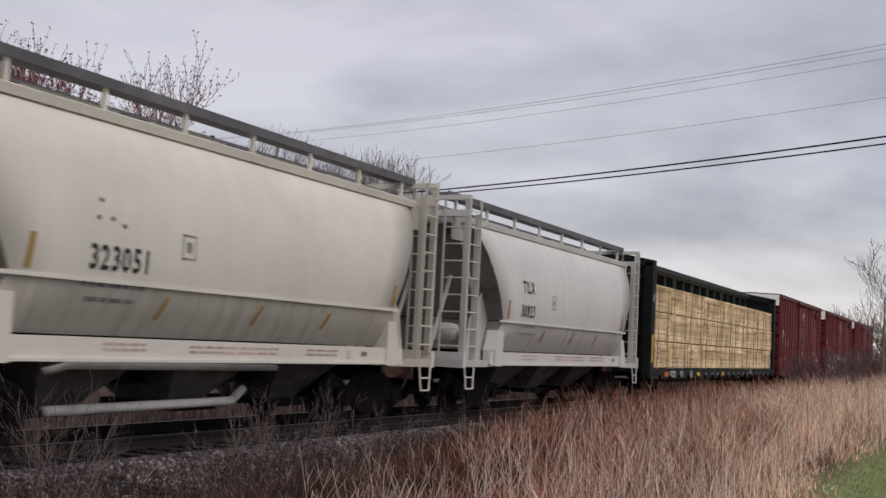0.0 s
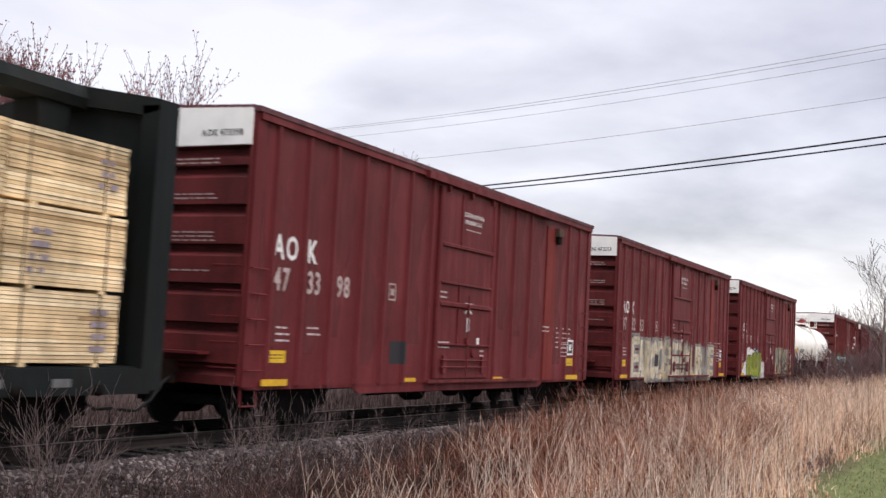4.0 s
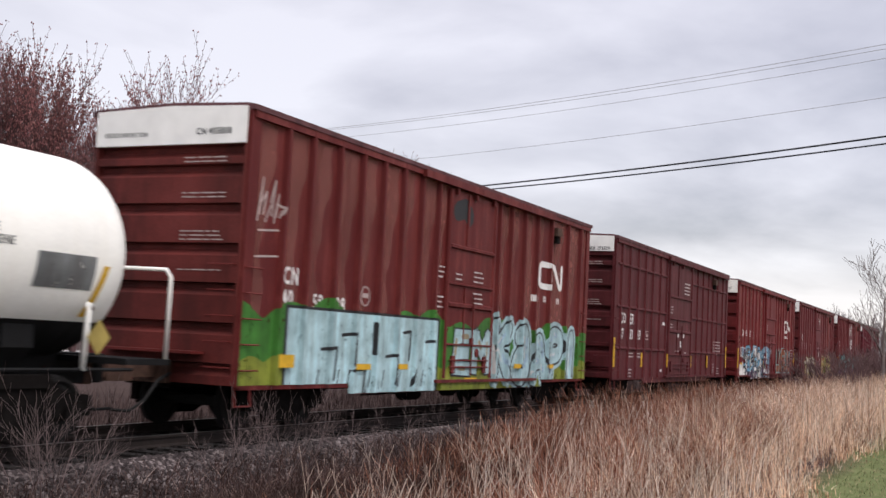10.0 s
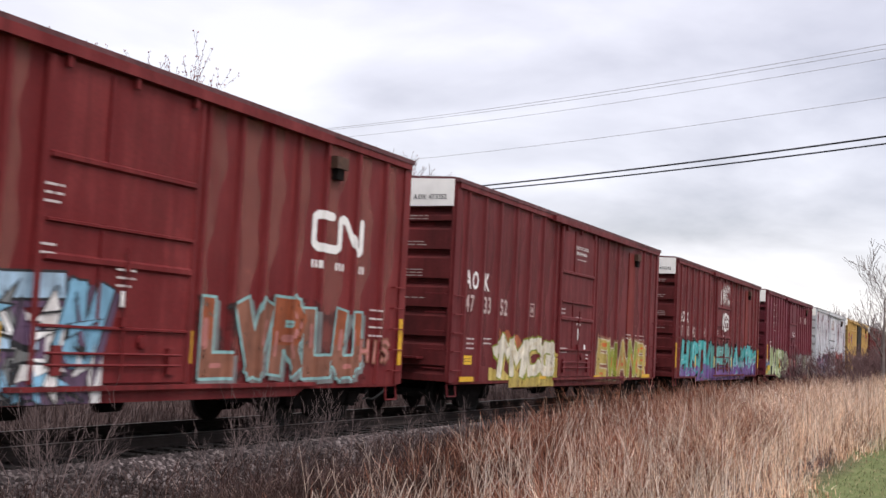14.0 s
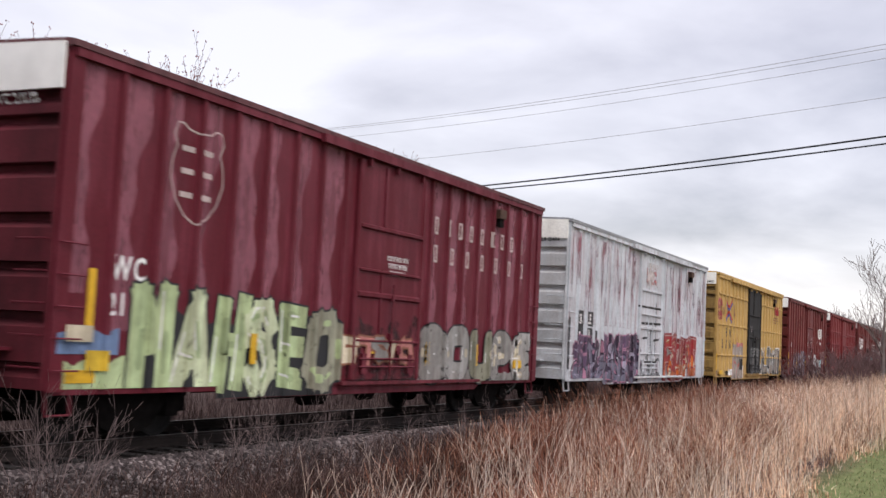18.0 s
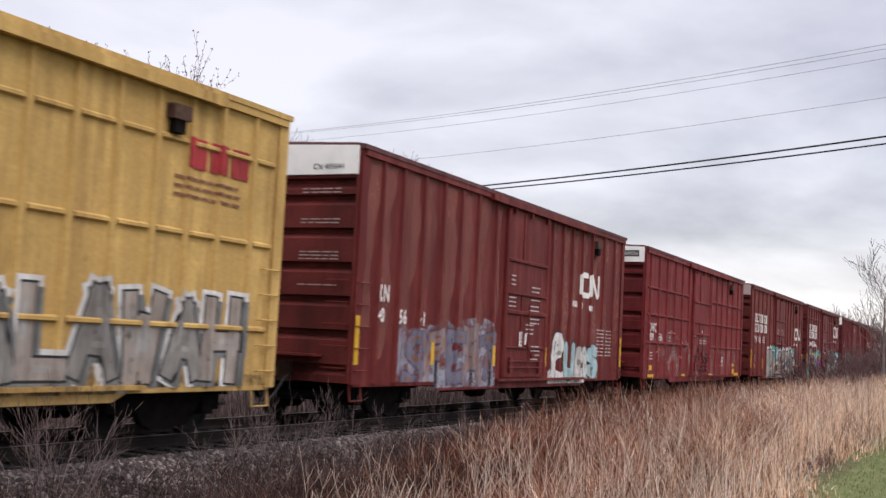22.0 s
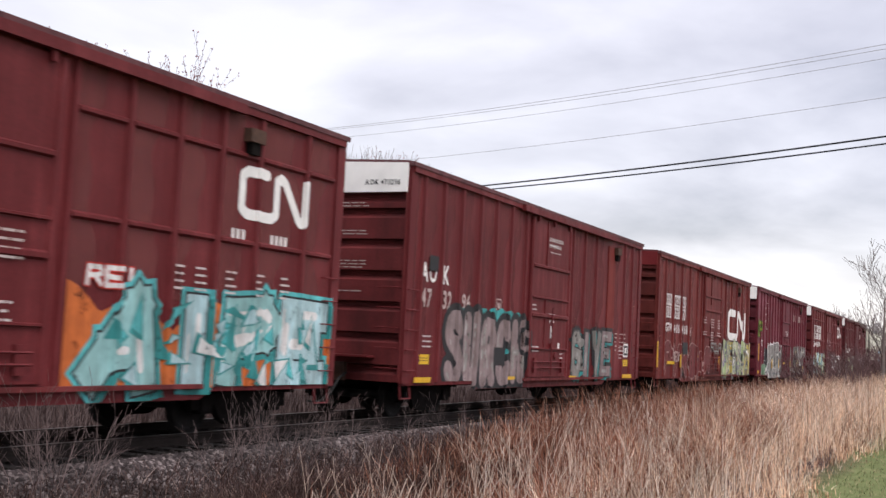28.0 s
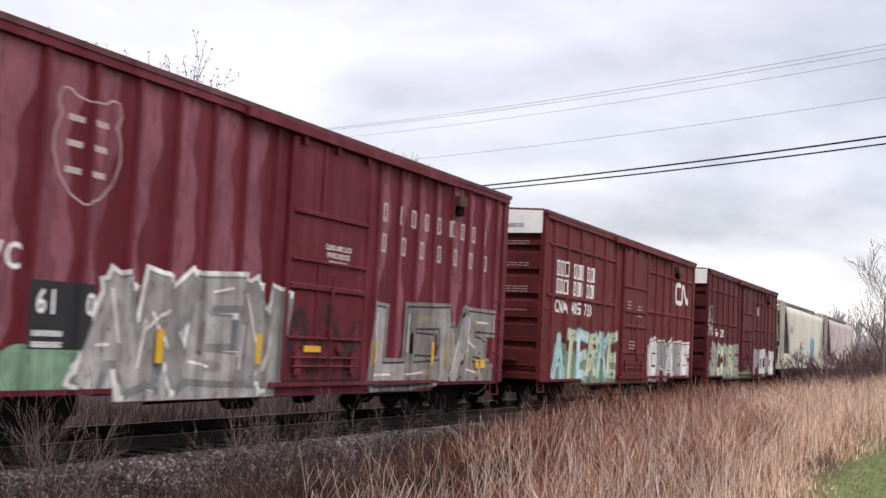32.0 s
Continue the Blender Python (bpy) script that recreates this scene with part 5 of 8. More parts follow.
    boxcar("dark brown boxcar with horizontal side rails and white numbers", -38.96, B["dark"], **placed(m, end_print("COER 173359", 5), posts=(0.68, 1.56, 2.47, 3.33, 4.21, 5.14, 6.0, 9.6, 10.53, 11.45, 12.37, 13.2, 14.0, 15.0),
           rails=(1.6, 2.85, 4.1), door=(6.2, 9.5), white_end=(PALE_END, 4.42), reflect=STRIP_UP, track=(5.9, 15.6)))
    # red-brown car with the blue and white piece
    m = Marks(10)
    m.text("CN", 0.98, 2.47, 0.27, squeeze=0.72).text("406", 1.72, 2.47, 0.27, squeeze=0.72).text("617", 2.62, 2.46, 0.27, squeeze=0.72).ring(3.52, 2.4, 0.28, 0.3, "faded")
    m.print(0.85, 1.62, 0.3, 2, "faded").box(0.75, 1.12, 0.45, 0.16, "plate").print(0.85, 1.45, 0.3, 2)
    m.field(0.65, 1.8, 0.72, 1.2, "white", 0.3, 0.6).field(1.6, 7.9, 0.56, 1.75, "white", 0.35, 0.9)
    m.word("SWEAKEN", 1.7, 7.7, 0.58, 2.1, ("sky", "sky", "ice_blue"), "type", fleck="white", shade="plum", low="plum", split=0.12, fat=0.34, slant=0.25, wild=0.13).word("HOE", 0.75, 1.75, 1.55, 1.95, ("plum", "sky"), "white", fat=0.3)
    m.shards(1.5, 7.9, 0.62, 1.95, 120, ("white", "sky", "sky", "plum", "white", "slate"))
    m.field(9.7, 14.6, 0.8, 2.05, "grime", 0.2, 1.0).word("LVRLU", 9.75, 14.35, 0.82, 2.08, ("rust", "brown"), "aqua_pale", fleck="rose", shade="slate", low="brown", fat=0.36, slant=0.04, edge=0.045).word("HIS", 14.3, 15.4, 1.1, 1.5, ("rose",), "brown", fat=0.16)
    m.emblem(12.68, 2.96, 1.55, 0.54, 0.145).bars(12.65, 2.62, 0.13, 3).bars(13.4, 2.62, 0.13, 3).bars(14.2, 2.62, 0.13, 2)
    m.print(6.7, 3.1, 0.3, 3).print(6.7, 2.4, 0.3, 2).print(8.0, 2.2, 0.35, 3).box(8.1, 1.75, 0.12, 0.2)
    for v in (2.0, 1.85, 1.7, 1.55):
        m.print(14.6, v, 0.4, 1)
    boxcar("red-brown boxcar with jagged blue and white graffiti", -20.62, B["red"], chalk=CHALK["red"], **placed(m, end_print("CN 406617", 6, False), posts=POSTS_N, door=(6.65, 9.6), white_end=(RUSTY_END, 4.31), reflect=STRIP_UP))
    m = pulp_car_marks(11, ("47", "33", "52"))
    m.field(2.1, 6.3, 0.56, 1.0, "mustard", 0.12, 0.7).field(2.6, 4.2, 1.2, 1.85, "rust", 0.2, 0.6).word("tMCG", 2.25, 6.2, 0.78, 1.78, ("bone",), "moss", shade="mustard", fleck="cream", fat=0.27, slant=0.18, wild=0.08, rise=-0.08).word("EWANG", 9.7, 14.6, 0.68, 1.82, ("mustard", "lime"), "cream", halo="brown", fleck="orange", fat=0.28, wild=0.1)
    boxcar("oxide-brown ribbed boxcar with mustard-yellow graffiti", -2.56, B["plain"], **placed(m, end_print("AOK 473352", 7), **KIT_A))
    m = pulp_car_marks(12, ("47", "33", "42"))
    m.field(0.7, 15.3, 1.2, 2.05, "grime", 0.25, 1.3).field(0.8, 15.3, 0.56, 1.0, "violet", 0.12, 0.8)
    m.word("HUSTAK", 0.9, 5.75, 0.6, 2.1, ("aqua", "teal_mid"), "teal", halo="grime", low="violet", split=0.34, shine="ice", fleck="teal_mid", fat=0.36, slant=0.16, wild=0.08)
    m.word("HEBM", 5.8, 9.95, 0.62, 2.02, ("sea",), "type", halo="grime", low="violet", split=0.28, shine="ice", fleck="teal_mid", fat=0.36, slant=0.0).word("AKOK", 9.95, 15.25, 0.62, 2.02, ("aqua", "teal_mid"), "type", halo="grime", low="violet", split=0.32, shine="ice", fleck="aqua_pale", fat=0.34, slant=0.14, wild=0.12).shards(10.0, 15.0, 0.66, 1.5, 40, ("aqua", "ice", "violet", "violet"), "violet")
    m.rub(7.1, 8.9, 3.6, 4.5, "pale_rub").rub(7.3, 8.7, 3.75, 4.4, "pale_rub").word("KGS", 7.45, 8.6, 2.55, 3.3, ("letter",), "letter", fat=0.24, wild=0.12, edge=0.01)
    boxcar("oxide-brown ribbed boxcar with teal and violet graffiti", 15.95, B["plain"], **placed(m, end_print("AOK 473342", 8), **dict(KIT_A, reflect=STRIP_UP)))
    # maroon cars with the shield
    for i, (x, num) in enumerate(((33.9, "21618"), (197.45, "21610"))):
        m = Marks(13 + i * 9)
        m.shield(1.95, 2.95, 1.22, 1.4).text("WC", 0.98, 2.1, 0.3)
        m.text(num[:2], 0.95, 1.65, 0.28).text(num[2:4], 1.75, 1.65, 0.28).text(num[4:], 2.62, 1.65, 0.28)
        for k in range(9):
            m.bars(10.1 + 0.565 * k, 3.64, 0.34, 1, "faded", 0.48)
        for k in range(7):
            m.bars(10.1 + 0.77 * k, 3.08, 0.34, 1, "faded", 0.48)
        for k, row in enumerate(("CLOSE AND LOCK", "DOORS BEFORE", "MOVING CAR")):
            m.text(row, 8.1 + 0.06 * k, 2.94 - 0.13 * k, 0.085, squeeze=0.72)
        if i == 0:
            m.field(0.25, 1.7, 0.72, 1.15, "mint", 0.1, 0.6).field(0.1, 1.2, 1.15, 1.45, "blue_dull", 0.1, 0.5).field(1.35, 6.5, 0.56, 1.75, "type", 0.2, 1.2)
            m.word("MAHSE", 1.4, 5.6, 0.58, 2.12, ("mint", "mint_pale"), "type", fleck="sage", shine="white", fat=0.4, slant=0.06, wild=0.07, rise=-0.1).word("O", 5.55, 6.6, 0.6, 2.0, ("sage_grey",), "type", fleck="mint", fat=0.36)
            m.word("ETSIO", 6.7, 9.2, 1.05, 1.55, ("cream", "rose", "ash"), "brown", fat=0.26, wild=0.2).rub(6.9, 9.5, 0.75, 1.9, "grime").field(9.6, 15.4, 0.7, 0.95, "ash", 0.05, 0.5).word("GOUPE", 9.6, 15.5, 0.66, 1.9, ("ash", "silver", "sage_grey"), "type", shine="white", fleck="cream", fat=0.34, soft=True, slant=0.02)
            m.box(0.6, 0.95, 0.35, 0.25, "yellow").box(0.2, 1.3, 0.5, 0.2, "cream")
        else:
            m.field(1.75, 6.9, 0.56, 1.5, "silver", 0.2, 1.0).field(1.4, 3.0, 0.7, 1.25, "sage_green", 0.1, 0.6).box(1.75, 1.2, 1.1, 0.8, "type").text("61", 1.9, 1.62, 0.28).text("0", 2.72, 1.62, 0.28).box(1.85, 1.35, 0.5, 0.07).box(1.85, 1.22, 0.5, 0.07)
            m.word("AKEN", 2.6, 6.9, 0.72, 2.3, ("silver", "ash"), "slate", halo="white", shade="slate", fleck="ash", shine="white", fat=0.36, slant=0.14, wild=0.07)
            m.rub(7.0, 9.5, 0.75, 2.0, "grime").field(9.95, 15.3, 0.66, 1.2, "ash", 0.1, 0.7).word("LEWE", 10.0, 15.2, 0.7, 2.25, ("silver", "ash"), "type", halo="ash", fleck="khaki", shine="white", fat=0.3, wild=0.1)
            m.word("EP", 0.15, 1.1, 2.55, 3.3, ("moss",), "green", fleck="lime", fat=0.2, wild=0.2)
        e = end_print("", 9 + i, False, False)
        e.text("WC " + num, 0.3, 4.14, 0.12, "letter", 0.9)
        boxcar("maroon boxcar with shield mark and green graffiti" if i == 0 else "maroon boxcar with shield mark and silver-grey graffiti", x, B["maroon"], chalk=CHALK["maroon"],
               **placed(m, e, posts=(0.95, 1.78, 2.6, 3.4, 4.2, 5.0, 5.8, 6.6, 9.9, 10.7, 11.45, 12.2, 13.0, 13.8, 14.6, 15.3), door=(6.95, 9.55), white_end=(PALE_END, 4.30), reflect=((0.58, 1.4, 0.13, 0.8), (0.3, 0.8, 0.5, 0.16), (4.0, 1.05, 0.14, 0.45), (6.35, 1.05, 0.14, 0.45), (9.85, 1.05, 0.14, 0.45), (12.2, 1.05, 0.14, 0.45), (7.6, 1.25, 0.5, 0.1), (14.4, 1.0, 0.5, 0.18))))
    # weathered white car
    m = Marks(14)
    for u, v, w, h in ((0.8, 1.45, 0.58, 1.1), (1.6, 2.15, 0.62, 0.4), (1.6, 1.75, 0.6, 0.35), (2.3, 1.75, 0.35, 0.3)):
        m.box(u, v, w, h, "type")
    m.text("CR", 0.86, 2.2, 0.26).text("LE", 1.72, 2.22, 0.26).text("15", 0.9, 1.72, 0.26).text("49", 1.66, 1.82, 0.24)
    m.field(0.5, 6.7, 0.6, 1.4, "plum_dark", 0.3, 0.8).word("SNAKES", 0.55, 6.65, 0.58, 1.98, ("plum", "plum_dark"), "orchid", fleck="slate_blue", shade="plum_dark", shine="lilac", low="slate_blue", split=0.3, fat=0.36, slant=0.22, wild=0.13).shards(0.6, 6.6, 0.66, 1.8, 45, ("plum", "orchid", "lilac", "plum_dark", "slate_blue"), "plum_dark")
    m.word("FSUBE", 9.75, 14.5, 0.66, 2.2, ("blood", "blood", "red_dull"), "blush", halo="red_dull", fleck="rust", shine="cream", low="orange_dull", split=0.28, fat=0.38, slant=0.14, wild=0.12, rise=-0.1).shards(9.8, 14.4, 0.7, 1.9, 26, ("cream", "ash", "orange", "blood"), "red_dull")
    m.box(7.3, 3.62, 1.3, 0.75, "pale_rub").rub(7.35, 8.55, 3.7, 4.0, "red_rub").rub(7.35, 8.55, 3.95, 4.25, "red_rub").box(0.05, 0.98, 0.1, 1.35, "type")
    m.rub(0.1, 6.6, 2.2, 4.6, "rust_rub").rub(9.4, 15.9, 2.2, 4.6, "rust_rub").rub(6.2, 9.6, 0.7, 1.35, "grime").rub(6.4, 9.5, 0.7, 1.0, "grime").rub(0.1, 6.6, 3.2, 4.65, "rust_rub").rub(9.4, 15.9, 3.0, 4.65, "rust_rub")
    for pts in (((6.75, 2.42), (9.3, 2.46)), ((6.7, 2.95), (9.3, 2.95)), ((7.75, 1.1), (7.75, 2.4)), ((8.6, 1.2), (8.62, 3.1)), ((7.1, 1.95), (7.6, 1.98)), ((8.3, 1.9), (9.1, 1.95)), ((7.95, 1.5), (8.3, 1.5)), ((8.0, 2.2), (8.05, 1.6)), ((7.3, 1.2), (9.2, 1.22))):
        m.line(list(pts), 0.07, "grime_line", 2)
    white = car_paint("weathered_white_paint", (0.50, 0.53, 0.56), wear=(0.26, 0.10, 0.10), amount=0.55, streak=(0.36, 0.30, 0.31))
    ENDS[white.name] = car_paint("grey_white_end", (0.60, 0.62, 0.63), wear=(0.3, 0.2, 0.16), amount=0.25)
    e = end_print("CRLE 15494", 12, True, False, 4.3)
    boxcar("weathered white boxcar with rust streaks and purple and red graffiti", 52.02, white, **placed(m, e, posts=(0.8, 1.58, 2.33, 3.07, 3.8, 4.52, 5.28, 6.1, 9.7, 10.7, 11.8, 12.75, 13.95, 15.0),
           door=(6.7, 9.35), white_end=(RUSTY_END, 4.38), roof_paint=GALV, end_ribs=(1.1, 1.6, 2.1, 2.6, 3.1, 3.6, 4.1), post_w=0.16, ladder=6))
    # yellow car with black door
    m = Marks(15)
    for s, d in ((1, 1), (1, -1), (-1, 1), (-1, -1)):
        m.line([(2.42 + 0.06 * s, 3.42 + 0.1 * d), (2.42 + 0.6 * s, 3.42 + 0.46 * d)], 0.13, "red" if d > 0 else "blue", 1).line([(2.42 + 0.1 * s, 3.42 + 0.02 * d), (2.42 + 0.62 * s, 3.42 + 0.32 * d)], 0.11, "blue" if d > 0 else "red", 2)
    m.text("FB", 1.69, 2.34, 0.36, "type").text("OX", 2.36, 2.34, 0.36, "type").text("5", 1.24, 1.86, 0.36, "type").text("02", 1.72, 1.86, 0.36, "type").text("46", 2.5, 1.86, 0.36, "type")
    m.field(3.2, 5.45, 0.58, 2.12, "rose", 0.1, 1.1).field(3.26, 5.38, 0.58, 2.06, "dust", 0.1, 1.1).field(2.35, 3.3, 0.66, 1.1, "white", 0.2, 0.5).line([(3.5, 0.7), (3.7, 1.4), (4.1, 1.0)], 0.07, "rose", 9).line([(4.3, 0.7), (4.6, 1.25), (4.9, 0.75)], 0.07, "rose", 9)
    m.box(4.68, 0.97, 0.66, 0.46, "type").box(5.35, 0.6, 0.45, 0.55, "white").word("ALAWAH", 9.85, 15.0, 0.78, 2.02, ("ash", "dust"), "type", halo="white", fleck="silver", shade="slate", fat=0.3, slant=0.02)
    m.box(13.55, 3.72, 0.42, 0.42, "blood").box(14.05, 3.72, 0.42, 0.42, "blood").box(14.55, 3.72, 0.42, 0.42, "blood").print(13.3, 3.55, 1.5, 3, "brown", 0.12, 0.06).print(4.0, 2.3, 0.3, 3, "brown")
    m.text("next", 1.12, 3.42, 0.17, "brown", 0.8).text("load", 1.12, 3.25, 0.17, "brown", 0.8).text("any", 3.3, 3.42, 0.17, "brown", 0.8).text("road", 3.3, 3.25, 0.17, "brown", 0.8).rub(0.1, 0.85, 3.0, 3.9, "red_rub").rub(0.15, 0.8, 3.1, 3.8, "rust_rub").rub(0.1, 6.5, 0.66, 1.2, "scuff").rub(9.7, 15.8, 0.66, 1.0, "grime").rub(0.1, 3.2, 0.66, 0.95, "grime").text("6", 3.13, 1.86, 0.36, "type").word("NEKTA", 7.3, 9.4, 0.9, 1.9, ("type", "ash"), "type", halo="slate", fat=0.2, wild=0.2).print(7.1, 2.9, 0.3, 3).print(8.4, 2.4, 0.6, 1).box(8.2, 1.85, 0.14, 0.2).box(8.2, 1.6, 0.1, 0.1)
    yellow = car_paint("golden_yellow_paint", (0.52, 0.34, 0.115), wear=(0.2, 0.1, 0.04), amount=0.45, drip=(0.43, 0.27, 0.09))
    # yellow end darkened in the paint for grime and for the shadow there
    ENDS[yellow.name] = car_paint("grimy_yellow_end", (0.40, 0.25, 0.08), wear=(0.06, 0.035, 0.02), amount=0.6)
    black = car_paint("black_door_paint", (0.014, 0.013, 0.013), wear=(0.035, 0.03, 0.028), amount=0.3)
    boxcar("golden yellow boxcar with a black plug door and grey graffiti", 70.08, yellow, **placed(m, end_print("FBOX 502466", 13, False, False), posts=(0.85, 1.62, 2.31, 3.14, 3.87, 4.6, 5.37, 9.9, 10.65, 11.4, 12.15, 12.9, 13.6, 14.3, 15.1),
           rails=(1.56, 2.82, 4.06), rail_spans=((0.3, 6.5), (9.7, 15.7)), door=(6.6, 9.6), door_paint=black, white_end=(RUSTY_END, 4.4), reflect=((0.03, 0.95, 0.13, 0.7), (0.6, 0.78, 0.6, 0.16)), track=(2.4, 14.2), beams=((3.4, 0.08), (2.4, 0.08), (1.5, 0.06))))
    m = Marks(16)
    m.text("CN", 0.8, 2.2, 0.3, squeeze=0.72).text("40", 0.8, 1.82, 0.26).text("56", 1.7, 1.82, 0.26).text("41", 2.5, 1.82, 0.26).emblem(12.08, 2.97, 1.55, 0.54, 0.15).bars(11.5, 2.62, 0.16, 3).bars(12.1, 2.6, 0.16, 2).bars(12.85, 2.56, 0.15, 3)
    m.rub(1.7, 6.4, 0.62, 1.9, "blue_rub").rub(2.9, 6.3, 0.62, 2.0, "blue_rub").rub(2.2, 6.4, 0.6, 1.2, "blue_rub").field(4.65, 5.45, 1.25, 1.95, "dusk", 0.1, 0.9).word("SBEAT", 2.0, 6.4, 0.62, 1.75, ("slate_blue", "dusk"), "plum", fleck="brown", fat=0.26, wild=0.15, edge=0.02).rub(1.8, 6.4, 0.6, 1.9, "rust_rub")
    m.field(9.7, 13.75, 0.62, 0.98, "white", 0.1, 0.5).word("BUMS", 9.95, 13.7, 0.66, 1.98, ("white", "ice"), "type", fleck="silver", shine="cream", fat=0.32, wild=0.08, soft=True, rise=-0.35)
    m.print(7.0, 3.1, 0.25, 3).print(8.3, 2.9, 0.55, 4).print(8.25, 2.45, 0.6, 5).print(7.3, 2.25, 0.7, 1).print(8.0, 2.0, 0.5, 3).print(6.9, 2.6, 0.4, 3).box(7.6, 1.5, 0.18, 0.35).box(7.95, 1.55, 0.12, 0.25).print(8.4, 1.5, 0.55, 4)
    for u in (13.6, 13.9, 14.4, 14.7):
        m.print(u, 2.05, 0.22, 8, pitch=0.1)
    boxcar("weathered red-brown boxcar with grey and white graffiti", 88.4, B["chestnut"], chalk=CHALK["red"], **placed(m, end_print("CN 405641", 14), posts=POSTS_N, door=(6.7, 9.4), white_end=(PALE_END, 4.36), reflect=STRIP_UP))
    m = Marks(17)
    m.text("DWC", 0.74, 2.2, 0.29, squeeze=0.75).text("409", 0.76, 1.92, 0.24, squeeze=0.85).text("556", 1.86, 1.92, 0.24, squeeze=0.9).ring(3.2, 1.93, 0.35, 0.3, "faded")
    m.print(0.7, 1.5, 0.5, 3).box(0.75, 0.95, 0.4, 0.16, "plate").ring(11.65, 1.13, 0.5, 0.34).box(13.95, 1.1, 0.5, 0.12, "plate").box(14.0, 0.8, 0.5, 0.2, "plate").box(6.7, 2.2, 0.35, 0.1).box(8.0, 2.3, 0.16, 0.14).print(8.3, 2.3, 0.6, 1).print(7.6, 2.05, 1.2, 2)
    for a, b, c, d in ((1.6, 1.5, 2.1, 1.7), (3.1, 2.2, 4.0, 2.25), (4.2, 2.05, 4.6, 2.1), (5.0, 1.6, 5.4, 1.9), (9.8, 1.7, 10.4, 1.75), (10.9, 1.8, 11.4, 1.7), (4.6, 1.0, 5.0, 1.4), (13.0, 1.4, 13.5, 1.6)):
        m.line([(a, b), ((a + c) / 2, d + 0.05), (c, d - 0.08)], 0.035, "rose", 1)
    for a, b in ((0.3, 6.4), (6.5, 9.2), (9.3, 15.6)):
        m.rub(a, b, 0.7, 2.2, "scuff")
    m.rub(7.0, 9.1, 0.85, 1.9, "grime").rub(1.7, 3.7, 0.7, 1.5, "scuff").box(4.9, 2.9, 0.02, 0.02)
    boxcar("faded red boxcar with grid of side rails and scuffed paint", 106.81, B["faded"], **placed(m, dwc_end(), posts=(0.6, 1.7, 2.75, 3.85, 4.9, 5.9, 9.6, 10.6, 11.6, 12.7, 13.75, 14.85), rails=(1.84, 2.75, 3.62),
           door=(6.5, 9.25), white_end=(PALE_END, 4.38), reflect=STRIP_LOW))
    # cars with block lettering
    def block_words(m, v1, v2, us=(1.05, 2.36, 3.46)):
        for u, n in zip(us, (3, 3, 2)):
            m.bars(u, v1, 0.4, n, w=0.5, gap=0.22)
        for u, n in zip(us, (3, 3, 2)):
            m.bars(u, v2, 0.38, n, w=0.5, gap=0.22)

    m = Marks(18)
    block_words(m, 3.2, 2.74)
    m.text("GTW", 0.78, 2.25, 0.3).text("406", 2.05, 2.25, 0.3).text("451", 3.15, 2.25, 0.3).emblem(13.26, 2.69, 1.58, 0.52, 0.155).bars(12.95, 2.3, 0.17, 3).bars(13.7, 2.28, 0.15, 5)
    m.field(4.5, 12.6, 1.2, 2.15, "aqua", 0.16, 0.9).field(11.6, 13.2, 0.56, 1.5, "sky", 0.3, 0.8).word("BLOCOS", 4.6, 12.3, 0.58, 2.0, ("silver", "ash"), "type", halo="white", fleck="ash", shade="slate", fat=0.38, slant=0.02, edge=0.05).box(9.85, 1.05, 0.5, 0.42, "sky").box(9.75, 1.05, 0.14, 0.42, "mustard").box(10.9, 0.6, 0.4, 0.22, "sky")
    m.ring(12.9, 1.2, 0.46, 0.32).box(14.05, 1.08, 0.45, 0.15, "plate").print(7.0, 3.0, 0.5, 4).print(8.4, 3.0, 0.5, 4).print(0.7, 1.6, 0.6, 3).box(0.7, 1.08, 0.45, 0.16, "plate")
    boxcar("brown boxcar with white block lettering and grey-blue graffiti", 124.9, B["chestnut"], chalk=CHALK["red"], **placed(m, end_print("406451", 16, False), posts=POSTS_W, door=(6.5, 9.6), white_end=(FADED_PAINT, 4.4), reflect=STRIP_UP))
    m = Marks(19)
    block_words(m, 3.33, 2.9)
    m.text("CNA", 0.97, 2.4, 0.32).text("405", 2.27, 2.4, 0.32).text("686", 3.31, 2.4, 0.32).ring(4.4, 2.2, 0.28, 0.32, "faded").emblem(13.1, 3.25, 1.7, 0.64, 0.16).bars(12.9, 2.86, 0.15, 3).bars(13.9, 2.86, 0.15, 4)
    m.field(0.04, 1.7, 0.72, 1.55, "aqua", 0.05, 0.9).box(0.25, 1.05, 0.45, 0.35, "ice").box(0.95, 0.85, 0.4, 0.6, "ice").field(1.5, 6.45, 0.9, 2.15, "aqua", 0.2, 0.75)
    m.word("COLEN", 1.45, 6.3, 0.58, 1.9, ("purple",), "yellow", halo="yellow", fleck="violet", shade="yellow", fat=0.36, slant=0.02, edge=0.04, soft=True).line([(2.5, 0.66), (3.1, 0.7)], 0.04, "white", 14).line([(5.7, 0.7), (6.1, 0.74)], 0.04, "white", 14)
    m.field(9.7, 15.75, 0.72, 1.9, "orange", 0.3, 1.4).word("REI", 10.0, 10.95, 1.98, 2.28, ("white",), "red", fat=0.2, edge=0.02).word("AIBE", 10.1, 15.6, 0.66, 2.05, ("aqua_pale", "ice"), "type", halo="aqua", fleck="white", shade="teal", shine="white", fat=0.34, slant=0.12, wild=0.08).shards(10.3, 15.4, 0.7, 1.9, 34, ("ice", "white", "teal", "aqua"), "teal")
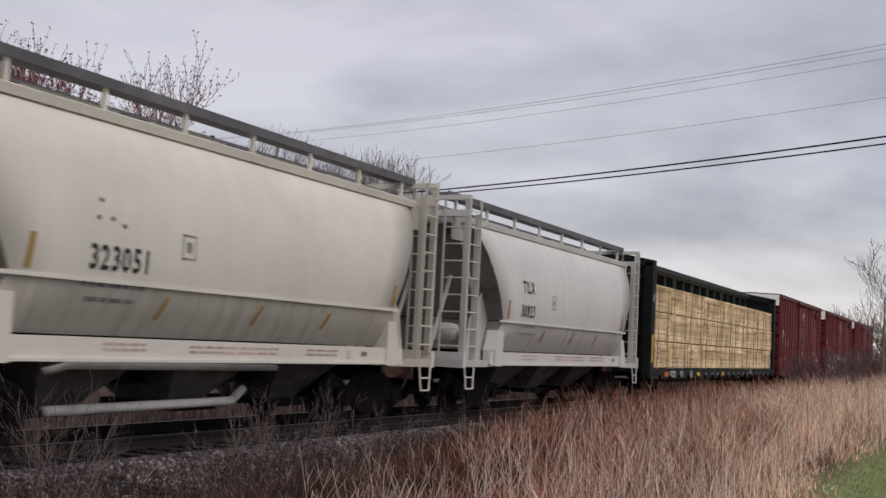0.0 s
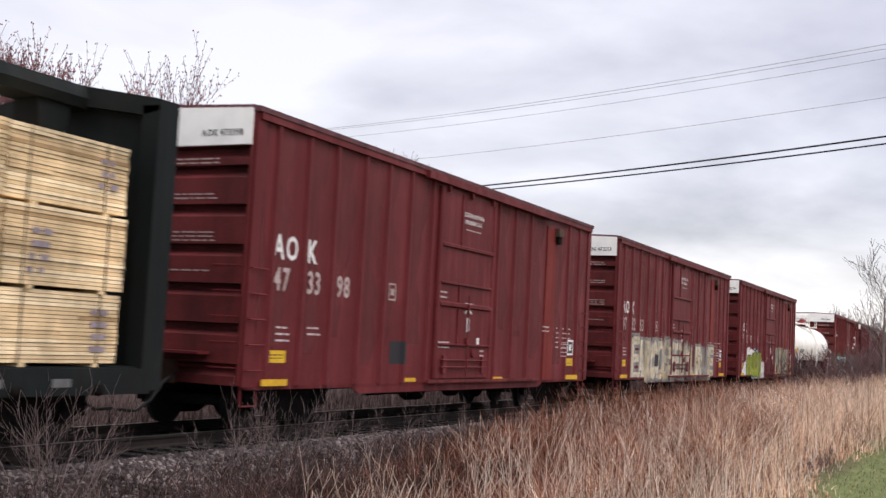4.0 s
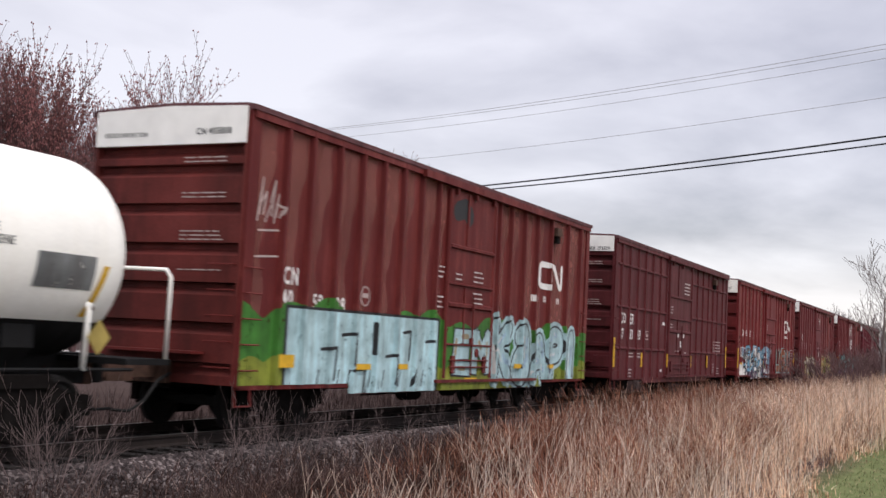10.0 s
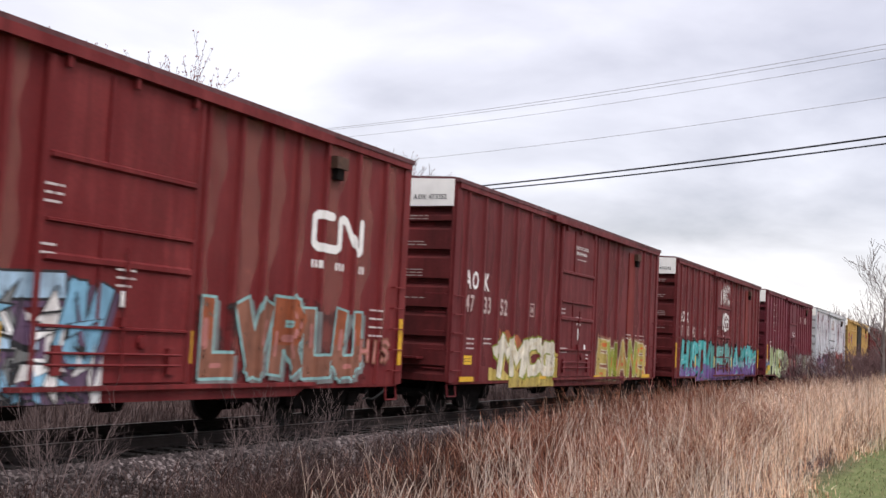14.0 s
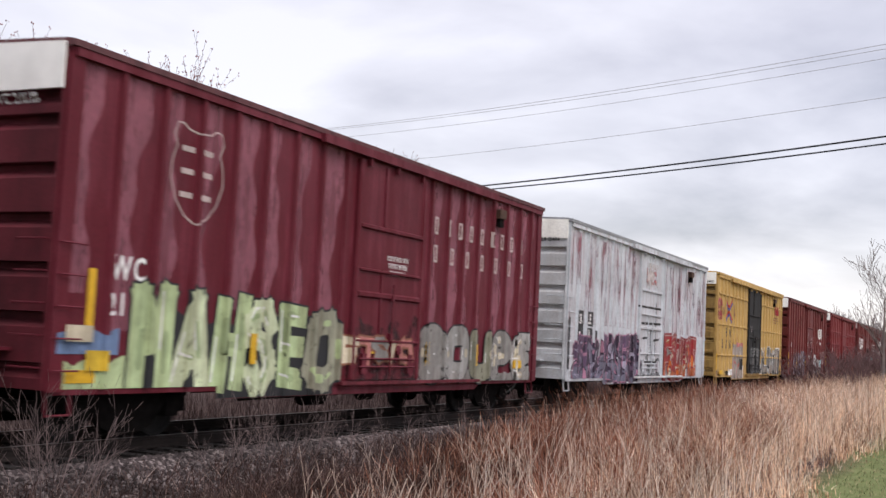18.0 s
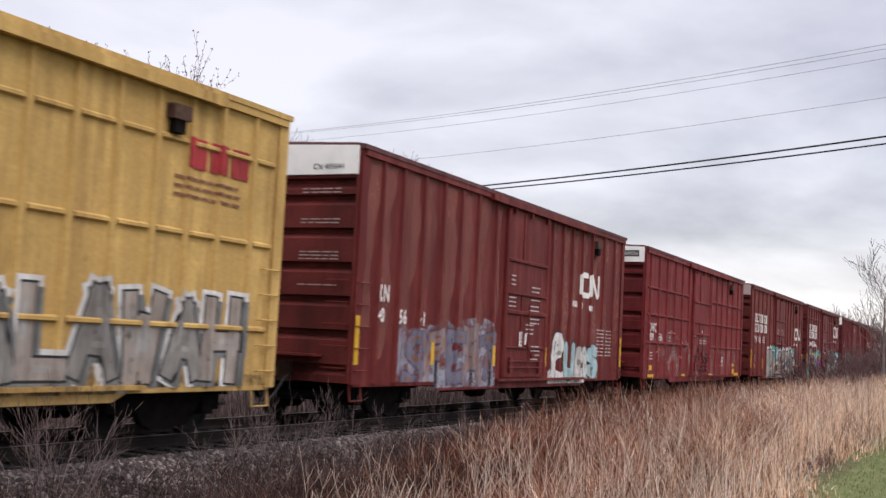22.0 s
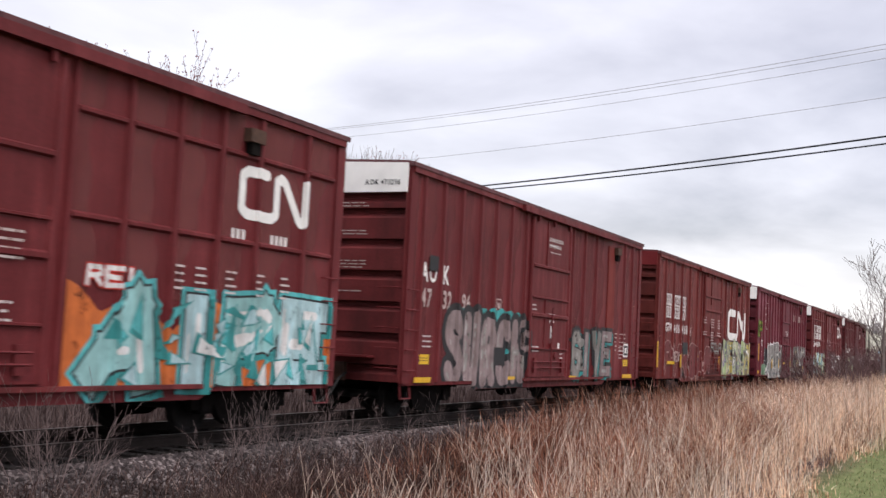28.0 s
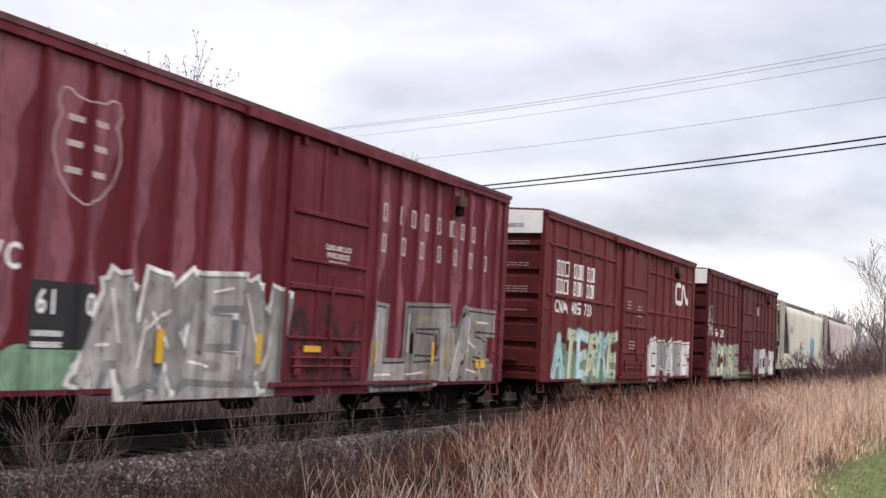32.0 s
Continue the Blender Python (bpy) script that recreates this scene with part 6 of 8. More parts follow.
    m.print(7.0, 2.9, 0.4, 4).print(6.9, 2.4, 0.5, 4).print(8.2, 2.5, 0.7, 4, "faded").box(7.9, 1.85, 0.2, 0.3).print(8.3, 1.7, 0.5, 3).print(1.0, 1.95, 0.6, 2)
    for u in (11.6, 12.1, 12.8, 13.5, 14.2):
        m.print(u, 2.35, 0.25, 4)
    boxcar("brown boxcar with side rails and purple, aqua and orange graffiti", 142.85, B["plain"], chalk=CHALK["brown"], **placed(m, end_print("", 17, False), posts=POSTS_W, rails=(2.82, 4.1), rail_spans=((0.3, 6.2), (9.6, 15.7)), door=(6.75, 9.4),
           reflect=((0.03, 1.1, 0.13, 0.95), (2.0, 1.0, 0.55, 0.13), (4.7, 1.0, 0.5, 0.13), (7.6, 1.15, 0.4, 0.1), (9.8, 1.05, 0.4, 0.1), (13.0, 1.0, 0.4, 0.1))))
    m = pulp_car_marks(20, ("47", "32", "96"))
    m.field(1.95, 6.2, 0.9, 2.3, "teal", 0.08, 0.5).word("SURCH", 1.85, 6.25, 0.56, 2.22, ("dusk",), "type", halo="type", fleck="ash", shine="silver", fat=0.44, slant=0.02, soft=True, edge=0.05).word("C", 5.95, 6.5, 1.35, 1.95, ("dusk",), "type", halo="type", fat=0.26, soft=True).box(4.36, 1.06, 0.68, 0.4, "type").word("GIVE", 9.55, 12.95, 0.76, 2.08, ("ash", "dusk"), "type", halo="type", shade="teal", fleck="silver", fat=0.34)
    m.box(0.95, 2.9, 0.4, 0.3, "type")
    boxcar("oxide-brown ribbed boxcar with dull grey graffiti", 161.29, B["plain"], **placed(m, end_print("AOK 473296", 18), **KIT_A))
    m = Marks(21)
    block_words(m, 3.16, 2.74, (1.1, 2.31, 3.44))
    m.text("GTW", 1.18, 2.27, 0.3, squeeze=0.75).text("4", 2.3, 2.24, 0.32).text("0", 2.62, 2.24, 0.32).text("6", 2.92, 2.24, 0.32).text("4", 3.48, 2.24, 0.32).text("6", 3.79, 2.24, 0.32).text("8", 4.08, 2.24, 0.32).ring(4.6, 2.2, 0.28, 0.3, "faded").emblem(11.5, 2.36, 3.5, 1.0, 0.31)
    for w, a, b, lo, hi in (("P", 1.0, 2.05, 0.78, 2.05), ("Y", 2.1, 3.2, 0.66, 1.98), ("R", 3.3, 4.3, 0.62, 1.95), ("G", 4.4, 5.8, 0.62, 1.98), ("A", 5.7, 6.8, 0.62, 1.95), ("R", 6.75, 7.8, 0.8, 1.9)):
        m.word(w, a, b, lo, hi, ("oxide",), "blush", fat=0.34, soft=True, edge=0.022)
    m.word("SEW", 2.1, 3.1, 1.25, 1.6, ("blush",), "blush", fat=0.16, wild=0.15, edge=0.008).rub(3.4, 4.3, 0.6, 1.4, "grime").rub(4.6, 5.4, 0.8, 1.9, "grime").box(3.5, 1.52, 0.72, 0.42, "type").box(1.35, 1.16, 0.85, 0.1, "plate")
    m.field(9.9, 15.8, 0.74, 1.75, "khaki", 0.3, 1.2).word("WESTEM", 10.0, 15.8, 0.7, 2.2, ("mint", "yellow_pale", "mint_pale", "silver"), "slate", fleck="cream", shine="white", shade="slate", fat=0.34, slant=0.3, wild=0.14).shards(10.0, 15.6, 0.74, 2.0, 60, ("mint", "mint_pale", "slate", "cream", "lilac"), "slate").line([(12.9, 1.1), (13.2, 2.0)], 0.2, "pink", 20).line([(10.35, 0.9), (10.5, 2.0)], 0.16, "yellow", 20).ring(12.3, 1.15, 0.4, 0.35).word("FOUR", 7.75, 9.6, 1.65, 2.05, ("silver",), "slate", fat=0.12, edge=0.01).rub(7.3, 9.7, 0.8, 1.9, "grime")
    m.print(6.6, 2.95, 0.3, 3).print(7.6, 2.9, 0.55, 4).print(8.8, 2.9, 0.5, 4).print(7.6, 2.4, 0.55, 4).print(8.8, 2.4, 0.6, 2).print(6.6, 2.4, 0.3, 2).print(8.4, 1.9, 0.8, 4, "ash")
    boxcar("chestnut-brown boxcar with oversized white emblem and yellow-green graffiti", 179.4, B["chestnut"], chalk=CHALK["brown"], **placed(m, gtw_end(), posts=(0.95, 2.1, 3.25, 4.45, 5.65, 6.35, 9.9, 10.75, 11.95, 13.05, 14.25, 15.4), door=(6.7, 9.75),
           beams=((3.75, 0.08), (3.2, 0.1), (2.22, 0.1), (1.4, 0.06)), white_end=(B["faded"], 4.42), reflect=STRIP_UP))
    m = Marks(23)
    block_words(m, 3.35, 2.9)
    m.text("CNA", 0.97, 2.42, 0.32).text("405", 2.27, 2.42, 0.32).text("733", 3.31, 2.42, 0.32).emblem(13.3, 3.3, 1.65, 0.62, 0.16)
    m.field(1.0, 6.4, 0.6, 1.6, "sage_green", 0.2, 0.8).word("ATERKE", 0.9, 6.4, 0.64, 2.05, ("ice", "mint_pale"), "slate", fleck="teal", shine="white", fat=0.3, slant=0.2, wild=0.12).word("GRAEE", 9.9, 15.3, 0.7, 1.95, ("white", "silver"), "type", halo="white", fat=0.32, wild=0.08).print(7.2, 3.0, 0.4, 4).print(8.3, 2.9, 0.5, 4).print(7.5, 1.8, 0.6, 3)
    boxcar("brown boxcar with side rails and pale green graffiti", 215.81, B["plain"], chalk=CHALK["brown"], **placed(m, end_print("405733", 20, False), posts=POSTS_W, rails=(2.82, 4.1), rail_spans=((0.3, 6.2), (9.6, 15.7)), door=(6.75, 9.4), white_end=(PALE_END, 4.31)))
    m = Marks(24)
    m.text("40", 0.7, 2.3, 0.3).text("60", 1.6, 2.3, 0.3).text("22", 2.5, 2.3, 0.3).field(0.6, 9.0, 0.62, 1.1, "sage_green", 0.2, 1.1).word("SCORE", 0.6, 6.3, 0.66, 2.05, ("silver", "mint_pale"), "slate", fleck="sage_green", fat=0.32, wild=0.1).word("BEWZ", 9.9, 15.4, 0.68, 1.95, ("silver", "white"), "plum", fleck="lilac", fat=0.32, wild=0.1).box(10.5, 3.5, 0.5, 0.4, "faded").rub(0.1, 1.0, 2.3, 3.4, "pale_rub")
    boxcar("dark brown boxcar with faded silver graffiti", 234.1, B["dark"], **placed(m, end_print("", 21, False), posts=POSTS_W, rails=(2.82, 4.1), rail_spans=((0.3, 6.2), (9.6, 15.7)), door=(6.75, 9.4), white_end=(PALE_END, 4.31)))


build_boxcars()
# ---- covered hoppers ----
def hopper_profile(slab=False):
    """Half section of the body, from the sill up to the roof edge (y outwards, z)."""
    if slab:
        return [(1.47, 1.38), (1.5, 1.5), (1.51, 1.7)], [(1.515, 1.72), (1.52, 2.4), (1.52, 3.2), (1.52, 4.0), (1.48, 4.32), (1.2, 4.42)]
    low = [(1.22, 1.38), (1.36, 1.62), (1.46, 1.85), (1.505, 2.05)]
    up = [(1.52, 2.07), (1.545, 2.3), (1.55, 2.6), (1.535, 2.9), (1.49, 3.2), (1.42, 3.5), (1.32, 3.78), (1.2, 4.0), (1.06, 4.16)]
    return low, up


def hopper_sheet(section, L, end):
    """The body sheet over the sections of both sides, with slanted ends."""
    g = Geo()
    ring = [(-y, z) for y, z in section] + [(y, z) for y, z in section[::-1]]
    k, cols = len(ring), 13
    for c in range(cols):
        for y, z in ring:
            a, b = end(z), L - end(z)
            g.v.append((a + (b - a) * c / (cols - 1), y, z))
    for c in range(cols - 1):
        for i in range(k - 1):
            if i == len(section) - 1:
                continue
            g.f.append([c * k + i, (c + 1) * k + i, (c + 1) * k + i + 1, c * k + i + 1])
            g.m.append(0)
    n = len(section)
    for c in (0, cols - 1):
        for i in range(n - 1):
            g.f.append([c * k + i, c * k + i + 1, c * k + k - 2 - i, c * k + k - 1 - i])
            g.m.append(0)
    return g


def sheet_mesh(section, L, end, name):
    """Rounded sides with crisp flat end sheets."""
    me = smooth(hopper_sheet(section, L, end).mesh(name))
    for p in list(me.polygons)[-2 * (len(section) - 1):]:
        p.use_smooth = False
        p.material_index = 1
    return me


def covered_hopper(label, x16, paint, L, mark, stencils, inner, pipe=True, slab=False, slope=None):
    car = thing("covered_hopper_car", label, "hopper car", "cars of the freight train")
    low, up = hopper_profile(slab)
    # the slope's dimmer paint, shade included, also covers the end ironwork
    end_paint = slope or paint

    def end(z):
        return 0.85 + max(0.0, 4.0 - z) * 0.56

    def low_end(z):
        return 1.93 - (2.07 - z) * 0.45

    # end faces get a darker paint in place of shade under the overhang
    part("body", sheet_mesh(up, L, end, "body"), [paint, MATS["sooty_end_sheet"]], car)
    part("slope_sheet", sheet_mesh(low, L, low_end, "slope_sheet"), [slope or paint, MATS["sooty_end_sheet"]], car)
    part("crease_trim", Geo().box(1.75, L - 1.75, -1.535, -1.50, 2.03, 2.08), paint, car)
    roof = Geo().prism([(-1.14, 4.12), (-1.16, 4.24), (-1.05, 4.28), (0, 4.42), (1.05, 4.28), (1.16, 4.24), (1.14, 4.12)], "x", 0.5, L - 0.5)
    part("roof", roof, paint, car)
    for s in (-0.62, 0.62):
        g = Geo()
        g.box(0.1, L - 0.1, s - 0.24, s + 0.24, 4.68, 4.72)
        for i in range(int(L / 0.12)):
            g.box(0.12 + i * 0.12, 0.15 + i * 0.12, s - 0.25, s + 0.25, 4.72, 4.735)
        part("running_board", g, MATS["dull_grating"], car, "grey steel grating walkway")
        part("board_edge", Geo().box(0.1, L - 0.1, s + (0.24 if s > 0 else -0.27), s + (0.27 if s > 0 else -0.24), 4.62, 4.76), MATS["dull_grating"], car)
        for i in range(8):
            u = 0.6 + (L - 1.2) * i / 7
            part("stanchion", Geo().box(u - 0.03, u + 0.03, s + (0.18 if s > 0 else -0.24), s + (0.24 if s > 0 else -0.18), 4.25, 4.68), paint, car)
    for i in range(5):
        u = 1.5 + (L - 3) * i / 4
        part("hatch", Geo().box(u - 0.9, u + 0.9, -0.28, 0.28, 4.4, 4.52), paint, car)
    part("side_sill", Geo().box(1.4, L - 1.4, -1.46, -1.40, 1.08, 1.36), paint, car)
    part("side_sill", Geo().box(1.4, L - 1.4, 1.40, 1.46, 1.08, 1.36), paint, car)
    part("sill_flange", Geo().box(1.4, L - 1.4, -1.5, -1.38, 1.06, 1.10), paint, car)
    for u, w in ((1.62, 0.44), (L - 2.06, 0.44)):
        part("bolster_tower", Geo().prism([(u, 1.04), (u + w, 1.04), (u + w, 1.84), (u + (w - 0.26 if u < 5 else 0.26), 1.84), (u, 1.4)] if u < 5 else [(u, 1.04), (u + w, 1.04), (u + w, 1.4), (u + 0.26, 1.84), (u, 1.84)], "y", -1.5, -1.2), paint, car)
    for u0, u1 in ((0.0, 1.75), (L - 1.75, L)):
        part("end_platform", Geo().box(u0, u1, -1.42, 1.42, 1.02, 1.16), end_paint, car)
        part("end_sill", Geo().box(u0 if u0 == 0 else u1 - 0.12, u0 + 0.12 if u0 == 0 else u1, -1.46, 1.46, 1.0, 1.32), paint, car)
    for u, s in ((0.12, 1), (L - 0.12, -1)):
        for y in (-1.36, 1.36):
            part("corner_post", Geo().box(u - 0.05, u + 0.05, y - 0.06, y + 0.06, 1.3, 4.62), end_paint, car)
            part("frame_post", Geo().box(u + s * 0.52 - 0.045, u + s * 0.52 + 0.045, y - 0.05, y + 0.05, 1.16, 4.3), end_paint, car)
        part("cross_beam", Geo().box(u - 0.06, u + 0.06, -1.42, 1.42, 4.2, 4.34), paint, car)
        part("cross_beam", Geo().box(u - 0.06, u + 0.06, -1.42, 1.42, 4.56, 4.66), paint, car)
        for y in (-1.0, 1.0):
            part("shear_plate", Geo().prism([(u, 4.2), (u + s * 0.9, 4.2), (u + s * 1.02, 3.72), (u, 3.72)], "y", y - 0.02, y + 0.02), end_paint, car)
            part("gusset_plate", Geo().prism([(u + s * 0.6, 1.16), (u + s * 1.75, 1.16), (u + s * 1.79, 2.07), (u + s * 1.45, 2.66), (u + s * 0.85, 2.05)], "y", y * 1.12 - 0.015, y * 1.12 + 0.015), end_paint, car)
            part("end_strut", Geo().tube([(u + s * 0.55, y, 3.7), (u + s * 1.3, y, 2.5)], 0.045, 6), end_paint, car)
        lad, rungs = Geo(), []
        for i in range(9):
            z = 1.45 + i * 0.36
            rungs.append([(u, -1.43, z), (u + s * 0.52, -1.43, z)])
        lad.box(u + s * 0.5, u + s * 0.54, -1.45, -1.41, 1.2, 4.6)
        rack = part("side_ladder", lad, end_paint, car)
        for line in rungs:
            part("rung", Geo().tube(line, 0.014, 5), paint, rack)
        lad, rungs = Geo(), []
        for i in range(8):
            z = 1.45 + i * 0.36
            rungs.append([(u - s * 0.07, -1.3, z), (u - s * 0.07, -0.85, z)])
        lad.box(u - s * 0.09, u - s * 0.05, -0.87, -0.83, 1.2, 4.6)
        rack = part("end_ladder", lad, end_paint, car)
        for line in rungs:
            part("rung", Geo().tube(line, 0.014, 5), paint, rack)
        st = Geo()
        st.tube([(u, -1.44, 1.02), (u + s * 0.06, -1.46, 0.56), (u + s * 0.42, -1.46, 0.56), (u + s * 0.48, -1.44, 1.02)], 0.022, 6)
        st.tube([(u + s * 0.03, -1.45, 0.8), (u + s * 0.45, -1.45, 0.8)], 0.018, 6)
        part("stirrup_step", st, paint, car)
        part("end_strut", Geo().tube([(u + s * 0.1, -0.5, 1.15), (u + s * 1.1, -0.5, 3.0)], 0.05, 6), end_paint, car)
        part("end_strut", Geo().tube([(u + s * 0.1, 0.5, 1.15), (u + s * 1.1, 0.5, 3.0)], 0.05, 6), end_paint, car)
        part("brake_cylinder", smooth(Geo().lathe([(0, 0), (0.17, 0.02), (0.2, 0.2), (0.2, 0.5), (0, 0.52)], True, 14, 0, (u + s * 0.7, -0.9, 1.75)).mesh("brake_cylinder")), end_paint, car)
    for i in range(3):
        u = 2.6 + (L - 5.2) * (i + 0.5) / 3
        w = (L - 5.2) / 6 - 0.1
        bay = Geo()
        top = [(u - w, -1.3, 1.36), (u + w, -1.3, 1.36), (u + w, 1.3, 1.36), (u - w, 1.3, 1.36)]
        bot = [(u - 0.35, -0.45, 0.42), (u + 0.35, -0.45, 0.42), (u + 0.35, 0.45, 0.42), (u - 0.35, 0.45, 0.42)]
        bay.v = top + bot
        bay.f = [[0, 1, 5, 4], [1, 2, 6, 5], [2, 3, 7, 6], [3, 0, 4, 7], [4, 5, 6, 7], [0, 3, 2, 1]]
        bay.m = [0] * 6
        part("hopper_bay", bay, inner, car)
        part("outlet_gate", Geo().box(u - 0.5, u + 0.5, -0.7, 0.7, 0.32, 0.44), STEEL_DARK, car)
    if pipe:
        pg = Geo().tube([(3.0, -1.1, 0.92), (3.3, -1.2, 1.0), (L - 5.2, -1.2, 0.98)], 0.05, 8)
        part("discharge_pipe", smooth(pg.mesh("discharge_pipe")), MATS["pale_pipe_paint"], car)
        pg = Geo().tube([(3.2, -0.95, 0.42), (L - 6.0, -0.95, 0.46), (L - 5.5, -0.8, 0.62)], 0.07, 8)
        part("discharge_pipe", smooth(pg.mesh("discharge_pipe")), MATS["pale_pipe_paint"], car)
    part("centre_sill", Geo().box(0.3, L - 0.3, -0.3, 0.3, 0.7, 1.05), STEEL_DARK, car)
    # lettering follows the curve of the side
    zs, ys = [z for _, z in low + up], [y for y, _ in low + up]
    g = Geo()
    for poly, layer, mi in mark.polys + [q for p in mark.pieces for q in p]:
        if max(p[1] for p in poly) < 1.37:
            g.poly([(u, -1.465 - 0.0012 * layer, v) for u, v in poly], mi)
        else:
            g.poly([(u, -float(np.interp(v, zs, ys)) - 0.006 - 0.0012 * layer, v) for u, v in poly], mi)
    part("lettering", g.mesh("lettering", False), mark.inks(), car, "stencilled numbers and print")
    for u, v, h, lean in stencils:
        g = Geo()
        for j in range(4):
            z0, z1 = v + h * j / 4, v + h * (j + 1) / 4
            y0, y1 = (-float(np.interp(z, zs, ys)) - 0.012 for z in (z0, z1))
            x0, x1 = u + lean * j / 4, u + lean * (j + 1) / 4
            g.poly([(x0, y0, z0), (x0 + 0.1, y0, z0), (x1 + 0.1, y1, z1), (x1, y1, z1)])
        part("reflector", g.mesh("reflector", False), OCHRE_REFLEX, car, "faded ochre reflective strip")
    running_gear(car, L, 1.75)
    TRAIN.append((car, x16))


def build_hoppers():
    cream = car_paint("cream_grey_paint", (0.58, 0.55, 0.48), wear=(0.5, 0.46, 0.39), amount=0.1, rough=0.4, even=True)
    grey = car_paint("pale_grey_paint", (0.53, 0.515, 0.49), wear=(0.46, 0.44, 0.41), amount=0.1, rough=0.4, even=True)
    # slope paints: some dirt, but mostly shade of down-facing sheets put into the colour
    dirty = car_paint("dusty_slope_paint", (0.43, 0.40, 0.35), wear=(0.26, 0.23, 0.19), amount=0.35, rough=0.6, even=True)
    plain("pale_pipe_paint", (0.5, 0.48, 0.45), 0.6, 0, 0.25, 4)
    plain("dull_grating", (0.12, 0.115, 0.12), 0.6, 0.3, 0.25, 3)
    # overhung end sheets coloured dark for their shade
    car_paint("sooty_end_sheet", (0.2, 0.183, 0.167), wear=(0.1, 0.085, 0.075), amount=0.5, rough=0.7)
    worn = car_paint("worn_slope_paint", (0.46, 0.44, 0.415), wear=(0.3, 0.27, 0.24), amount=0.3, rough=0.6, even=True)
    # bays beneath the body are set dark grey
    bay = plain("sooty_hopper_bay", (0.10, 0.09, 0.085), 0.8, 0, 0.4, 4)
    strips = ((2.12, 2.12, 0.42, 0.05), (4.6, 1.62, 0.3, 0.1), (6.8, 1.62, 0.3, 0.12), (8.8, 1.62, 0.28, 0.1), (11.0, 2.1, 0.4, 0.03))
    m = Marks(31).text("323051", 3.15, 2.2, 0.3, "type", 0.8).ring(4.9, 2.45, 0.3, 0.34, "ash").print(3.1, 1.98, 1.2, 1, "slate", h=0.09).print(3.2, 1.8, 0.9, 1, "slate", h=0.08)
    m.print(5.3, 1.26, 2.2, 2, "blush", 0.07, 0.05).print(8.3, 1.26, 1.0, 2, "blush", 0.07, 0.05).box(9.6, 1.15, 0.16, 0.14, "white").box(10.1, 1.2, 0.2, 0.08, "slate").print(3.6, 1.27, 0.8, 2, "blush", 0.07, 0.05)
    for u, v in ((3.25, 2.83), (3.5, 2.84), (3.72, 2.77), (3.3, 3.05)):
        m.line([(u, v), (u + 0.04, v)], 0.05, "slate")
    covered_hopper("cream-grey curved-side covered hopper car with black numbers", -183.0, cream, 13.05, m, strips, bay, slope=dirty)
    m = Marks(32).text("TILX", 3.05, 2.76, 0.28, "type", 0.8).text("30823", 2.95, 2.2, 0.28, "type", 0.8).ring(5.0, 2.45, 0.3, 0.34, "ash").print(3.1, 1.95, 1.0, 1, "lilac", h=0.08).print(3.1, 1.78, 1.0, 1, "lilac", h=0.08)
    m.print(5.6, 1.27, 2.3, 2, "blush", 0.08, 0.055).print(8.4, 1.27, 1.2, 2, "blush", 0.08, 0.055).box(10.0, 1.15, 0.18, 0.15, "white").box(10.5, 1.18, 0.2, 0.1, "slate").print(3.3, 1.27, 1.0, 2, "faded", 0.08, 0.05)
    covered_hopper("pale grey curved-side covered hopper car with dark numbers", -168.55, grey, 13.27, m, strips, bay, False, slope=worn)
    m = Marks(33).text("56231", 2.2, 3.0, 0.35, "slate").word("LNE", 5.0, 7.5, 1.5, 2.6, ("white", "ash"), "type").field(10.0, 11.8, 1.5, 2.9, "sky", 0.2, 0.5)
    covered_hopper("pale grey-green covered hopper car at the rear", 252.3, car_paint("pale_green_grey_paint", (0.60, 0.60, 0.50), amount=0.2, even=True), 16.6, m, (), bay, False, True)
    m = Marks(34).print(3.0, 2.5, 1.5, 2, "white")
    covered_hopper("dusty pinkish-white covered hopper car at the rear", 270.4, car_paint("dusty_white_paint", (0.52, 0.45, 0.43), amount=0.3), 16.6, m, (), bay, False, True)


# ---- centre-beam flat car with lumber ----
def lumber_mesh(seed, w, h, depth, rows):
    rng = random.Random(seed)
    g = Geo()
    rh = h / rows
    for r in range(rows):
        u = 0.0
        while u < w - 0.02:
            d = w if rng.random() < 0.82 else rng.choice((0.35, 0.5, 0.65)) * w
            d = min(d, w - u)
            k = rng.uniform(-0.012, 0.012)
            g.box(u + 0.004, u + d - 0.004, k, depth, r * rh + 0.0035, (r + 1) * rh - 0.0035)
            u += d
    return g.mesh("lumber_bundle", False)


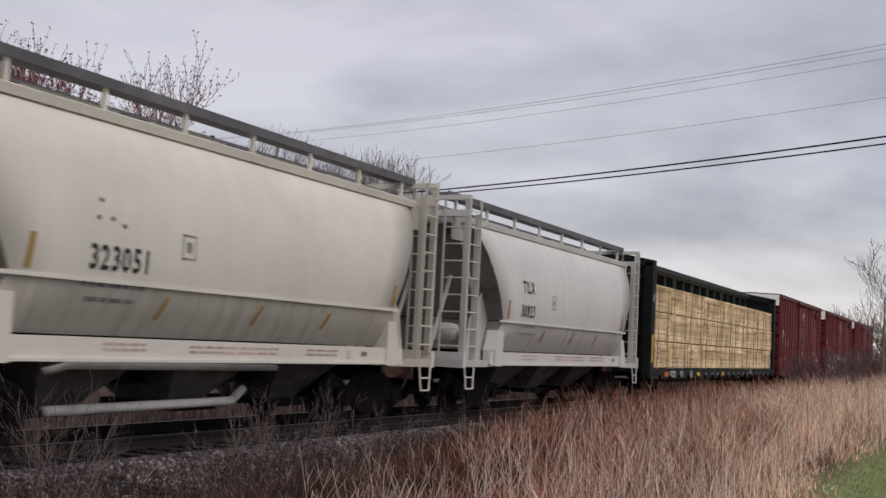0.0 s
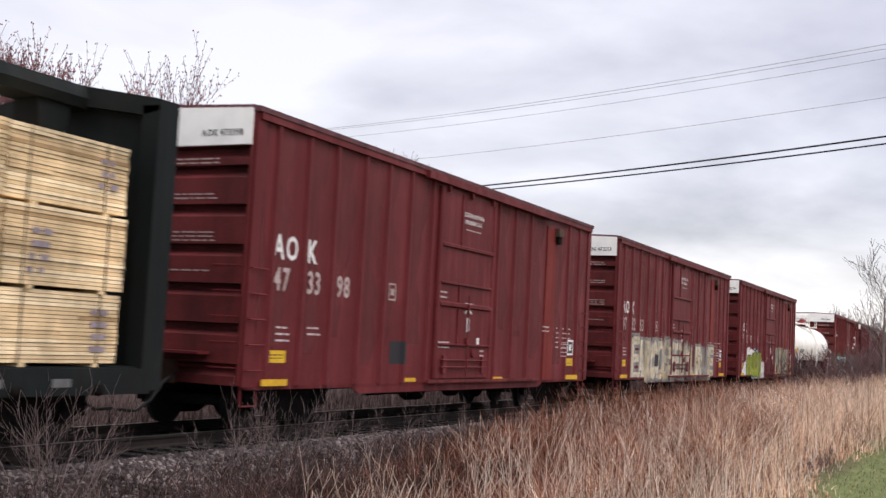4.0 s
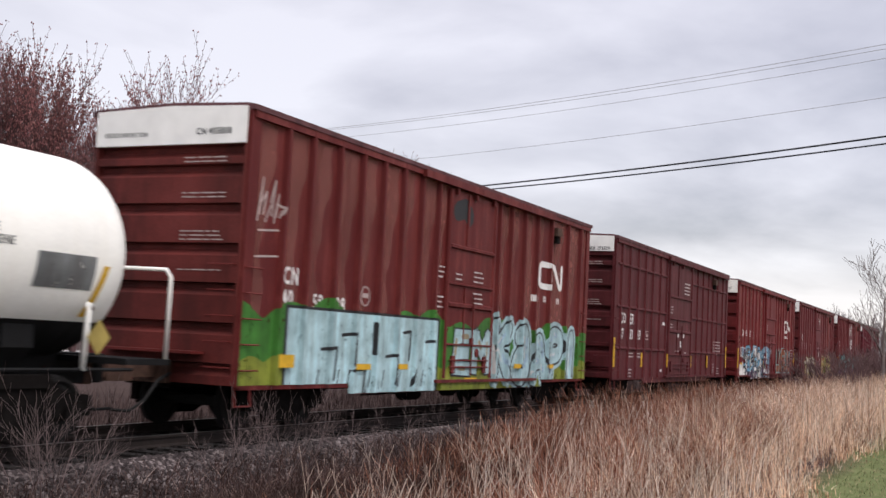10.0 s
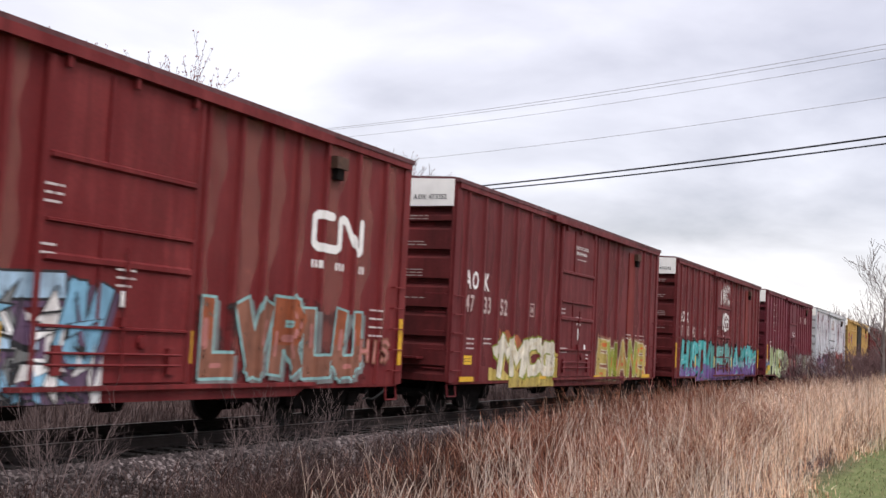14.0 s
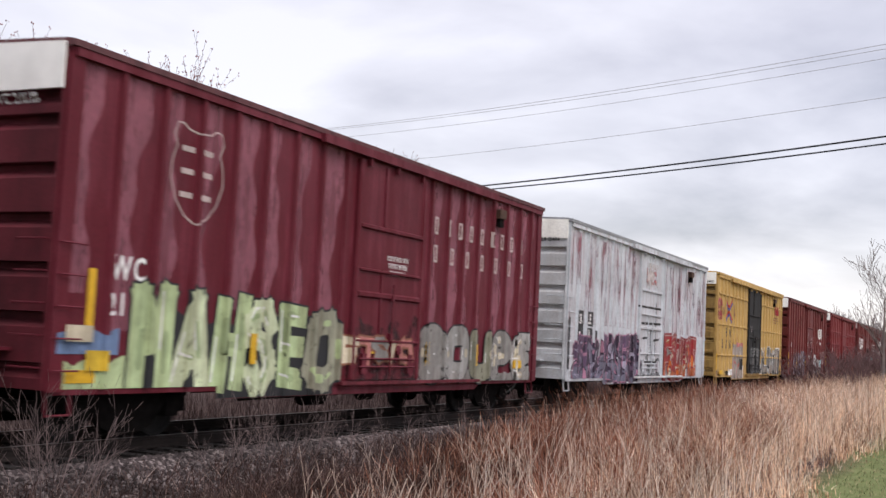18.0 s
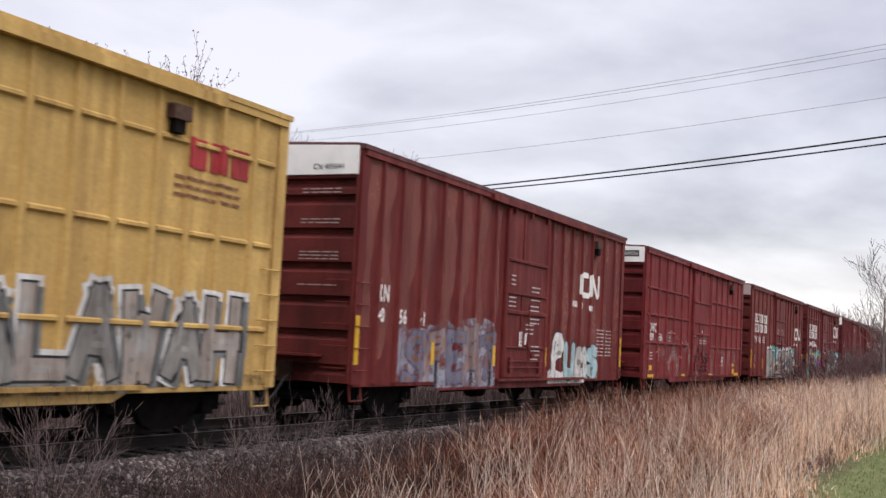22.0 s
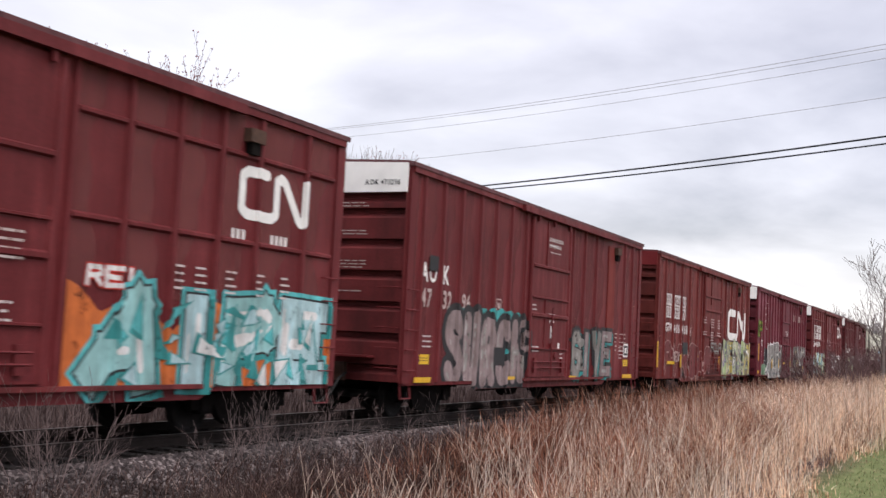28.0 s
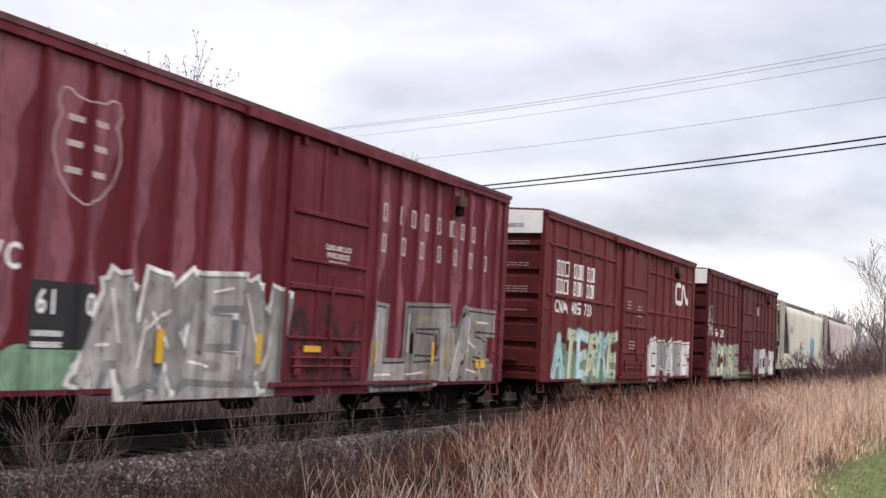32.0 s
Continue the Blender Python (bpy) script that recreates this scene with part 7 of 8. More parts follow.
def build_centrebeam():
    L, x16 = 23.6, -154.25
    car = thing("centrebeam_flat_car", "dark green centre-beam flat car loaded with bundled lumber", "flat car", "cars of the freight train")
    green = car_paint("dark_green_black_paint", (0.005, 0.008, 0.0078), wear=(0.013, 0.011, 0.01), amount=0.4)
    part("deck", Geo().box(0.1, L - 0.1, -1.5, 1.5, 0.86, 1.0), green, car)
    part("side_sill", Geo().prism([(0.2, 0.66), (L - 0.2, 0.66), (L - 0.2, 0.98), (0.2, 0.98)], "y", -1.56, -1.48), green, car)
    part("centre_sill", Geo().prism([(0.3, 0.7), (3.6, 0.7), (5.2, 0.42), (L - 5.2, 0.42), (L - 3.6, 0.7), (L - 0.3, 0.7), (L - 0.3, 0.9), (0.3, 0.9)], "y", -0.4, 0.4), green, car)
    for u0, s in ((0.0, 1), (L - 0.4, -1)):
        bulk = Geo()
        bulk.box(u0, u0 + 0.4, -1.56, -1.28, 0.7, 4.42)
        bulk.box(u0, u0 + 0.4, 1.28, 1.56, 0.7, 4.42)
        bulk.prism([(-1.56, 4.35), (-1.56, 4.5), (0, 4.78), (1.56, 4.5), (1.56, 4.35), (1.3, 4.3), (0, 4.5), (-1.3, 4.3)], "x", u0, u0 + 0.4)
        post = part("bulkhead", bulk, green, car)
        part("bulkhead_plate", Geo().box(u0 + 0.14, u0 + 0.26, -1.3, 1.3, 0.9, 4.5), green, post)
        for z in (1.5, 2.1, 2.7, 3.3, 3.9):
            part("bulkhead_rib", Geo().box(u0 + (0.02 if s > 0 else 0.26), u0 + (0.14 if s > 0 else 0.38), -1.3, 1.3, z, z + 0.12), green, post)
    part("centre_beam", Geo().prism([(-0.28, 4.42), (-0.34, 4.55), (-0.28, 4.72), (0.28, 4.72), (0.34, 4.55), (0.28, 4.42)], "x", 0.3, L - 0.3), green, car)
    n = 16
    for i in range(n):
        u = 0.9 + (L - 1.8) * i / (n - 1)
        if i % 2:
            part("beam_post", Geo().prism([(u - 0.12, 3.3), (u + 0.12, 3.3), (u + 0.3, 4.45), (u - 0.3, 4.45)], "y", -0.22, 0.22), green, car)
        else:
            part("beam_post", Geo().box(u - 0.13, u + 0.13, -0.22, 0.22, 1.0, 4.45), green, car)
    wood = island_material("fresh_sawn_lumber", [(0.0, (0.40, 0.26, 0.13)), (0.12, (0.64, 0.46, 0.26)), (0.7, (0.77, 0.58, 0.345)), (1.0, (0.85, 0.68, 0.44))], 0.75, 0.2, 1.5)
    cuts = (0.62, 2.62, 5.2, 7.75, 10.65, 13.2, 15.98, 18.45, 20.75, 22.78)
    tiers = ((1.04, 0.85, 18), (1.93, 0.92, 19), (2.89, 0.86, 18))
    strap = plain("steel_strapping", (0.22, 0.165, 0.11), 0.6, 0.2)
    stamp = plain("blue_grey_stamp", (0.26, 0.215, 0.24), 0.8, 0, 0.3)
    rng = random.Random(7)
    for side in (-1, 1):
        for t, (z, h, rows) in enumerate(tiers):
            for i, (a, b) in enumerate(zip(cuts, cuts[1:])):
                me = lumber_mesh(t * 31 + i, b - a - 0.05, h, 1.1, rows)
                turned = (0, 0, 0) if side < 0 else (0, 0, math.pi)
                at = (a + 0.025, -1.52 + rng.uniform(-0.02, 0.02), z) if side < 0 else (b - 0.025, 1.52, z)
                bun = part("lumber_bundle", me, wood, car, "strapped bundle of pale sawn boards", at, turned)
                bun["kind"] = "stuff"
                if side < 0:
                    w = b - a - 0.05
                    for k in (0.16, 0.82):
                        u = w * (k + rng.uniform(-0.03, 0.03))
                        part("strap", Geo().box(u, u + 0.016, -0.02, 0.0, 0.0, h), strap, bun)
                    g = Geo()
                    u = w * rng.choice((0.2, 0.5, 0.75))
                    for r in range(4):
                        for c in range(2):
                            if rng.random() < 0.8:
                                x, y = u + c * 0.16 + rng.uniform(-0.03, 0.03), 0.14 + r * 0.15
                                g.box(x, x + rng.uniform(0.06, 0.14), -0.017, -0.01, y, y + 0.07)
                    if g.v:
                        part("stamp", g, stamp, bun)
                    part("spacer", Geo().box(w * 0.2, w * 0.2 + 0.09, -0.0, 1.0, -0.045, 0.0), wood, bun)
                    part("spacer", Geo().box(w * 0.8, w * 0.8 + 0.09, -0.0, 1.0, -0.045, 0.0), wood, bun)
    m = Marks(40).text("873", 4.05, 0.72, 0.2, "letter").text("233", 5.5, 0.72, 0.2, "letter").bars(2.6, 0.72, 0.2, 5, "letter", 0.6, 0.2).box(1.9, 0.74, 0.45, 0.16, "orange").box(6.6, 0.74, 0.5, 0.14, "plate").box(11.0, 0.74, 0.5, 0.14, "plate").ring(17.0, 0.68, 0.35, 0.3)
    for u in np.arange(8.0, 22.5, 1.05):
        m.box(float(u), 0.76, 0.3, 0.1, "slate")
    for name, polys, _ in m.groups():
        g = Geo()
        for poly, layer, mi in polys:
            g.poly([(u, -1.566 - 0.002 * layer, v) for u, v in poly], mi)
        part(name, g.mesh(name, False), m.inks(), car)
    g = Geo()
    e = Marks(41).text("873233", 0.3, 4.05, 0.18, "ash")
    for poly, layer, mi in e.polys:
        g.poly([(-0.004 + 0.13, -u, v) for u, v in poly], mi)
    part("end_lettering", g.mesh("end_lettering", False), e.inks(), car)
    part("reflector", Geo().box(0.13, 0.26, -1.58, -1.56, 1.2, 2.1), YELLOW_REFLEX, car, "yellow reflective strip")
    part("placard", Geo().box(0.1, 0.3, -1.57, -1.56, 3.15, 3.4), INK["ash"], car)
    for i in range(17):
        u = 1.2 + (L - 2.4) * i / 16
        part("winch", smooth(Geo().lathe([(0, -1.62), (0.07, -1.62), (0.07, -1.5)], True, 10, 0, (u, 0, 0.72)).mesh("winch")), STEEL_DARK, car)
    running_gear(car, L, 2.0)
    TRAIN.append((car, x16))


# ---- tank car ----
def build_tank_car():
    L, R, zc, x16 = 14.5, 1.335, 2.385, -73.70
    car = thing("tank_car", "white pressure tank car with black underside and top platform", "tank car", "cars of the freight train")
    white = car_paint("glossy_white_paint", (0.9, 0.885, 0.825), wear=(0.72, 0.67, 0.56), amount=0.1, rough=0.36, even=True)
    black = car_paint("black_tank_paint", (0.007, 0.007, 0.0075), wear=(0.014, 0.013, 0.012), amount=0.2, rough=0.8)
    prof = [(0.02, 0.0)] + [(R * math.sin(a), 0.75 * (1 - math.cos(a))) for a in np.linspace(0.12, math.pi / 2, 12)]
    prof = prof + [(R, L * k / 14) for k in range(2, 13)] + [(r, L - o) for r, o in prof[::-1]]
    g, sides = Geo(), 64
    for r, o in prof:
        for s in range(sides):
            a = 2 * math.pi * s / sides
            g.v.append((o, -r * math.cos(a), zc + r * math.sin(a)))
    for i in range(len(prof) - 1):
        for s in range(sides):
            t = (s + 1) % sides
            z = sum(g.v[k][2] for k in (i * sides + s, i * sides + t, (i + 1) * sides + s, (i + 1) * sides + t)) / 4
            g.f.append([i * sides + s, i * sides + t, (i + 1) * sides + t, (i + 1) * sides + s])
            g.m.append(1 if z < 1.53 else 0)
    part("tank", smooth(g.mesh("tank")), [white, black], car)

    def at(u, v, d=0.006):
        k = min(1.0, max(0.05, min(u, L - u) / 0.75))
        r = R * math.sqrt(1 - (1 - k) ** 2)
        return (u, -math.sqrt(max(0.01, r * r - (v - zc) ** 2)) - d, v)

    for u in (1.8, 4.0, 6.2, 8.2, 10.8):
        g = Geo()
        for a in np.linspace(-0.62, math.pi + 0.5, 41):
            b = a + (math.pi + 1.12) / 40 + 0.001
            g.poly([(u + o, -(R + 0.006) * math.cos(c), zc + (R + 0.006) * math.sin(c)) for o, c in ((-0.015, a), (0.015, a), (0.015, b), (-0.015, b))])
        part("weld_seam", welded(g.mesh("weld_seam", False)), white, car)
    m = Marks(50).text("EVOX", 1.21, 1.92, 0.25, "type", 0.8).text("19047", 2.10, 1.92, 0.25, "type", 0.8).text("DOT SP 14532", 3.77, 1.73, 0.1, "slate", 0.9).print(1.05, 1.78, 1.6, 1, "ash", h=0.06).print(0.95, 1.66, 2.2, 1, "ash", h=0.05)
    m.text("HYDROGEN PEROXIDE", 10.55, 2.52, 0.1, "slate", 0.75).text("PEROXYDE D'HYDROGENE", 10.55, 2.38, 0.1, "slate", 0.75)
    m.box(12.43, 1.93, 0.98, 0.42, "slate").print(12.46, 2.29, 0.92, 7, "silver", 0.054, 0.022).box(8.6, 1.62, 0.62, 0.26, "mustard").print(9.95, 1.72, 0.3, 2, "ash", h=0.03)
    m.box(0.85, 2.33, 8.2, 0.007, "cream").box(0.6, 1.62, 0.012, 0.7, "cream")
    g = Geo()
    for poly, layer, mi in m.polys:
        for a, b in zip(np.arange(1.5, 2.8, 0.05), np.arange(1.55, 2.85, 0.05)):
            q = clip_v(clip_v(poly, a, True), b, False) if max(p[1] for p in poly) > a and min(p[1] for p in poly) < b else []
            if len(q) > 2:
                g.poly([at(u, v, 0.006 + 0.002 * layer) for u, v in q], mi)
    part("lettering", g.mesh("lettering", False), m.inks(), car, "black lettering and hazard print")
    for u, v0, v1, lean in ((0.3, 1.6, 2.28, 0.2), (3.57, 1.82, 2.24, 0.1), (5.6, 1.8, 2.22, 0.1), (8.58, 1.93, 2.25, 0.08), (10.98, 1.82, 2.2, 0.1), (13.4, 1.6, 2.25, 0.15)):
        g = Geo()
        for j in range(5):
            a, b = v0 + (v1 - v0) * j / 5, v0 + (v1 - v0) * (j + 1) / 5
            x, y = u + lean * j / 5, u + lean * (j + 1) / 5
            g.poly([at(x, a, 0.014), at(x + 0.1, a, 0.014), at(y + 0.1, b, 0.014), at(y, b, 0.014)])
        part("reflector", g.mesh("reflector", False), YELLOW_REFLEX, car, "yellow reflective strip")
    # platform and its rails
    cx = 6.65
    top = zc + R
    part("platform", Geo().box(cx - 0.92, cx + 0.92, -0.95, 0.95, top + 0.06, top + 0.12), white, car)
    part("platform_skirt", Geo().box(cx - 0.92, cx + 0.92, -0.97, -0.93, top - 0.06, top + 0.12), white, car)
    part("manway", smooth(Geo().lathe([(0, 0.3), (0.3, 0.28), (0.34, 0.22), (0.34, 0.0)], True, 20).mesh("manway")), white, car, at=(cx, 0, top - 0.05), turn=(math.pi / 2, 0, 0))
    part("valve_bonnet", smooth(Geo().lathe([(0, 0.34), (0.16, 0.32), (0.22, 0.24), (0.22, 0.0)], True, 16).mesh("valve_bonnet")), ink("valve_red", (0.32, 0.05, 0.06)), car, "red valve bonnet", at=(cx + 0.85, -0.5, top + 0.1), turn=(math.pi / 2, 0, 0))
    for y in (-0.93, 0.93):
        rail = Geo()
        for a, b in ((cx - 0.88, cx + 0.88),):
            rail.tube([(a, y, top + 0.1), (a, y, top + 0.58), (a + 0.1, y, top + 0.68), (b - 0.1, y, top + 0.68), (b, y, top + 0.58), (b, y, top + 0.1)], 0.028, 8)
        part("guard_rail", smooth(rail.mesh("guard_rail")), white, car)
        part("rail_post", Geo().tube([(cx + 0.05, y, top + 0.1), (cx + 0.05, y, top + 0.68)], 0.025, 6), white, car)
    for u in (cx - 0.88, cx + 0.88):
        part("guard_rail", smooth(Geo().tube([(u, -0.93, top + 0.66), (u, 0.93, top + 0.66)], 0.028, 8).mesh("guard_rail")), white, car)
    ext = Geo()
    ext.box(cx + 0.4, cx + 1.35, -1.35, -0.95, top - 0.12, top - 0.07)
    ext.tube([(cx + 0.5, -1.3, top - 0.1), (cx + 0.5, -1.3, top + 0.45), (cx + 1.3, -1.3, top + 0.45), (cx + 1.3, -1.3, top - 0.1)], 0.025, 8)
    part("step_platform", ext, white, car)
    lad = Geo()
    for u in (cx + 0.55, cx + 1.0):
        lad.tube([(u, -R - 0.1, 1.05), (u, -R - 0.1, zc + 0.2), (u, -R + 0.1, zc + 0.75), (u, -0.9, top - 0.1)], 0.022, 6)
    for i in range(8):
        z = 1.15 + i * 0.3
        y = -R - 0.1 if z < zc + 0.2 else -R - 0.1 + (z - zc - 0.2) / 0.55 * 0.2
        lad.tube([(cx + 0.55, y, z), (cx + 1.0, y, z)], 0.016, 5)
    part("ladder", lad, white, car)
    for u in (1.05, L - 1.05):
        part("saddle", Geo().prism([(-0.98, 1.5), (-1.0, 1.2), (-0.6, 0.8), (0.6, 0.8), (1.0, 1.2), (0.98, 1.5), (0, 1.05)], "x", u - 0.25 + (0.9 if u < 3 else -0.9), u + 0.25 + (0.9 if u < 3 else -0.9)), black, car)
    for u0, u1 in ((-0.35, 3.9), (L - 3.9, L + 0.35)):
        part("stub_sill", Geo().box(u0, u1, -0.28, 0.28, 0.72, 1.12), black, car)
    for u0, u1 in ((-0.3, 0.55), (L - 0.55, L + 0.3)):
        part("end_platform", Geo().box(u0, u1, -1.45, 1.45, 1.02, 1.1), black, car)
    part("side_bar", Geo().tube([(0.4, -1.42, 0.96), (L - 0.4, -1.42, 0.96)], 0.025, 6), black, car)
    for u, s in ((-0.25, 1), (L + 0.25, -1)):
        hoop = Geo().tube([(u, -1.42, 1.1), (u, -1.42, 2.2), (u + s * 0.02, -1.36, 2.3), (u + s * 0.04, -0.2, 2.32), (u + s * 0.02, 1.36, 2.3), (u, 1.42, 1.1)], 0.028, 8)
        part("hand_rail", smooth(hoop.mesh("hand_rail")), white, car)
        g = 1.0 if s > 0 else 1.55
        hook = Geo().tube([(u + s * g, -1.42, 0.95), (u + s * g, -1.45, 1.66), (u + s * (g - 0.05), -1.4, 1.76), (u + s * (g - 0.2), -1.33, 1.72)], 0.035, 8)
        part("grab_rail", smooth(hook.mesh("grab_rail")), white, car)
        q, w = (0.35, -0.55) if s > 0 else (-1.4, -1.5)
        plac = Geo().prism([(u + q, 1.14), (u + q + 0.2, 1.36), (u + q, 1.58), (u + q - 0.2, 1.36)], "y", w - 0.01, w)
        part("placard", plac, INK["mustard"], car, "yellow diamond hazard placard")
    for i in range(6):
        u = 3.3 + i * 1.35
        part("pipe_bracket", Geo().box(u, u + 0.05, -1.44, -1.38, 0.9, 1.5), black, car)
    part("brake_reservoir", smooth(Geo().lathe([(0, 0), (0.2, 0.04), (0.2, 0.9), (0, 0.94)], False, 14, 0, (6.2, -0.5, 0.85)).mesh("brake_reservoir")), black, car)
    e = Marks(51).text("EVOX 19047", -0.55, 3.0, 0.13, "slate", 0.9).print(-0.5, 2.8, 0.9, 2, "ash").print(-0.3, 1.7, 0.5, 2, "ash")
    g = Geo()
    for poly, layer, mi in e.polys:
        for a in np.arange(-0.7, 0.7, 0.1):
            q = clip(clip(poly, a, True), a + 0.1, False) if max(p[0] for p in poly) > a and min(p[0] for p in poly) < a + 0.1 else []
            if len(q) > 2:
                pts = []
                for u, v in q:
                    s = min(0.999, math.hypot(u, v - zc) / R)
                    pts.append((0.75 * (1 - math.sqrt(1 - s * s)) - 0.012, -u, v))
                g.poly(pts, mi)
    part("end_lettering", g.mesh("end_lettering", False), e.inks(), car)
    running_gear(car, L, 1.9)
    TRAIN.append((car, x16))


build_hoppers()
build_centrebeam()
build_tank_car()
# ---- trees, pole and wires ----
BARK = plain("grey_brown_bark", (0.15, 0.117, 0.11), 0.9, 0, 0.3, 5, 0.3)
RED_BARK = plain("reddish_twig_bark", (0.135, 0.078, 0.078), 0.9, 0, 0.3, 5)
TWIG_BARK = plain("pinkish_grey_twigs", (0.17, 0.125, 0.12), 0.9, 0, 0.3, 9)
# far trees: haze put into the bark as a paler grey
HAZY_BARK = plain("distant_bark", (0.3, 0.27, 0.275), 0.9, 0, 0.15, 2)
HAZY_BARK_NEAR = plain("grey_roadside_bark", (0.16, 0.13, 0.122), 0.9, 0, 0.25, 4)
BUDS = island_material("red_buds", [(0.0, (0.16, 0.06, 0.06)), (0.5, (0.26, 0.10, 0.10)), (1.0, (0.36, 0.17, 0.15))], 0.8)


class Wood:
    """Tapered branches gathered into one mesh, three-sided where thin."""

    def __init__(self):
        self.v, self.f, self.buds = [], [], []

    def limb(self, p, q, r0, r1, sides):
        d = (q - p)
        if d.length < 1e-5:
            return
        d = d.normalized()
        a = d.orthogonal().normalized()
        b = d.cross(a)
        n = len(self.v)
        for c, r in ((p, r0), (q, r1)):
            for s in range(sides):
                w = 2 * math.pi * s / sides
                self.v.append(c + a * (r * math.cos(w)) + b * (r * math.sin(w)))
        for s in range(sides):
            t = (s + 1) % sides
            self.f.append((n + s, n + t, n + sides + t, n + sides + s))


def grow(rng, wood, p, d, length, r, depth, up, spread, fork, thin, buds):
    """A branch of three bent lengths that forks on its way."""
    for k in range(3):
        d = (d + Vector((rng.uniform(-1, 1), rng.uniform(-1, 1), rng.uniform(-0.6, 1) + up)) * 0.13).normalized()
        q = p + d * (length / 3)
        r2 = r * 0.84
        wood.limb(p, q, r, r2, 7 if r > 0.06 else 4 if r > 0.02 else 3)
        if depth > 0 and (k > 0 or depth < 3):
            for _ in range(fork if k else 1):
                side = d.orthogonal().normalized()
                side.rotate(Matrix.Rotation(rng.uniform(0, 6.283), 3, d))
                e = (d * (1 - spread) + side * spread + Vector((0, 0, up * 0.35))).normalized()
                grow(rng, wood, q, e, length * rng.uniform(0.5, 0.78), r2 * rng.uniform(0.45, 0.62), depth - 1, up, spread, fork, thin, buds)
        if depth == 0 and buds:
            for _ in range(buds):
                wood.buds.append(q + Vector((rng.uniform(-1, 1), rng.uniform(-1, 1), rng.uniform(-1, 1))) * 0.05)
        p, r = q, max(thin, r2)


def bud_mesh(points, rng, size):
    g = Geo()
    for p in points:
        s = size * rng.uniform(0.6, 1.4)
        w = rng.uniform(0, 3.14)
        a, b = Vector((math.cos(w), math.sin(w), 0)) * s, Vector((0, 0, s * 1.6))
        c = Vector((-math.sin(w), math.cos(w), 0)) * s
        n = len(g.v)
        g.v += [tuple(p + x) for x in (a, c, -a, -c, b, -b)]
        g.f += [[n, n + 1, n + 4], [n + 1, n + 2, n + 4], [n + 2, n + 3, n + 4], [n + 3, n, n + 4], [n + 1, n, n + 5], [n + 2, n + 1, n + 5], [n + 3, n + 2, n + 5], [n, n + 3, n + 5]]
        g.m += [0] * 8
    return g.mesh("buds", False)


def tree(name, label, seed, x, y, height, stems, r, depth, bark, up=0.35, spread=0.45, fork=2, thin=0.006, buds=0, bud_size=0.05, lean=0.12, category="tree", z=None, width=0.4):
    rng = random.Random(seed)
    base = float(ground_z(x, y)) - 0.1 if z is None else z
    t = thing(name, label, category, at=(x, y, base))
    crown, boles = Wood(), []
    for s in range(stems):
        trunk = Wood()
        boles.append(trunk)
        a = 6.283 * s / max(1, stems) + rng.uniform(-0.4, 0.4)
        off = Vector((math.cos(a), math.sin(a), 0)) * (width * 0.4 if stems > 1 else 0)
        d = Vector((math.cos(a) * lean * (2 if stems > 1 else 1), math.sin(a) * lean * (2 if stems > 1 else 1), 1)).normalized()
        h = height * rng.uniform(0.36, 0.46)
        p = off
        rr = r * rng.uniform(0.75, 1.1)
        for k in range(4):
            q = p + d * (h / 4)
            trunk.limb(p, q, rr, rr * 0.88, 8)
            rr *= 0.88
            if k:
                for _ in range(2):
                    side = d.orthogonal().normalized()
                    side.rotate(Matrix.Rotation(rng.uniform(0, 6.283), 3, d))
                    e = (d * (1 - spread) + side * spread).normalized()
                    grow(rng, crown, q, e, h * rng.uniform(0.45, 0.7), rr * 0.5, depth - 1, up, spread, fork, thin, buds)
            d = (d + Vector((rng.uniform(-1, 1), rng.uniform(-1, 1), 0.2)) * 0.08).normalized()
            p = q
        grow(rng, crown, p, d, h * 0.75, rr * 0.85, depth, up, spread, fork, thin, buds)
    for nm, w in [("trunk", b) for b in boles] + [("crown", crown)]:
        me = bpy.data.meshes.new(nm)
        mesh_mixed(me, w)
        smooth(me)
        part(nm, me, bark, t)
    if buds and crown.buds:
        part("bud_cluster", bud_mesh(crown.buds, rng, bud_size), BUDS, t, "small reddish buds")["kind"] = "stuff"
    return t


def mesh_mixed(me, w):
    me.from_pydata([tuple(v) for v in w.v], [], w.f)
    me.update()


def view_point(side, depth):
    """A place fitted to the camera's view: side across it (-1 to 1), depth ahead."""
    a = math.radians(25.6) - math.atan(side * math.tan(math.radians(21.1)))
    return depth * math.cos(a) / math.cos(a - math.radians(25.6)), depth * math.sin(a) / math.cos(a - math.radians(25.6))


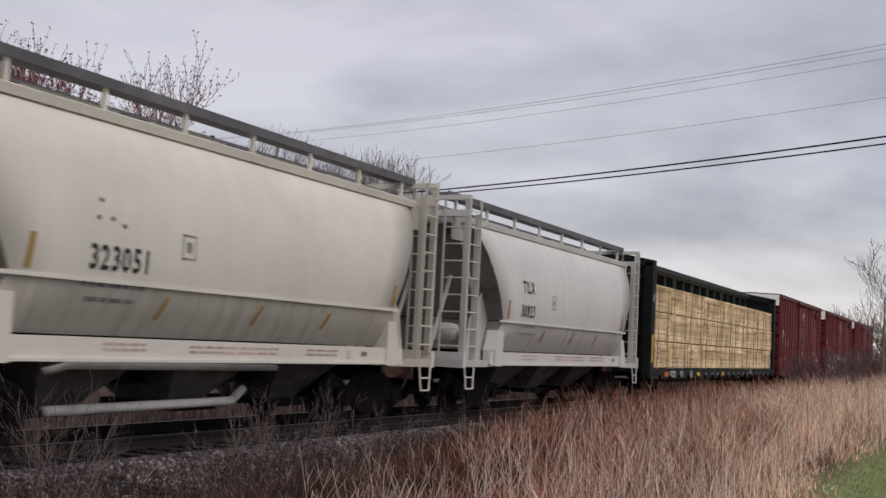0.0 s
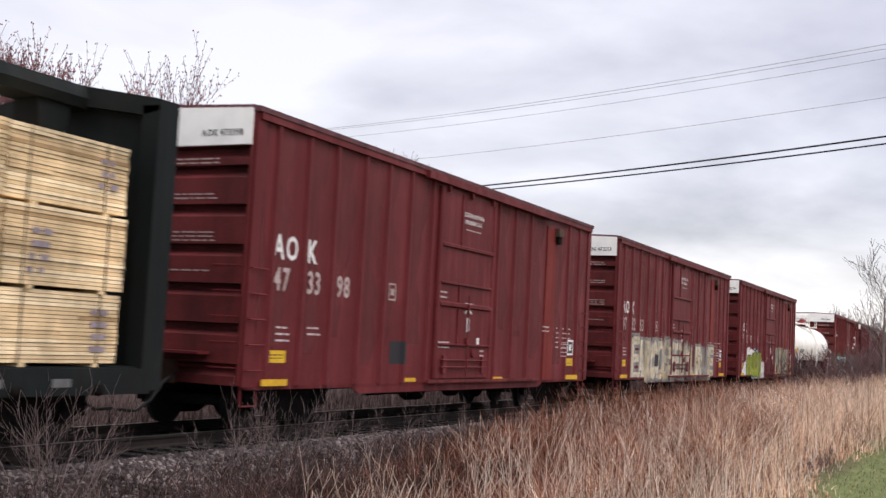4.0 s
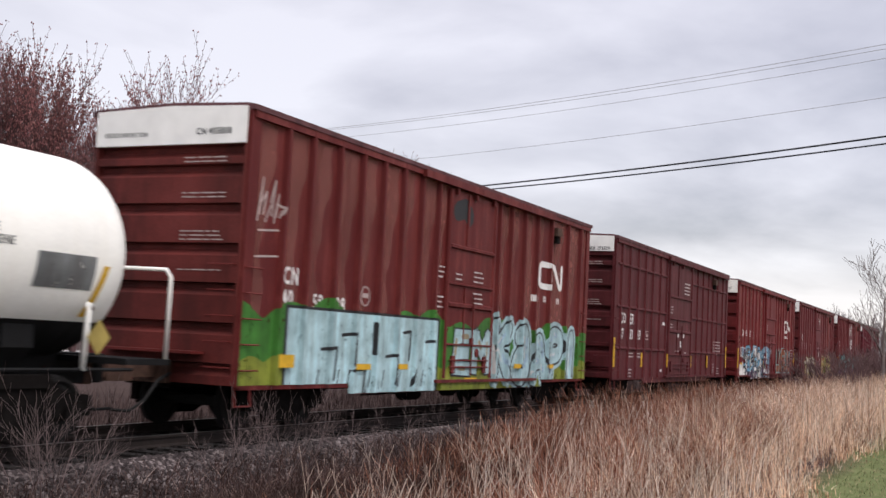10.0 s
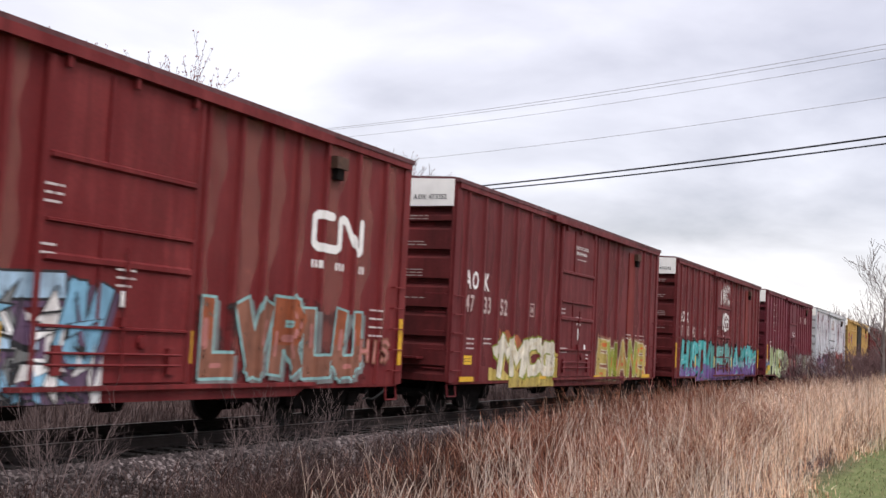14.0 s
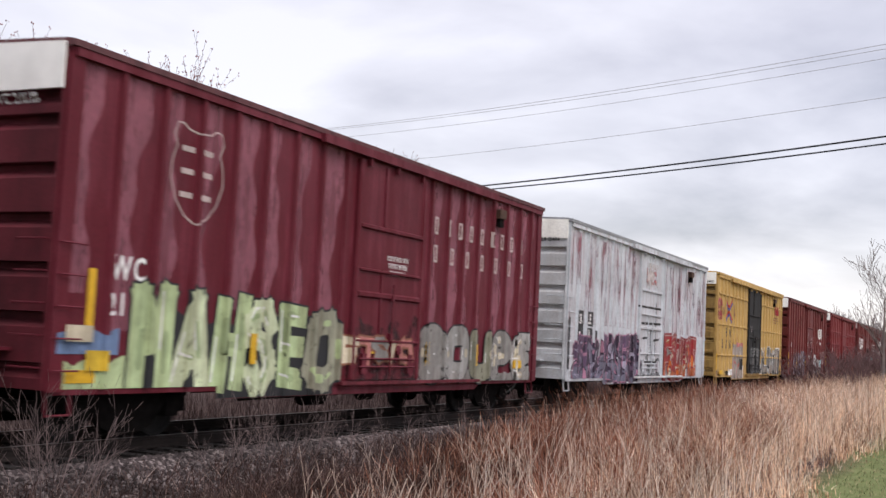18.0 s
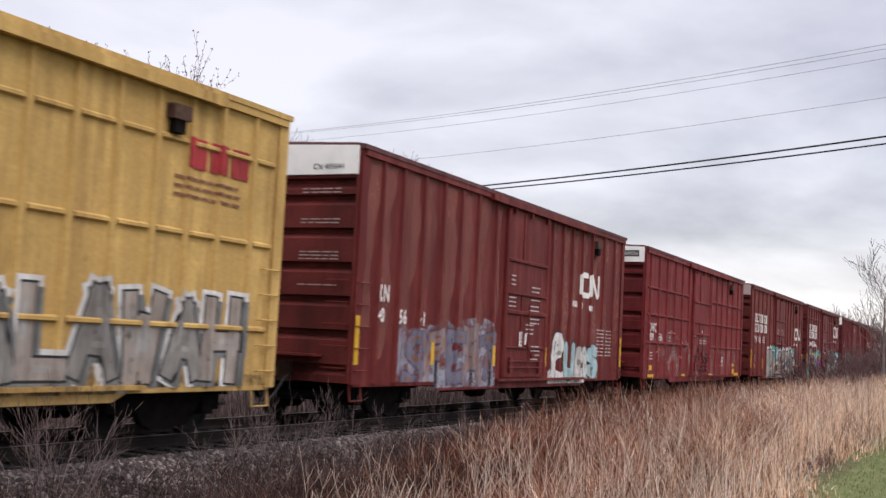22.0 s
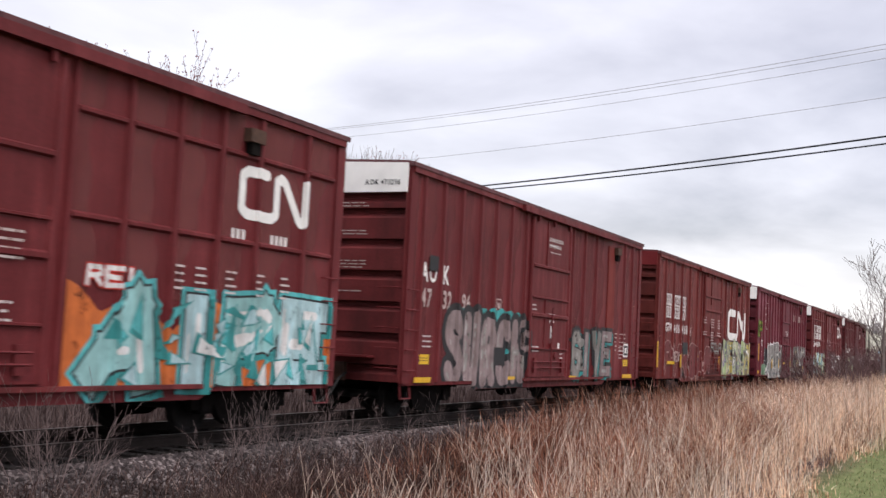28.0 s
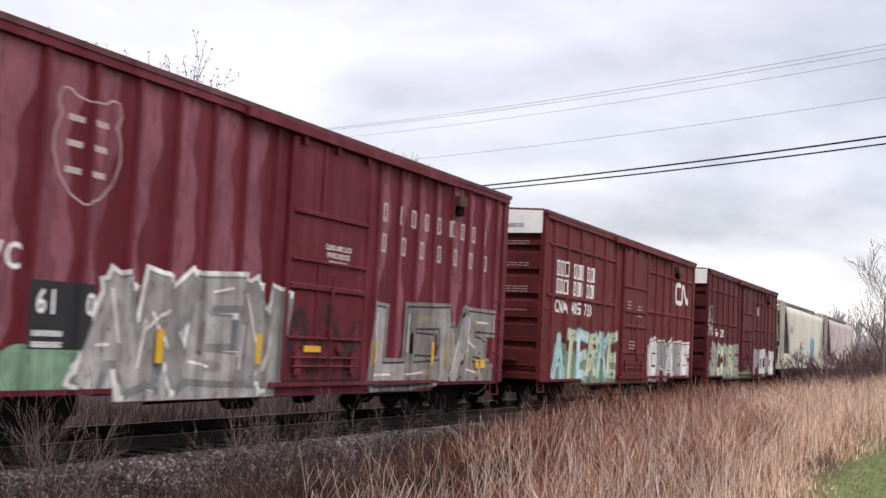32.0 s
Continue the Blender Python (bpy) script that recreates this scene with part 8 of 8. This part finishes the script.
def build_trees():
    for i, (px, dep, h, stems) in enumerate(((-1.06, 36, 9.0, 5), (-0.94, 37, 9.5, 5), (-0.84, 38, 9.2, 5), (-0.77, 40, 8.5, 5))):
        x, y = view_point(px, dep)
        tree("bare_maple_tree", "leafless multi-stemmed maple with reddish spring buds", 60 + i, x, y, h, stems, 0.09, 3, RED_BARK, up=0.62, spread=0.37, fork=3, thin=0.006, buds=2, bud_size=0.02, width=1.4, lean=0.11)
    for i, (px, dep, h) in enumerate(((-0.5, 60, 11.6), (-0.42, 64, 10.6), (-0.33, 62, 10.8), (-0.25, 60, 10.0), (-0.18, 60, 10.3), (-0.12, 66, 9.6), (-0.58, 64, 10.2))):
        x, y = view_point(px, dep)
        tree("bare_tree", "leafless grey tree standing behind the railway", 80 + i, x, y, h, 3, 0.085, 3, BARK, up=0.5, spread=0.42, fork=3, thin=0.009, buds=1 if i in (0, 3) else 0, bud_size=0.02, width=1.5, lean=0.13)
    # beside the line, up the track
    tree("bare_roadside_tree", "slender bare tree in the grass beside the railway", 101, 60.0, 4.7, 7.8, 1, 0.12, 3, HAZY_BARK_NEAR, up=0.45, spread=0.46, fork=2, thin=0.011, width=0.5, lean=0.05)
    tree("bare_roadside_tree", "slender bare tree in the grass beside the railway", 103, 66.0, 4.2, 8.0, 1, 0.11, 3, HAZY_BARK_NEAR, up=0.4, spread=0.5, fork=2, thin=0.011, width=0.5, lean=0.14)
    for i, (x, y, h) in enumerate(((58, 7.2, 2.0), (66, 7.6, 2.3), (72, 6.6, 2.4), (80, 7.4, 2.8), (90, 6.8, 3.0), (100, 7.4, 3.2), (66, 4.6, 2.2), (112, 7.0, 3.6))):
        tree("bare_shrub", "dense bare russet shrub beside the railway", 120 + i, x, y, h * 1.2, 13, 0.03, 2, RED_BARK, up=0.4, spread=0.45, fork=2, thin=0.015, width=2.6, lean=0.3, category="shrub")
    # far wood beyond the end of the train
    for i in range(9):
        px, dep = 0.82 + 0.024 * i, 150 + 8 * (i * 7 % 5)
        x, y = view_point(px, dep)
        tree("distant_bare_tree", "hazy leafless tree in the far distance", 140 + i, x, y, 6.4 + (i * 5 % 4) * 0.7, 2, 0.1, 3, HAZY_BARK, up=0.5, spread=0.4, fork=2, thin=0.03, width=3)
    # shrubs on the ballast edge
    for i, (x, y, h, stems, w) in enumerate(((9.0, 9.0, 1.3, 4, 0.5), (9.35, 9.0, 1.5, 5, 0.6), (9.75, 9.0, 1.3, 4, 0.4), (12.4, 8.95, 1.0, 3, 0.3), (13.1, 8.95, 1.3, 4, 0.4), (13.7, 8.95, 1.3, 4, 0.5), (14.3, 8.95, 1.2, 3, 0.4), (15.6, 8.9, 1.2, 4, 0.4), (17.5, 8.9, 1.0, 3, 0.4), (19.7, 8.9, 1.1, 3, 0.5), (22.4, 8.9, 1.2, 4, 0.5))):
        tree("bare_shrub", "small bare grey shrub rooted at the ballast edge", 170 + i, x, y, h, stems, 0.0065, 2, TWIG_BARK, up=0.35, spread=0.42, fork=1, thin=0.0022, width=w, lean=0.26, category="shrub", z=-0.42)


def build_pole():
    wood = plain("weathered_pole_wood", (0.045, 0.034, 0.03), 0.9, 0, 0.3, 4, 0.4)
    x, y = view_point(-0.538, 58)
    x2, y2 = view_point(1.45, 30)
    poles = []
    for px, py, h in ((x, y, 11.5), (x2, y2, 11.6)):
        p = thing("utility_pole", "wooden utility pole with crossarm and insulators", "utility pole", "poles of the overhead line", at=(px, py, -0.6))
        part("pole", smooth(Geo().tube([(0, 0, 0), (0, 0, h * 0.5), (0, 0, h + 0.5)], 0.17, 10, 0, 0.12).mesh("pole")), wood, p)
        d = Vector((x2 - x, y2 - y, 0)).normalized()
        n = Vector((-d.y, d.x, 0))
        a = n * 1.25
        part("crossarm", Geo().tube([tuple(-a + Vector((0, 0, h))), tuple(a + Vector((0, 0, h)))], 0.085, 4), wood, p)
        part("crossarm_brace", Geo().tube([tuple(n * 0.7 + Vector((0, 0, h))), (0, 0, h - 0.7)], 0.025, 4), wood, p)
        part("crossarm_brace", Geo().tube([tuple(n * -0.7 + Vector((0, 0, h))), (0, 0, h - 0.7)], 0.025, 4), wood, p)
        for k in (-1.15, -0.45, 0.5, 1.15):
            part("insulator", smooth(Geo().lathe([(0, 0.22), (0.05, 0.2), (0.07, 0.12), (0.05, 0.05), (0.07, 0.0)], True, 8).mesh("insulator")), INK["slate"], p, at=tuple(n * k + Vector((0, 0, h + 0.08))), turn=(math.pi / 2, 0, 0))
        poles.append((Vector((px, py, -0.6)), h, n))
    (p0, h0, n), (p1, h1, _) = poles
    thin = plain("aged_wire", (0.42, 0.42, 0.43), 0.6, 0.3)
    thick = plain("black_cable", (0.012, 0.012, 0.014), 0.6)
    for off, z0, z1, r, mat, sag in ((-1.15, 10.99, 10.95, 0.009, thin, 0.5), (0.5, 11.33, 11.31, 0.009, thin, 0.5), (1.15, 11.02, 11.24, 0.008, thin, 0.5),
                                     (0.0, 9.38, 9.70, 0.008, thin, 0.45), (0.15, 7.85, 8.61, 0.030, thick, 0.45), (0.15, 7.74, 8.37, 0.026, thick, 0.45)):
        a, b = p0 + n * off, p1 + n * off
        a.z, b.z = z0, z1
        pts = []
        for k in range(41):
            s = k / 40
            q = a.lerp(b, s)
            q.z -= sag * 4 * s * (1 - s)
            pts.append(tuple(q))
        w = part("overhead_wire", smooth(Geo().tube(pts, r, 5).mesh("overhead_wire")), mat)
        tagged(w, "black communication cable strung between poles" if r > 0.02 else "thin power line strung between poles", "overhead wire", "wires of the overhead line")


build_trees()
build_pole()
def motions():
    times = (0.0, 6.0, 11.0, 16.0, 21.0, 26.0, 32.0)
    for car, x16 in TRAIN:
        walk(car, [(t, pose(run_x(x16, t), TRACK_Y, 0)) for t in times])
    # all wheelsets turn alike: one keyed, the others share its keys
    rows = []
    k = 0
    while k <= 32 * FPS:
        t = k / FPS
        rows.append((t, pose(0, 0, 0, 0, math.degrees((run_x(0, t) - run_x(0, 0)) / 0.415), 0)))
        k += 1
    walk(WHEELS[0], rows)
    keys = WHEELS[0].animation_data
    for w in WHEELS[1:]:
        w.rotation_mode = "QUATERNION"
        own = w.animation_data_create()
        own.action = keys.action
        own.action_slot = keys.action_slot


motions()
